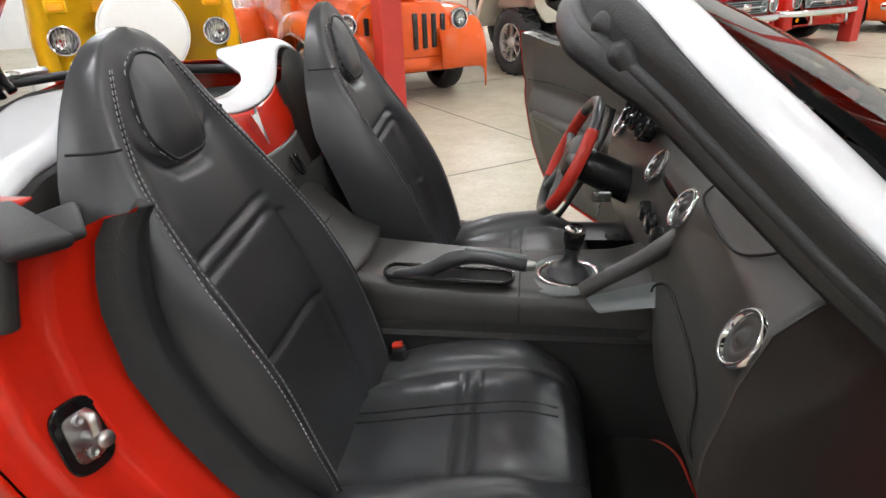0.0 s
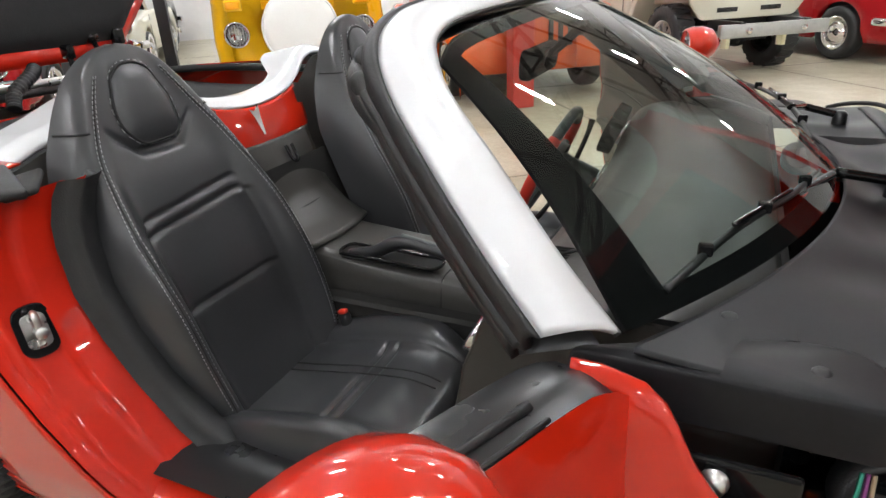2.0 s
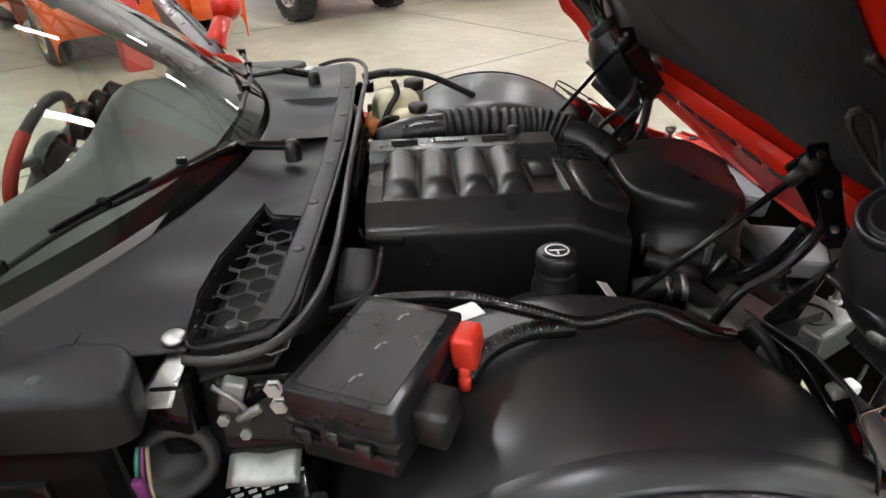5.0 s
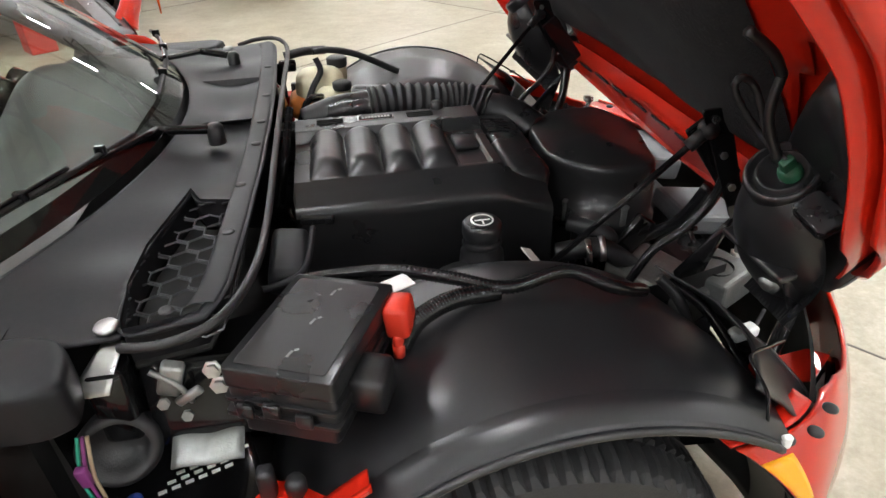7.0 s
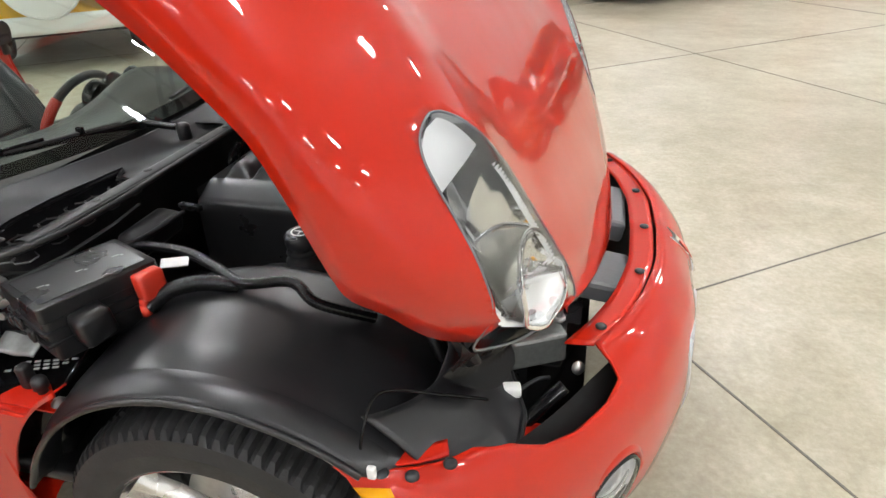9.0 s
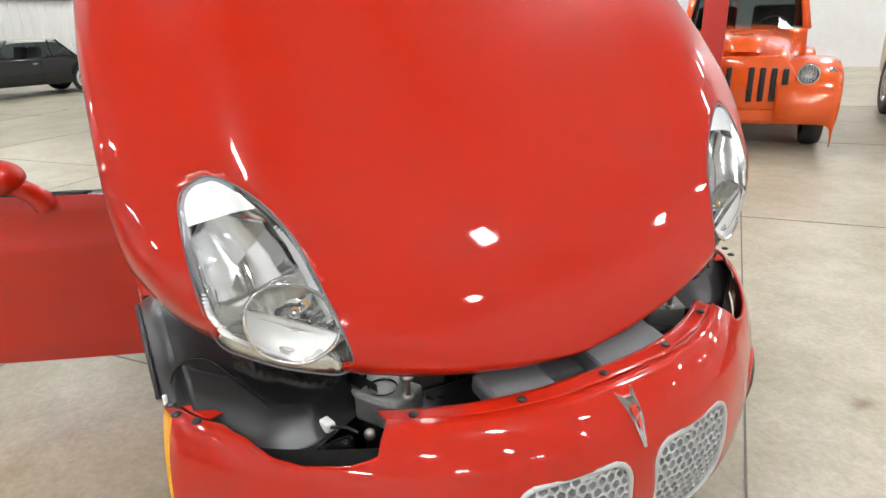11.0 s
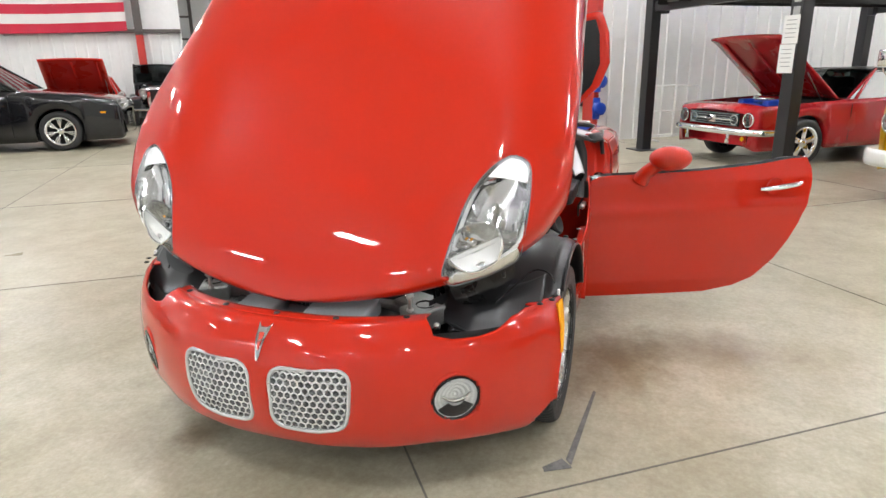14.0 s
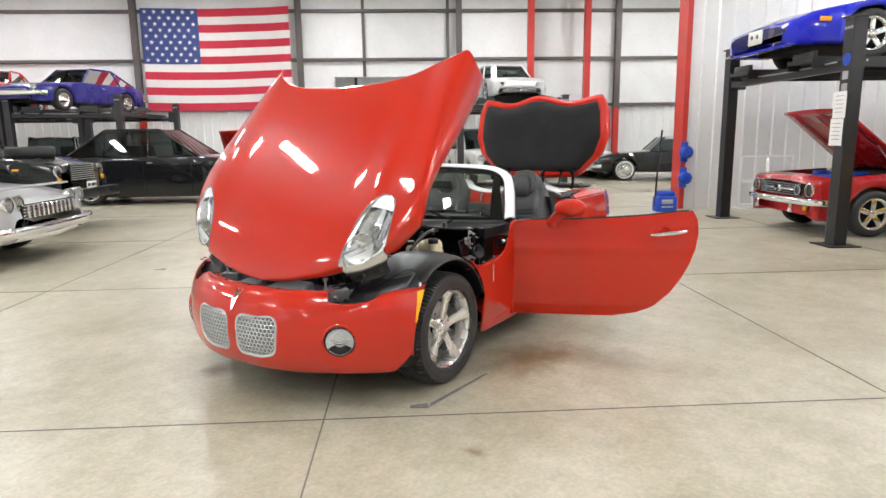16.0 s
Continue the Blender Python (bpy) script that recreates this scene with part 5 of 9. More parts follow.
# handbrake in its slot
slot = rounded([(-1.70, -.155), (-1.40, -.155), (-1.40, -.085), (-1.70, -.085)], .032, 6)
part("handbrake_slot", tube([(x, y, .588 + (x + 1.40) * -.03) for x, y in slot] + [(slot[0][0], slot[0][1], .588 + .009)], .005, 80, 6, False), GLOSSBLACK, car)
part("slot_floor", prism(slot, .003, pose(0, 0, .583)), DARK, car, smooth=False)
hbk = part("handbrake", tube([(-1.68, -.12, .585), (-1.60, -.12, .600), (-1.54, -.122, .630), (-1.48, -.124, .640), (-1.37, -.126, .622)], [.010, .017, .020, .017, .016], 40, 12), LEATHER, car, "black leather handbrake lever")
part("grip_trim", tube([(-1.51, -.123, .6585), (-1.37, -.126, .641)], .006, 8, 8), DASHGREY, hbk)
part("release_button", lathe([(.012, 0), (.012, .018), (.008, .022), (0, .022)], 16, axis((-1.37, -.126, .622), (1, 0, -.15))), STEEL, hbk, "chromed release button")
# shifter
sh = part("shifter", lathe([(.052, .0), (.045, .012), (.030, .022), (.018, .035), (.016, .055), (.020, .062), (.020, .070)], 28, pose(-1.272, -.055, .572, 4, 6, 0)), LEATHER, car, "black gear lever with a round knob")
part("knob", lathe([(.012, .062), (.018, .066), (.0235, .085), (.025, .103), (.0235, .116), (.015, .121), (0, .122)], 28, pose(-1.272, -.055, .572, 4, 6, 0)), GLOSSBLACK, sh)
part("knob_cap", lathe([(.0235, .1165), (.0245, .112), (.0225, .1175), (.017, .1205)], 28, pose(-1.272, -.055, .573, 4, 6, 0)), CHROME, sh)
part("shift_ring", lathe([(.072, .0), (.075, .006), (.070, .010), (.064, .006), (.062, .0)], 40, pose(-1.272, -.055, .566, 0, -3, 0)), CHROME, car, "chrome ring round the gear lever")
part("shift_plate", lathe([(.105, -.004), (.105, .002), (.07, .004)], 40, pose(-1.285, -.055, .567, 0, -3, 0)), DASHGREY, car)
# grab bar between console and dash, grey pocket below it
part("grab_bar", tube([(-1.245, -.165, .580), (-1.215, -.168, .605), (-1.12, -.170, .668), (-1.04, -.172, .735), (-.99, -.172, .775)], [.018, .018, .020, .022, .026], 30, 12), DASHMAT, car, "black padded grab bar")
part("console_pocket", grid(lambda k, w: (-1.24 + .20 * k + .06 * w, -.175 - .05 * math.sin(math.pi * w) - .13 * w * k, .572 + .06 * k - .012 * math.sin(math.pi * w) + .03 * w * k), steps(0, 1, 14), steps(0, 1, 12)), DASHGREY, car, "grey trim panel beside the console")

# --- dashboard ---
def dash(y, t):
    """t runs from the windscreen over the top and down the face to the knees."""
    a = abs(y) / .70
    px = interp(t, [(0, -.66), (.20, -.80), (.34, -.92), (.41, -.985), (.50, -1.035), (.60, -1.065), (.72, -1.082), (.80, -1.080), (.90, -1.04), (1, -.93)])
    pz = interp(t, [(0, .815), (.20, .862), (.34, .882), (.41, .868), (.50, .82), (.60, .74), (.72, .63), (.80, .55), (.90, .47), (1, .42)])
    brow = .045 * math.exp(-((y - .37) / .17) ** 2) * math.exp(-((t - .35) / .10) ** 2)
    dip = -.025 * math.exp(-((y + .02) / .2) ** 2) * math.exp(-((t - .35) / .17) ** 2)
    bulge = .04 * math.exp(-((y + .42) / .24) ** 2) * math.exp(-((t - .78) / .10) ** 2)
    return (px - .05 * (a ** 2) * (t > .2) * .6 - bulge - brow * .6, y, pz + brow + dip - .012 * a ** 2)


part("dashboard", grid(dash, steps(-.70, .70, 90), steps(0, 1, 60)), DASHMAT, car, "grey-black moulded dashboard", solid=.004)
for s in (-1, 1):
    prof = [dash(s * .70, t) for t in steps(0, 1, 30)]
    part("dash_end", bmesh_from(prof + [(-.64, s * .70, .42)], [tuple(range(32))]), DASHMAT, car)
for y in (-.655, .13, -.17, .62):
    d = Vector(dash(y, .545))
    vm = axis(d + Vector((-.004, 0, .0)), (-.86, 0, .50)) @ Matrix.Scale(.84, 4)
    v = part("air_vent", lathe([(.052, -.004), (.055, .006), (.050, .012), (.044, .008), (.043, -.006)], 40, vm), CHROME, car, "round air vent with a chrome ring")
    part("vane", lathe([(.042, .0), (.030, .006), (.026, .003), (.012, .006), (.010, .012), (0, .013)], 32, vm), DASHMAT, v)
part("glovebox_joint", tube([Vector(dash(-y, t)) + Vector((-.004, 0, .001)) for y, t in [(.22, .93), (.20, .76), (.28, .685), (.45, .672), (.60, .69), (.66, .76), (.66, .92)]], .0028, 60, 5), SEAM, car)
part("tray_joint", tube([Vector(dash(-y, t)) + Vector((-.002, 0, .003)) for y, t in [(.20, .44), (.22, .49), (.34, .505), (.48, .49), (.56, .41), (.52, .33)]], .0026, 50, 5), SEAM, car)
part("defrost_slot", join(*[rbox(.035, .004, .004, .001, Matrix.Translation(Vector(dash(-.58 + .009 * k, .39)) + Vector((-.002, 0, .002)))) for k in range(7)]), DARK, car, smooth=False)
# instrument hood and gauges
for y in (.27, .37, .47):
    gm = axis(Vector(dash(y, .50)) + Vector((-.02, 0, .035)), (-.93, 0, .36))
    g = part("gauge", lathe([(.048, -.02), (.052, .012), (.047, .016), (.044, .0)], 32, gm), GLOSSBLACK, car, "round gauge in a dark ring")
    part("dial", lathe([(.045, .0), (0, .0)], 32, gm), GLOSSBLACK, g)
for k in range(3):
    part("climate_knob", lathe([(.026, -.002), (.026, .014), (.020, .020), (0, .020)], 24, axis(Vector(dash(-.10 + .085 * k, .66)) + Vector((-.004, 0, 0)), (-.95, 0, .05))), GLOSSBLACK, car)
part("radio", rbox(.012, .20, .07, .006, pose(-1.052, -.02, .745, 0, 12, 0)), GLOSSBLACK, car, smooth=False)
# steering wheel
SW = axis((-1.255, .375, .735), (-.90, 0, .43))
sw = part("steering_wheel", lathe([(.172 + .0155 * math.cos(a), .0155 * math.sin(a)) for a in steps(0, 2 * math.pi, 14)], 72, SW), LEATHER, car, "black and red leather steering wheel")


def rim_arc(w0, w1):
    return tube([SW @ Vector((.172 * math.cos(w), .172 * math.sin(w), 0)) for w in steps(w0, w1, 20)], .0178, 40, 12)


for w in (math.radians(-42), math.radians(138)):
    part("rim_grip", rim_arc(w, w + math.radians(84)), REDLEATHER, sw, "red leather rim section")
part("hub", lathe([(.075, -.03), (.075, -.008), (.06, .008), (.03, .014), (0, .015)], 32, SW), DASHMAT, sw)
for w in (10, 170, 235, 305):
    a = math.radians(w)
    part("spoke", tube([SW @ Vector((.05 * math.cos(a), .05 * math.sin(a), -.005)), SW @ Vector((.165 * math.cos(a), .165 * math.sin(a), 0))], [.02, .013, .012], 8, 8), DASHGREY, sw)
part("steering_column", tube([SW @ Vector((0, 0, -.03)), SW @ Vector((0, 0, -.25))], [.05, .055], 4, 16), BLACKPLASTIC, car)
for s in (-1, 1):
    part("column_stalk", tube([SW @ Vector((0, 0, -.07)), SW @ Vector((s * .02, s * -.12, -.06)), SW @ Vector((s * .03, s * -.17, -.05))], [.008, .007, .010], 12, 8), BLACKPLASTIC, car)
part("ignition_key", join(rbox(.05, .008, .03, .004, pose(-1.17, .24, .66)), tube([(-1.17, .24, .65), (-1.18, .235, .60)], .003, 4, 6)), STEEL, car)
# rear-view mirror
part("rear_view_mirror", join(prism(rounded([(-.115, -.033), (.115, -.033), (.125, .0), (.115, .033), (-.115, .033), (-.125, 0)], .025, 5), .026, axis((-1.175, .02, 1.085), (-1, .0, .1), 0) , .006), tube([(-1.16, .02, 1.10), (-1.10, .0, 1.15), (-1.085, 0, 1.172)], .010, 10, 8)), GLOSSBLACK, car, "black rear-view mirror")

# --- seats ---
BACK_W = [(.30, .215), (.40, .245), (.55, .262), (.70, .264), (.80, .258), (.88, .246), (.96, .224), (1.02, .194), (1.08, .157), (1.12, .124), (1.148, .088), (1.164, .052), (1.172, .010)]
BACK_X = [(.30, -1.715), (.40, -1.755), (.55, -1.81), (.70, -1.865), (.85, -1.925), (1.0, -1.985), (1.172, -2.035)]


def back_front(z, w):
    """Front face of a backrest, w from -1 to 1 across."""
    half, a = smooth(z, BACK_W), abs(w)
    wing = smooth(z, [(.30, .045), (.45, .085), (.62, .095), (.74, .080), (.86, .050), (.98, .022), (1.08, .008), (1.18, 0)])
    bol = wing * (1 / (1 + math.exp(-(a - .66) * 17))) * (1 - .85 * max(0, (a - .80) / .20) ** 2)
    roll = -.10 * max(0, (a - .80) / .20) ** 2.4 * smooth(z, [(.85, 1), (1.0, .6), (1.1, .35), (1.18, .1)])
    centre = .012 * math.cos(w * 1.5)
    groove = -.007 * (math.exp(-((z - .795 - .02 * w) / .006) ** 2) + math.exp(-((z - .825 - .02 * w) / .006) ** 2) + math.exp(-((z - .61) / .006) ** 2)) * (1 if a < .60 else 0)
    px = abs(half * w)
    head = .021 * max(0, 1 - (abs(z - 1.045) / .088) ** 3.0) * max(0, 1 - (px / interp(z, [(.95, .070), (1.0, .078), (1.05, .078), (1.13, .045)])) ** 5) if z > .93 else 0
    dipz = interp(px, [(0, .945), (.055, .948), (.10, .985), (.125, 1.01), (.30, 1.012)])
    crease = -.016 * math.exp(-((z - dipz) / .009) ** 2) * max(0, 1 - (px / .125) ** 4)
    side = -.010 * math.exp(-((a - .62) / .03) ** 2) * (1 if z < .80 else 0)
    return Vector((smooth(z, BACK_X) + bol + roll + centre + groove + head + crease + side, half * w, z))


def cushion(x, w):
    a = abs(w)
    half = smooth(-x, [(1.235, .15), (1.25, .19), (1.28, .225), (1.35, .254), (1.55, .262), (1.76, .25)])
    z = smooth(-x, [(1.235, .30), (1.245, .365), (1.26, .395), (1.29, .415), (1.36, .422), (1.5, .402), (1.65, .370), (1.78, .345)])
    bol = smooth(-x, [(1.24, .0), (1.30, .014), (1.40, .052), (1.55, .062), (1.68, .05), (1.78, .03)]) * (1 / (1 + math.exp(-(a - .66) * 20)))
    roll = -.14 * max(0, (a - .86) / .14) ** 2.2
    seams = -.007 * (math.exp(-((a - .64) / .025) ** 2) + (math.exp(-((x + 1.50) / .006) ** 2) + math.exp(-((x + 1.465) / .006) ** 2)) * (1 if a < .62 else 0))
    wr = .0007 * math.sin(x * 70 + w * 9) * math.sin(w * 13 + x * 20) * (1 if a < .6 else .3)
    return Vector((x, half * w, z + bol + roll + seams + wr))


def seat(y, s, dx=0.0):
    place = pose(dx, y, 0)
    zs = steps(.30, 1.172, 150)
    st = part("seat", grid(back_front, zs, steps(-1, 1, 100)), LEATHER, car, "black leather bucket seat with grey stitching", place=place)

    def shell(z, w):
        p = back_front(z, w)
        return Vector((p.x - .095 * (1 - abs(w) ** 3) * interp(z, [(.3, .9), (.9, 1), (1.05, .8), (1.13, .45), (1.172, .02)]) - .002, p.y * 1.002, z))
    part("back_shell", grid(shell, steps(.30, 1.172, 40), steps(-1, 1, 30), None, True), LEATHER, st)
    part("seat_cushion", grid(cushion, steps(-1.78, -1.235, 110), steps(-1, 1, 90)), LEATHER, st, "black leather seat cushion")
    part("cushion_front", grid(lambda w, t: Vector((interp(t, [(0, cushion(-1.24, w).x), (.3, -1.243), (1, -1.30)]), cushion(-1.24, w).y * (1 + .12 * t), cushion(-1.24, w).z - .14 * t)), steps(-1, 1, 40), steps(0, 1, 8)), LEATHER, st)
    for q in (-1, 1):
        part("cushion_side", grid(lambda x, t: Vector((x, q * (interp(-x, [(1.24, .17), (1.27, .215), (1.33, .25), (1.76, .25)]) + .01 * math.sin(math.pi * t)), cushion(x, .999 * q).z - .13 * t)), steps(-1.78, -1.25, 30), steps(0, 1, 6), None, q > 0), LEATHER, st)
        part("cushion_piping", tube([cushion(x, q * .985) + Vector((0, q * .002, .006)) for x in steps(-1.75, -1.26, 30)], .0045, 50, 6), LEATHER, st)
        for off in (.785, .845):
            part("stitching", join(*[tube([back_front(z, q * off * interp(z, [(.4, 1), (.8, 1), (.95, .94), (1.1, .82)])) + Vector((.0022, 0, 0)), back_front(z + .0055, q * off * interp(z, [(.4, 1), (.8, 1), (.95, .94), (1.1, .82)])) + Vector((.0022, 0, 0))], .00085, 1, 4) for z in [.42 + .0092 * k for k in range(76)]]), THREAD, st)
        part("side_seam", tube([back_front(z, q * .82 * interp(z, [(.4, 1), (.8, 1), (.95, .94), (1.1, .82)])) + Vector((.001, 0, 0)) for z in steps(.40, 1.11, 40)], .0014, 80, 5), SEAM, st)
        part("headrest_seam", tube([back_front(1.012, q * (.99 - .045 * k)) + Vector((.001, 0, 0)) for k in range(5)], .0028, 14, 5), SEAM, st)
    hp = rounded([(-.050, 1.115), (-.02, 1.132), (.02, 1.132), (.050, 1.115), (.078, 1.045), (.076, .995), (.048, .962), (-.048, .962), (-.076, .995), (-.078, 1.045)], .03, 4)
    part("headrest_panel_seam", tube([back_front(z, x / interp(z, BACK_W)) + Vector((.0015, 0, 0)) for x, z in hp + hp[:1]], .003, 120, 5, False), SEAM, st)
    part("headrest_stitching", join(*[tube([back_front(z, x / interp(z, BACK_W)) + Vector((.003, 0, 0)), back_front(z2, x2 / interp(z2, BACK_W)) + Vector((.003, 0, 0))], .0009, 1, 4) for (x, z), (x2, z2) in
         [((a[0] * 1.06, 1.04 + (a[1] - 1.04) * 1.06), (b[0] * 1.06, 1.04 + (b[1] - 1.04) * 1.06)) for a, b in zip(hp[::2], (hp[1:] + hp[:1])[::2])]]), THREAD, st)
    for xx in (-1.395, -1.35):
        part("cushion_seam", tube([cushion(-1.74 + .44 * k / 12, (-.28 if xx < -1.37 else -.16) * s + .06 * s * k / 12) + Vector((0, 0, .001)) for k in range(13)], .0022, 30, 5), SEAM, st)
    part("seat_rail", rbox(.50, .06, .05, .01, pose(-1.52, .22, .215)), DULLSTEEL, st)
    part("seat_rail", rbox(.50, .06, .05, .01, pose(-1.52, -.22, .215)), DULLSTEEL, st)
    part("recline_lever", join(tube([(-1.76, -.262, .30), (-1.70, -.272, .27), (-1.62, -.272, .25)], .011, 10, 8), rbox(.05, .02, .05, .008, pose(-1.77, -.255, .315))), DULLSTEEL if s < 0 else BLACKPLASTIC, st)
    bk = part("belt_buckle", rbox(.035, .025, .13, .01, pose(-1.645, .205 if s < 0 else -.225, .385, 0, -14, 0)), BLACKPLASTIC, st, "seat-belt buckle with a red button")
    part("release", rbox(.026, .018, .012, .004, pose(-1.661, .205 if s < 0 else -.225, .452, 0, -14, 0)), REDPLASTIC, bk)
    return st


seat(-.42, -1)
seat(.415, 1, .080)
part("seat_belt", join(grid(lambda k, w: (-1.93 + .16 * k, .70 - .03 * k + .006 * w, .86 - .44 * k + .0), steps(0, 1, 12), steps(-1, 1, 2)), rbox(.05, .03, .08, .01, pose(-1.75, .655, .42))), BLACKPLASTIC, car)

# --- windscreen ---
def ws_low(w):
    return Vector((-.848 + .285 * (1 - w * w), .781 * w, .887 + .006 * (1 - w * w)))


def ws_top(w):
    k = max(0, (abs(w) - .8) / .2) ** 2   # rounded upper corners
    return Vector((-1.178 + .035 * (1 - w * w) + .020 * k, .600 * w * (1 - .02 * k), 1.185 + .034 * (1 - w * w) - .024 * k))


part("windscreen", grid(lambda w, t: ws_low(w).lerp(ws_top(w), t) + Vector((.02, 0, .022)) * math.sin(math.pi * t) * (.6 + .4 * (1 - w * w)), steps(-1, 1, 40), steps(0, 1, 16)), WSGLASS, car, "clear tinted windscreen").visible_shadow = False
# printed border; its broad side bands also paint in the dark pillar's reflection
part("windscreen_border", join(*[grid(lambda w, t: ws_low(w).lerp(ws_top(w), a + (b - a) * t) + Vector((.02, 0, .022)) * math.sin(math.pi * (a + (b - a) * t)) * (.6 + .4 * (1 - w * w)) + Vector((-.004, 0, -.003)), steps(w0, w1, 30), steps(0, 1, 10)) for a, b, w0, w1 in ((0, .06, -1, 1), (.94, 1, -1, 1), (0, 1, -1, -.90), (0, 1, .90, 1))]), GLOSSBLACK, car, "black printed border of the windscreen, sides widened for the pillar's dark reflection")
FR_IN = [(-.846, .783, .884), (-.93, .745, .955), (-1.03, .690, 1.050), (-1.113, .642, 1.122), (-1.152, .597, 1.163), (-1.176, .54, 1.190), (-1.172, .45, 1.209), (-1.158, .25, 1.220), (-1.150, 0, 1.224)]
FR_OUT = [(-.947, .826, .885), (-1.03, .785, .958), (-1.13, .730, 1.055), (-1.203, .680, 1.128), (-1.245, .632, 1.174), (-1.272, .56, 1.205), (-1.280, .45, 1.229), (-1.262, .25, 1.238), (-1.252, 0, 1.242)]
left_in, left_out = curve_at(FR_IN, 50), curve_at(FR_OUT, 50)
left_out, left_in = [p.lerp(q, .10) for p, q in zip(left_out, left_in)], [p.lerp(q, .12) for p, q in zip(left_in, left_out)]
fin = left_in + [Vector((p.x, -p.y, p.z)) for p in left_in[::-1]][1:]
fout = left_out + [Vector((p.x, -p.y, p.z)) for p in left_out[::-1]][1:]
fn = len(fin)


def frame_pt(i, t):
    i = int(i)
    mid = Vector((.009, .007 * (1 if fin[i].y > 0 else -1), .014)) * math.sin(math.pi * t)
    return fin[i].lerp(fout[i], t) + mid


wf = part("windscreen_frame", grid(frame_pt, list(range(fn)), steps(0, 1, 10)), SILVER, car, "silver painted windscreen frame", solid=.008)
part("frame_gasket", tube([p + Vector((.002, 0, .001)) for p in fin], .005, 200, 6), RUBBER, car, "black windscreen gasket")


def seal_pt(i, t):
    i = int(i)
    s = 1 if fin[i].y > 0 else -1
    top = min(1, max(0, (fout[i].z - 1.12) / .08))
    back = Vector((-.035 - .02 * top, -s * .02 * (1 - top), -.045 - .02 * top))
    ridge = .010 * math.sin(t * math.pi * 3)
    return fout[i] + back * t + Vector((-.004, 0, .004)) * math.sin(t * math.pi) + Vector((ridge * -.5, 0, ridge * .5))


part("frame_seal", grid(seal_pt, list(range(fn)), steps(0, 1, 14)), RUBBER, car, "ribbed black weather seal of the frame", solid=.012)
part("seal_bead", tube([seal_pt(i, .55) + Vector((-.012, 0, .002)) for i in range(fn)], .011, 200, 8), RUBBER, car)
for s in (-1, 1):
    part("corner_cap", join(rbox(.05, .055, .035, .015, pose(-1.272, s * .585, 1.166, 0, 25, s * 20)), rbox(.035, .036, .09, .014, pose(-1.248, s * .637, 1.118, 0, -38, 0))), RUBBER, car)
    part("inner_pillar_trim", grid(lambda i, t: seal_pt(i if s > 0 else fn - 1 - i, 1).lerp((fin[int(i)] if s > 0 else fin[fn - 1 - int(i)]) + Vector((-.02, -s * .02, -.03)), t), list(range(0, 34)), steps(0, 1, 3)), BLACKPLASTIC, car)
part("header_trim", grid(lambda w, t: Vector((-1.30 + .12 * t + .04 * (1 - w * w), .56 * w, 1.165 + .02 * t + .03 * (1 - w * w))), steps(-1, 1, 30), steps(0, 1, 3)), BLACKPLASTIC, car)
# --- cowl, vents and wipers ---
def cowl(y, t):
    """t: 0 at the glass, 1 at the engine-bay seal."""
    w = max(-1, min(1, y / .781))
    a = ws_low(w) + Vector((.012, 0, -.012))
    if abs(y) > .781:
        a.y = y
    bx = -.395 + .03 * (1 - (y / .8) ** 2) - .10 * max(0, (abs(y) - .62) / .2) ** 2
    b = Vector((bx, y, .872 - .02 * max(0, abs(y) - .6)))
    p = a.lerp(b, t)
    p.y = y
    p.z += -.030 * math.sin(math.pi * t) * (1 - .5 * abs(w)) + .004 * math.sin(y * 30) * math.sin(math.pi * t)
    return p


VENT = [(-.490, -.315), (-.468, -.362), (-.412, -.378), (-.400, -.48), (-.403, -.62), (-.420, -.690), (-.512, -.708), (-.530, -.60), (-.526, -.50)]


def cowl_keep(y, t):
    p = cowl(y, t)
    if p.x > -.505 and abs(p.y) > .752 or abs(p.y) > .795 or (p.x > -.598 and abs(p.y) > .715):
        return False
    return not inside(p.x, p.y, VENT)


cw = part("cowl", grid(cowl, steps(-.81, .81, 150), steps(0, 1, 46), cowl_keep, True), COWLPLASTIC, car, "matte black plastic cowl below the windscreen", solid=.004)
# hexagon mesh of the cowl vent
cell, verts, faces = .043, [], []
for row in range(-1, 13):
    for col in range(-1, 6):
        cy, cx = -.728 + cell * .866 * row, -.565 + cell * (col + .5 * (row % 2))
        if not inside(-.465 + (cx + .465) * .90, -.52 + (cy + .52) * .95, VENT):
            continue
        b = len(verts)
        for ring, dz in ((.577, .0), (.535, .001), (.535, -.003)):
            for k in range(6):
                a = math.radians(30 + 60 * k)
                verts.append((cx + cell * ring * math.cos(a), cy + cell * ring * math.sin(a), .843 + dz - .012 * (-.40 - cx) / .13))
        for r in range(2):
            for k in range(6):
                faces.append((b + r * 6 + k, b + r * 6 + (k + 1) % 6, b + r * 6 + 6 + (k + 1) % 6, b + r * 6 + 6 + k))
part("vent_mesh", bmesh_from(verts, faces), GREYMESH, cw, "black hexagon mesh of the cowl vent", smooth=False)
part("vent_rim", tube([(x, y, .858) for x, y in VENT] + [(VENT[0][0], VENT[0][1], .858)], .003, 60, 6, False), COWLPLASTIC, cw)
part("vent_wall", grid(lambda k, t: Vector((VENT[int(k) % len(VENT)][0], VENT[int(k) % len(VENT)][1], .866 - .055 * t)), list(range(len(VENT) + 1)), steps(0, 1, 2)), COWLPLASTIC, cw)
part("vent_floor", prism(VENT, .004, pose(0, 0, .80)), DARK, cw, smooth=False)
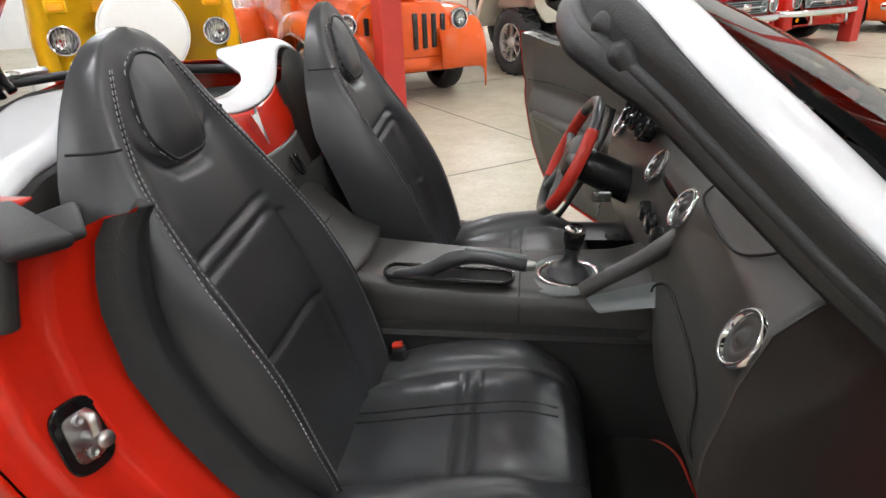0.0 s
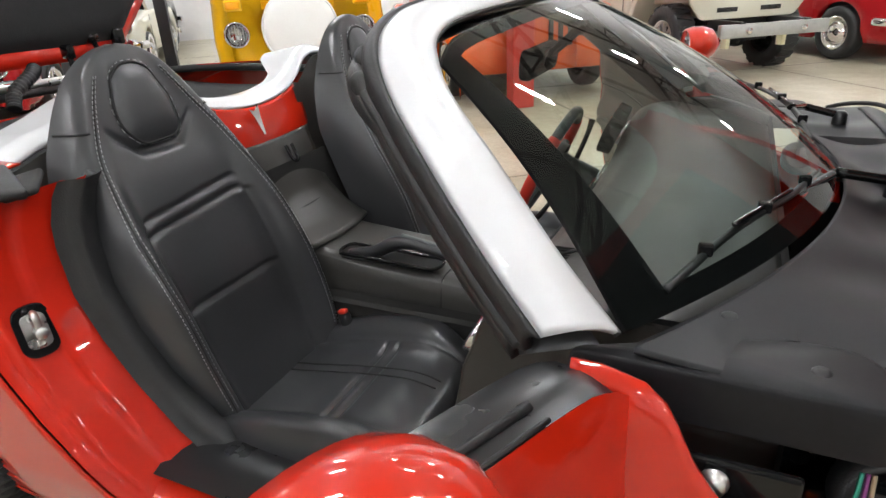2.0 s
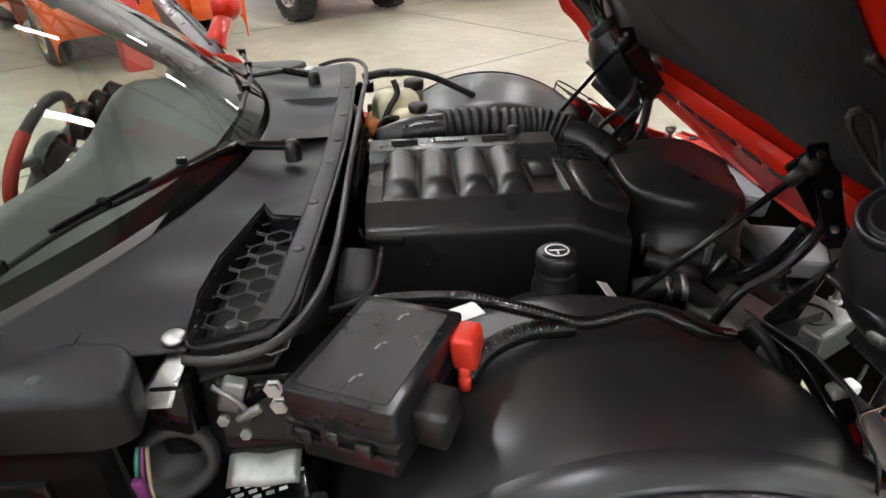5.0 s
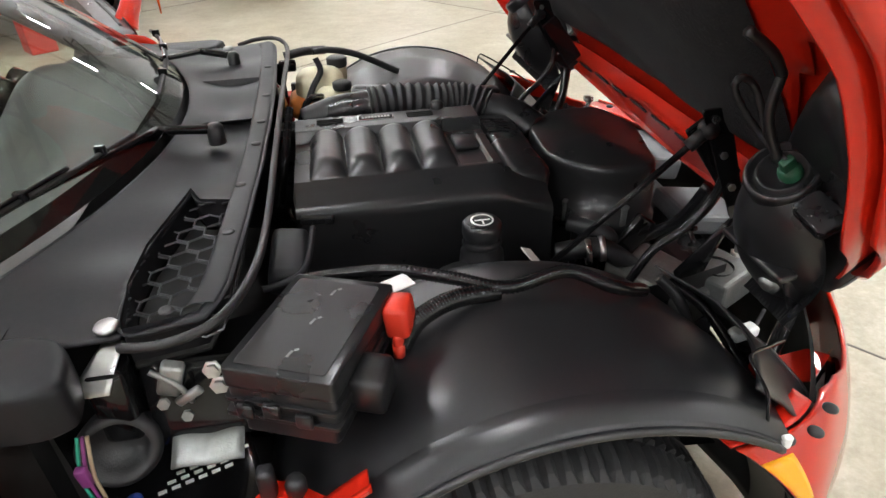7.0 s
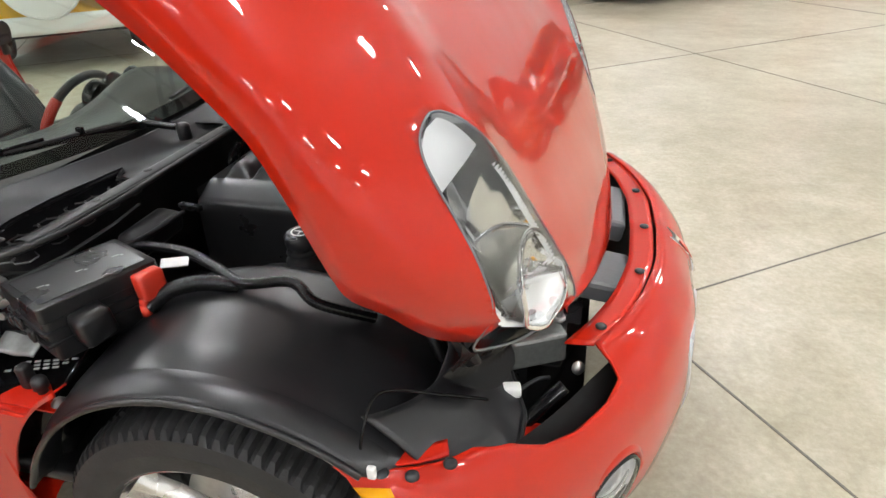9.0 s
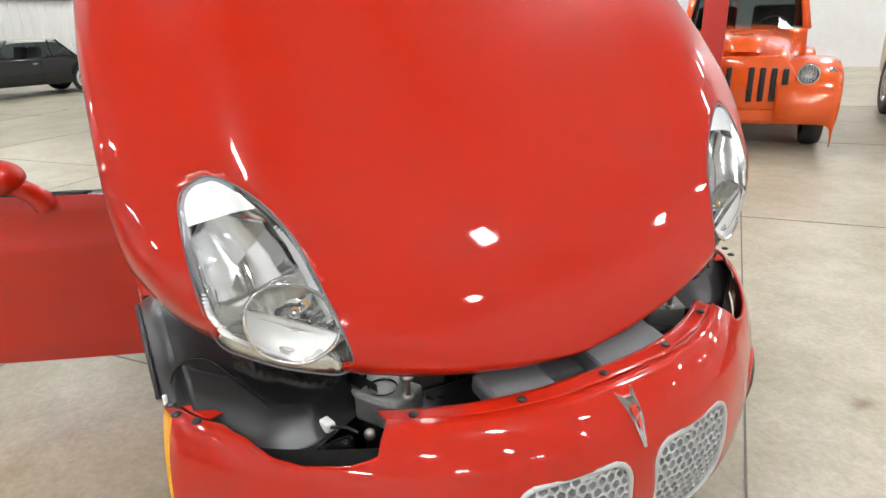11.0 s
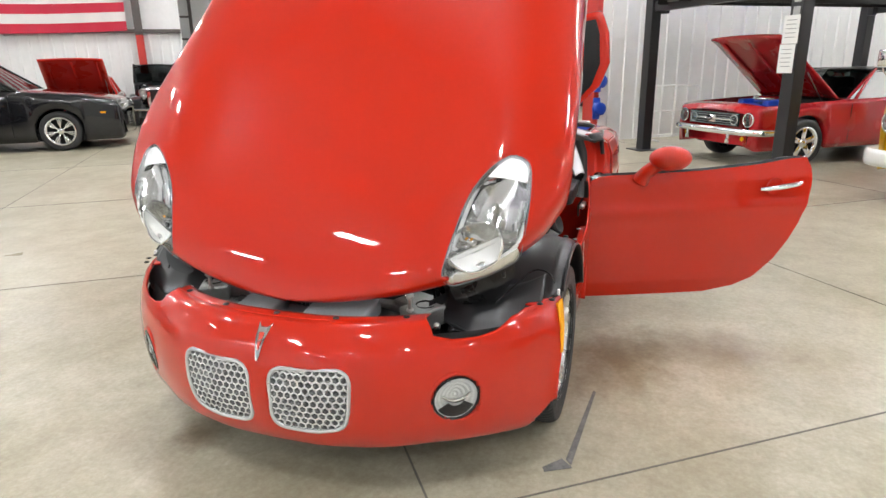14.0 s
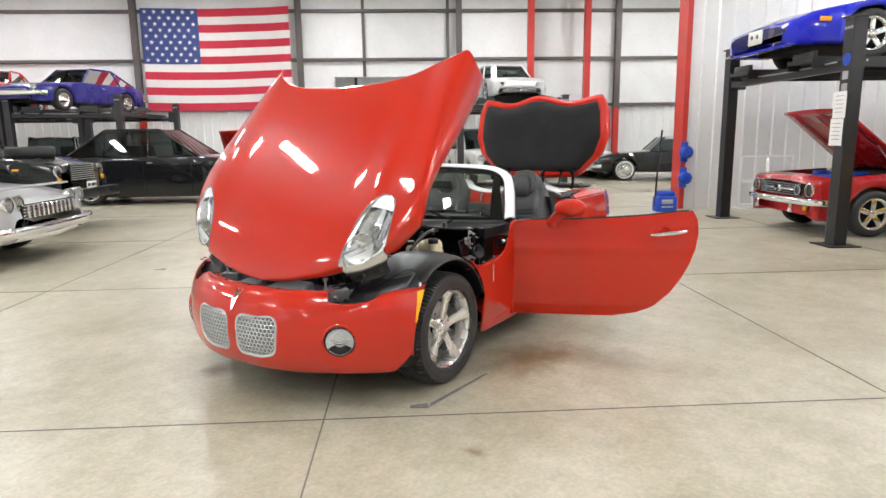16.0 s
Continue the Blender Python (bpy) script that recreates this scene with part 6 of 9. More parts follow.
for x, y in ((-.387, -.155), (-.385, -.03), (-.403, -.505), (-.40, -.34), (-.46, -.69), (-.385, .15), (-.395, .4), (-.65, -.79), (-.74, -.70)):
    part("cowl_clip", lathe([(.010, 0), (.009, .002), (.005, .003), (.0, .003)], 14, pose(x, y, .8735 + (.012 if x < -.6 else 0))), RUBBER, cw)
# engine-bay seal lip along the cowl edge
SEAL = [(-.51, -.735, .858), (-.455, -.752, .868), (-.395, -.728, .874), (-.358, -.64, .876), (-.345, -.50, .878), (-.345, -.2, .880), (-.345, .2, .880), (-.345, .5, .878), (-.358, .64, .876), (-.395, .728, .874), (-.455, .752, .868), (-.51, .735, .858)]
part("cowl_seal", tube(SEAL, .0065, 90, 8), RUBBER, cw, "rounded rubber seal")
part("cowl_band", grid(lambda y, t: Vector((cowl(y, 1).x - .004 - .040 * (1 - t), y, cowl(y, 1).z - .004 + .006 * math.sin(math.pi * t) ** .25)), steps(-.68, .68, 80), steps(0, 1, 12), None, True), COWLPLASTIC, cw, "raised band of the cowl panel")
part("cowl_recess", grid(lambda x, y: (x, y, .865 - .035 * min(1, 6 * min((x + .60) / .22, (-.40 - x) / .22, (y - .02) / .3, (.34 - y) / .3))), steps(-.60, -.40, 10), steps(.02, .34, 14)), COWLPLASTIC, cw)
for s in (-1, 1):
    # square end pieces over the hood latches
    rim = rounded([(-.925, s * .800), (-.84, s * .806), (-.585, s * .812), (-.556, s * .795), (-.566, s * .735), (-.590, s * .700), (-.640, s * .690), (-.74, s * .715), (-.86, s * .77)], .030, 6)
    mid = (-.72, s * .76)
    part("cowl_end", grid(lambda k, i: (mid[0] + (rim[i % len(rim)][0] - mid[0]) * interp(k, [(0, 1), (1, 1), (2, .985), (3, .955), (4, .90), (5, .01)]), mid[1] + (rim[i % len(rim)][1] - mid[1]) * interp(k, [(0, 1), (1, 1), (2, .985), (3, .955), (4, .90), (5, .01)]), interp(k, [(0, .798), (1, .850), (2, .860), (3, .8635), (4, .865), (5, .866)])), list(range(6)), list(range(len(rim) + 1)), None, s < 0), COWLPLASTIC, cw, "moulded cowl end piece")


def wiper(pivot, elbow, mid, tip, blade):
    w = part("wiper", tube([pivot, elbow], .010, 6, 8), GLOSSBLACK, car, "black windscreen wiper")
    part("wiper_arm", tube([elbow, mid], [.009, .006], 10, 6), GLOSSBLACK, w)
    part("pivot_cap", lathe([(.018, -.03), (.018, .004), (.012, .012), (0, .013)], 16, Matrix.Translation(pivot)), BLACKPLASTIC, w)
    part("wiper_blade", tube(blade, .006, 30, 6), RUBBER, w)
    part("blade_frame", tube([Vector(p) + Vector((0, 0, .010)) for p in blade[1:-1]], .004, 20, 6), GLOSSBLACK, w)
    for k in (.2, .5, .8):
        q = curve_at(blade, 20)[int(20 * k)]
        part("blade_clip", rbox(.02, .012, .018, .003, Matrix.Translation(q + Vector((0, 0, .007)))), GLOSSBLACK, w, smooth=False)
    return w


wiper((-.472, -.09, .888), (-.575, -.115, .905), (-.70, -.42, .925), None, [(-.815, -.694, .905), (-.745, -.52, .925), (-.665, -.34, .925), (-.61, -.15, .915)])
wiper((-.50, .52, .880), (-.585, .52, .90), (-.64, .30, .94), None, [(-.74, .66, .935), (-.68, .50, .94), (-.63, .30, .935), (-.605, .06, .92)])

# --- doors ---
DOOR_SKIN = [(.20, .56), (.225, .70), (.25, .85), (.30, .96), (.40, 1.065), (.50, 1.13), (.60, 1.18), (.70, 1.21), (.80, 1.228), (.90, 1.222), (.96, 1.19)]


def door(s, turn):
    def f(x, z, depth):
        """Outside towards -y before mirroring."""
        crease = .012 * math.exp(-((z - .70) / .035) ** 2)
        out = .018 * math.sin(min(1, x / 1.2) * math.pi) + interp(z, [(.22, -.035), (.30, -.012), (.5, .004), (.7, .012), (.85, .004), (.96, -.022)]) + crease * .6
        return (x, -out + depth, z)

    def top(x):
        return interp(x, [(0, .862), (.025, .880), (.06, .890), (.12, .894), (.3, .897), (.6, .905), (.9, .925), (1.1, .948), (1.2, .952)])

    def panel(a, t, depth=0.0, inset=0.0):
        z = .222 + inset + (top(a * 1.2) - inset * .4 - .222 - inset) * t
        x1 = interp(z, DOOR_SKIN) - inset
        return f(inset + (x1 - inset) * a, z, depth)
    fix = mirror if s < 0 else (lambda b: b)
    d = part("door", fix(grid(panel, steps(0, 1, 60), steps(0, 1, 50))), RED, car, "red door standing open with black inner trim", place=pose(HINGE_X, s * .866, 0, 0, 0, turn))
    part("door_edge", fix(join(grid(lambda t, q: panel(1, t, .085 * q), steps(0, 1, 50), steps(0, 1, 3)), grid(lambda t, q: panel(0, t, .085 * q), steps(0, .80, 20), steps(0, 1, 3)), grid(lambda a, q: panel(a, 0, .085 * q), steps(0, 1, 30), steps(0, 1, 3)))), REDJAMB, d)

    def trim(a, t):
        bulge = .035 * math.sin(math.pi * min(1, max(0, (t - .05) / .9))) + .030 * math.exp(-((t - .52) / .10) ** 2) * (1 if .12 < a < .9 else .3)
        rim = min(1, 8 * min(a, 1 - a, t * 1.2, 1.05 - t))
        return panel(a, t, .085 + bulge * max(0, rim), .012)
    part("inner_trim", fix(grid(trim, steps(0, 1, 50), steps(0, 1, 50), None, True)), DASHMAT, d, "black door trim")
    part("trim_line", fix(tube([Vector(trim(a, .66 + .1 * math.sin(a * 3))) + Vector((0, .003, 0)) for a in steps(.06, .95, 24)], .003, 50, 5)), SEAM, d)
    part("armrest", fix(tube([trim(.25, .50), Vector(trim(.5, .53)) + Vector((0, .02, 0)), trim(.82, .50)], [.02, .03, .02], 20, 10)), DASHMAT, d)
    part("belt_cap", fix(grid(lambda a, q: Vector(panel(a, 1, .004 + .083 * q)) + Vector((0, 0, -.004 + .006 * math.sin(math.pi * q))), steps(.015, .985, 40), steps(0, 1, 6))), BLACKPLASTIC, d, "black belt strip along the door top")
    part("front_cap", fix(grid(lambda t, q: panel(0, t, .006 + .079 * q), steps(.80, .995, 8), steps(0, 1, 4))), BLACKPLASTIC, d)
    part("window_seal", fix(tube([Vector(panel(a, 1, .03)) + Vector((0, 0, .002)) for a in steps(.10, .98, 24)], .006, 40, 6)), RUBBER, d, "black rubber window seal")
    part("seal_trim", fix(tube([Vector(panel(a, 1, .004)) + Vector((0, 0, .002)) for a in steps(.10, .98, 24)], .003, 40, 6)), RUBBER, d)
    # handle
    h = part("handle", fix(tube([(.915, -.040, .800), (.96, -.052, .804), (1.03, -.056, .812), (1.11, -.050, .822), (1.15, -.036, .828)], [.009, .013, .015, .014, .008], 30, 10)), CHROME, d, "chrome door handle")
    part("handle_cup", fix(lathe([(.046, .002), (.040, -.004), (.02, -.016), (0, -.019)], 28, Matrix.Translation((1.0, -.0285, .812)) @ Euler((math.pi / 2, 0, 0)).to_matrix().to_4x4())), REDJAMB, d)
    # mirror
    m = part("door_mirror", fix(lathe([(0, -.06), (.035, -.056), (.066, -.036), (.076, -.008), (.074, .022), (.066, .040), (.058, .042)], 32, Matrix.Translation((.385, -.085, .985)) @ Euler((radians(-90), 0, radians(-8))).to_matrix().to_4x4() @ Matrix.Diagonal((1.38, .82, 1.15, 1)))), RED, d, "red door mirror")
    part("mirror_glass", fix(lathe([(.060, 0), (0, .004)], 28, Matrix.Translation((.385, -.038, .985)) @ Euler((radians(-90), 0, radians(-8))).to_matrix().to_4x4() @ Matrix.Diagonal((1.38, .82, 1, 1)))), CHROME, m)
    part("mirror_stalk", fix(tube([(.27, -.005, .865), (.285, -.03, .905), (.32, -.06, .945), (.36, -.075, .965)], [.045, .036, .034, .04], 20, 12)), RED, m)
    return d


door(1, 115)
door(-1, -116)

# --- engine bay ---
# near-black sheets stand in for the bay's unlit bottom and front
part("bay_floor_shade", grid(lambda x, y: (x, y, .34 + .02 * math.sin(x * 9) * math.sin(y * 8)), steps(-.66, .62, 12), steps(-.62, .62, 12)), DARK, car)
part("bay_front_shade", grid(lambda y, z: (.60 - .25 * (y / .6) ** 2, y, z), steps(-.62, .62, 10), steps(.30, .56, 4)), DARK, car)
for s in (-1, 1):
    part("bay_side", grid(lambda x, z: (x, s * (.46 + .05 * math.sin(x * 6)), z), steps(-.66, .5, 12), steps(.34, .66, 4), None, s > 0), BLACKPLASTIC, car)
    part("shock_tower", lathe([(.10, .52), (.10, .70), (.08, .725), (.03, .73), (.03, .745), (0, .745)], 24, pose(-.02, s * .52, 0)), BLACKPLASTIC, car)

# engine cover with four rounded runners
RUNNERS = (-.251, -.176, -.100, -.024)


def cover(x, y):
    z = .812 + .020 * min(1, max(0, (y + .030) / .028))
    z -= .010 * max(0, (y - .075) / .02)
    for c in RUNNERS:
        d = abs(x - c) / .0365
        far = math.hypot(x - c, max(0, y + .036)) / .0365
        if d < 1 and far < 1 and y < 0:
            k = min(1, max(0, (y + .224) / .05))
            z = max(z, .812 + .030 * (1 - max(d, far) ** 2.2) ** .55 * (1 - (1 - k) ** 2))
    if .022 < x < .085 and -.215 < y < -.045:
        z = .800
    return Vector((x, y, z))


ec = part("engine_cover", grid(cover, steps(-.320, .105, 190), steps(-.226, .095, 120)), BLACKPLASTIC, car, "black plastic engine cover with four rounded runners")
part("cover_front", grid(lambda x, t: Vector((x, interp(t, [(0, -.226), (.08, -.234), (.35, -.296), (.45, -.302), (1, -.308)]), interp(t, [(0, .812), (.10, .809), (.35, .784), (.45, .774), (1, .60)]) - .04 * max(0, (x - .09) / .1))), steps(-.320, .195, 40), steps(0, 1, 20)), BLACKPLASTIC, ec, "sloped front of the engine cover")
part("cover_left", grid(lambda y, z: (-.320, y, z), steps(-.292, .095, 16), steps(.62, .812, 6)), BLACKPLASTIC, ec)
part("cover_right", grid(lambda y, z: (.105, y, z), steps(-.245, .095, 16), steps(.62, .812, 6), None, True), BLACKPLASTIC, ec)
part("cover_side_block", rbox(.10, .34, .16, .02, pose(.155, -.075, .720, 0, 6, 0)), BLACKPLASTIC, ec)
for k in range(5):
    part("side_rib", rbox(.060, .006, .006, .002, pose(.150, -.03 + .018 * k, .802, 0, 6, 0)), BLACKPLASTIC, ec)
part("cover_block_cap", rbox(.055, .075, .014, .006, pose(.055, -.085, .806)), BLACKPLASTIC, ec)
part("cover_back", grid(lambda x, z: (x, .095, z), steps(-.320, .105, 12), steps(.62, .82, 4), None, True), BLACKPLASTIC, ec)
# name plate drawn as plain bars, vent louvres
part("name_plate", rbox(.085, .022, .004, .0015, pose(-.133, .040, .8335)), CHROME, ec, smooth=False)
part("plate_field", rbox(.080, .017, .003, .001, pose(-.133, .040, .8348)), DARK, ec, smooth=False)
part("plate_mark", join(*[rbox(.005, .009, .002, 0, pose(-.163 + .0075 * k, .040, .8362)) for k in range(9)]), GALV, ec, smooth=False)
for x0 in (-.240, -.028):
    for k in range(3):
        part("louvre", rbox(.062, .004, .005, .001, pose(x0, .030 + .011 * k, .8330)), DARK, ec, smooth=False)
part("cover_stud", lathe([(.016, -.01), (.017, .012), (.012, .018), (0, .019)], 18, pose(.020, .078, .83)), BLACKPLASTIC, ec)
part("filler_ring", lathe([(.030, .0), (.034, .01), (.030, .016), (.022, .010), (.0, .006)], 24, pose(-.335, .045, .815)), BLACKPLASTIC, ec)

# air box, duct with clamps, intake bellows
AB_LINE = rounded([(.232, .03), (.33, .135), (.46, .125), (.50, -.02), (.445, -.265), (.300, -.240), (.222, -.150)], .045, 5)
AB_SIZE = list(enumerate((1.05, 1.05, 1.0, 1.0, .985, .972, .950, .92, .01)))
AB_HIGH = list(enumerate((.625, .662, .664, .745, .765, .774, .781, .784, .787)))
ab = part("air_box", grid(lambda k, i: (.362 + (AB_LINE[i % len(AB_LINE)][0] - .362) * interp(k, AB_SIZE), -.06 + (AB_LINE[i % len(AB_LINE)][1] + .06) * interp(k, AB_SIZE), interp(k, AB_HIGH)), list(range(9)), list(range(len(AB_LINE) + 1)), None, True), BLACKPLASTIC, car, "black plastic air filter box")
part("air_box_base", prism(AB_LINE, .15, pose(0, 0, .50), .01), BLACKPLASTIC, ab)
for x, y, turn in ((.258, -.205, 50), (.375, -.262, 10), (.225, -.09, 92)):
    part("air_box_clip", join(rbox(.016, .006, .050, .003, pose(x, y, .668, 0, 0, turn)), rbox(.018, .010, .008, .002, pose(x, y, .690, 0, 0, turn))), DULLSTEEL, ab)
part("intake_elbow", tube([(.172, .140, .790), (.215, .108, .785), (.262, .062, .752)], [.044, .044, .050], 14, 18), BLACKPLASTIC, car)
part("hose_clamp", lathe([(.047, -.012), (.052, -.012), (.052, .012), (.047, .012)], 28, axis((.185, .155, .775), (.8, -.5, .1)), True), STEEL, car)
part("clamp_tab", join(*[lathe([(.0, -.004), (.006, -.004), (.006, .004), (0, .004)], 8, axis((.185 + .045 * math.cos(a) * .4, .155 + .045 * math.cos(a) * .6, .775 + .045 * math.sin(a)), (.8, -.5, .1))) for a in steps(0, 5.5, 7)]), BLACKPLASTIC, car)
part("intake_bellows", tube([(-.14, .165, .822), (-.06, .170, .825), (.04, .172, .815), (.11, .168, .812), (.168, .146, .795)], .043, 150, 18, ripple=.09, waves=17), RUBBER, car, "ribbed black intake hose")
part("intake_pipe", tube([(-.30, .165, .79), (-.22, .165, .815), (-.13, .165, .822)], .038, 14, 14), BLACKPLASTIC, car)
part("rail_cover", rbox(.40, .05, .035, .012, pose(.02, .235, .818, 0, 5, 0)), BLACKPLASTIC, car)

# fuse box on the right, with its red terminal cap
FX = Matrix(((.090, .134, 0, -.392), (.183, -.058, 0, -.772), (0, 0, 1, 0), (0, 0, 0, 1)))   # unit square onto the lid
fb = part("fuse_box", prism(rounded([(0, 0), (1, 0), (1, 1), (0, 1)], .06, 4), .062, FX @ pose(0, 0, .768), .004), BLACKPLASTIC, car, "black fuse box with a stepped lid", smooth=False)
part("fuse_lid", prism(rounded([(-.01, -.01), (1.01, -.01), (1.01, 1.01), (-.01, 1.01)], .05, 5), .030, FX @ pose(0, 0, .808), .006, 3), BLACKPLASTIC, fb)
part("lid_panel", prism(rounded([(.05, .07), (.95, .07), (.95, .90), (.05, .90)], .03, 3), .003, FX @ pose(0, 0, .8362), .0012), BLACKPLASTIC, fb, smooth=False)
part("fuse_base", prism(rounded([(.03, .05), (.97, .05), (.97, .95), (.03, .95)], .06, 4), .05, FX @ pose(0, 0, .725), .004), BLACKPLASTIC, fb, smooth=False)
for k, wide in ((.764, .035), (.786, .025)):
    part("fuse_rib", prism(rounded([(-wide, -wide), (1 + wide, -wide), (1 + wide, 1 + wide), (-wide, 1 + wide)], .05, 3), .006, FX @ pose(0, 0, k), .002), BLACKPLASTIC, fb, smooth=False)
part("fuse_end", rbox(.050, .060, .060, .010, pose(-.212, -.778, .782, 6, 0, -23)), BLACKPLASTIC, fb)
for k in (.20, .45, .74):
    part("fuse_clip", rbox(.022, .008, .022, .003, pose(-.392 + .134 * k - .006, -.780 - .058 * k, .778 + .008 * (k == .45), 0, 0, -23)), BLACKPLASTIC, fb)
for k in (.18, .5, .82):
    part("lid_mark", join(rbox(.012, .003, .0012, 0, pose(-.325 + .090 * k, -.800 + .183 * k, .8396, 0, 0, 55)), rbox(.006, .003, .0012, 0, pose(-.316 + .090 * k, -.794 + .183 * k, .8396, 0, 0, 10))), DULLSTEEL, fb, smooth=False)
rc = part("terminal_cap", rbox(.036, .050, .052, .008, pose(-.164, -.680, .808, 0, -6, -22)), REDPLASTIC, car, "red plastic terminal cap")
part("cap_tab", join(rbox(.016, .014, .028, .005, pose(-.170, -.700, .776)), lathe([(0, -.010), (.009, -.010), (.009, .010), (0, .010)], 12, pose(-.170, -.702, .764))), REDPLASTIC, rc)

# battery with its label bars, white plug
bt = part("battery", rbox(.20, .26, .14, .012, pose(-.50, -.70, .515, 0, 0, 18)), GLOSSBLACK, car, "black battery with a white label")
for r in range(3):
    part("label_print", join(*[rbox(.012, .006, .001, 0, pose(-.53 + .018 * k + .01 * r, -.735 + .016 * r + .006 * k, .5862, 0, 0, 18)) for k in range(6)]), PAPER, bt, smooth=False)
part("battery_knob", lathe([(.012, 0), (.012, .02), (0, .022)], 14, pose(-.56, -.755, .585)), BLUEPLASTIC, bt)
part("battery_shelf", rbox(.36, .32, .03, .01, pose(-.50, -.68, .43)), BLACKPLASTIC, car)

# silver hood catch post and its bracket, latch parts and bolts behind the cowl end
for s in (-1, 1):
    hc = part("hood_catch", lathe([(.010, -.06), (.007, -.012), (.008, -.006), (.015, .0), (.016, .004), (.013, .008), (0, .009)], 24, pose(-.535, s * .692, .858)), STEEL, car, "silver hood catch pin on a bracket")
    part("catch_bracket", grid(lambda u, v: (-.543 - .040 * v + u * (.026 + .022 * v), s * (.700 + .050 * v), .842 - .034 * v - .010 * v * v), steps(0, 1, 6), steps(0, 1, 8)), STEEL, hc, solid=.003)
    part("catch_support", rbox(.05, .05, .12, .01, pose(-.545, s * .715, .76)), GLOSSBLACK, hc)
    part("latch_plate", grid(lambda u, v: (-.51 + .13 * u, s * (.70 + .03 * v), .80 - .12 * v), steps(0, 1, 6), steps(0, 1, 6)), GLOSSBLACK, hc, solid=.004)
    part("latch_jaw", join(rbox(.03, .02, .05, .005, pose(-.47, s * .722, .788, 0, 20, 0)), rbox(.04, .010, .014, .004, pose(-.45, s * .735, .765, 0, -30, 0)), tube([(-.49, s * .73, .81), (-.46, s * .735, .785), (-.45, s * .73, .75)], .004, 10, 6)), DULLSTEEL, hc)
    for q in ((-.412, -.735, .805), (-.407, -.74, .782)):
        part("body_bolt", lathe([(.013, 0), (.013, .003), (.009, .004), (.009, .010), (.0, .011)], 6, axis((q[0], q[1] * -s, q[2]), (0, s, .3))), STEEL, hc, smooth=False)
    for q in ((-.48, .742, .765), (-.455, .745, .742)):
        part("brass_nut", lathe([(.008, 0), (.008, .006), (.0, .007)], 6, axis((q[0], s * q[1], q[2]), (0, s, .3))), DULLSTEEL, hc, smooth=False)
    part("lower_bracket", grid(lambda u, v: (-.49 + .095 * u, s * (.725 + .045 * v), .690 - .02 * v + .002 * math.sin(u * 9)), steps(0, 1, 8), steps(0, 1, 5)), DULLSTEEL, hc, solid=.003)
    part("round_duct", lathe([(.050, -.03), (.054, .0), (.050, .012), (.040, .016), (.036, -.01), (0, -.012)], 28, axis((-.553, s * .745, .70), (.2, s * .9, .35))), RUBBER, hc)
    for q in (-.80, -.735):
        part("hinge_bolt", lathe([(.016, 0), (.016, .004), (.012, .005), (.012, .014), (.0, .015)], 16, axis((q, s * .842, .755), (0, s, .15))), STEEL, hc)
    part("hinge_plate", rbox(.20, .012, .06, .004, pose(-.75, s * .835, .75)), GLOSSBLACK, hc, smooth=False)
WIRES = {"green_wire": mk("green_wire", (.02, .25, .16), .5), "purple_wire": mk("purple_wire", (.20, .04, .17), .5), "tan_wire": mk("tan_wire", (.35, .27, .17), .5)}
for k, (nm, mt) in enumerate(WIRES.items()):
    part(nm, tube([(-.585 + .006 * k, -.765, .75), (-.59 + .008 * k, -.785, .70), (-.585 + .007 * k, -.79, .655), (-.60 + .004 * k, -.775, .61)], .0026, 20, 6), mt, car)
part("wire_plug", rbox(.014, .012, .036, .003, pose(-.583, -.790, .705, 8, 0, 0)), WIRES["purple_wire"], car)

# power-steering reservoir
ps = part("steering_reservoir", lathe([(.040, .64), (.042, .70), (.040, .735), (.030, .75), (.030, .77)], 28, pose(.014, -.43, 0)), BLACKPLASTIC, car, "black steering-fluid reservoir with a marked cap")
part("cap", lathe([(.034, .768), (.036, .775), (.036, .792), (.030, .799), (.010, .797), (0, .797)], 28, pose(.014, -.43, 0)), BLACKPLASTIC, ps)
part("cap_mark", join(lathe([(.021, .7995), (.021, .8005), (.018, .8005), (.018, .7995)], 28, pose(.014, -.43, 0), True), rbox(.028, .003, .001, 0, pose(.014, -.43, .800)), rbox(.003, .014, .001, 0, pose(.014, -.437, .800))), PAPER, ps, smooth=False)
part("neck_ring", lathe([(.033, .75), (.037, .754), (.033, .762)], 24, pose(.014, -.43, 0)), BLACKPLASTIC, ps)

# coolant and brake-fluid bottles on the far side
cb = part("coolant_bottle", rbox(.15, .13, .15, .045, pose(-.265, .56, .740), 4), YELLOWED, car, "yellowed coolant bottle with a black cap")
part("coolant_level", rbox(.11, .125, .075, .03, pose(-.310, .550, .712), 4), COOLANT, cb)
part("cap", lathe([(.030, 0), (.032, .006), (.032, .026), (.026, .030), (0, .030)], 24, pose(-.207, .623, .80)), RUBBER, cb)
part("bottle_neck", lathe([(.028, -.04), (.028, .0)], 20, pose(-.207, .623, .80)), YELLOWED, cb)
br = part("brake_bottle", rbox(.12, .09, .08, .03, pose(-.22, .47, .74), 4), YELLOWED, car, "yellowed brake-fluid bottle with a black cap")
part("cap", lathe([(.026, 0), (.028, .006), (.028, .02), (.02, .024), (0, .024)], 24, pose(-.20, .45, .78)), RUBBER, br)
part("brake_booster", lathe([(0, -.06), (.08, -.055), (.11, -.01), (.11, .02), (.07, .05), (0, .06)], 30, axis((-.42, .46, .72), (1, 0, .1))), GLOSSBLACK, car)
part("hose", tube([(-.275, .555, .866), (-.22, .57, .864), (-.14, .575, .842), (-.02, .58, .78)], .010, 40, 8), RUBBER, car)
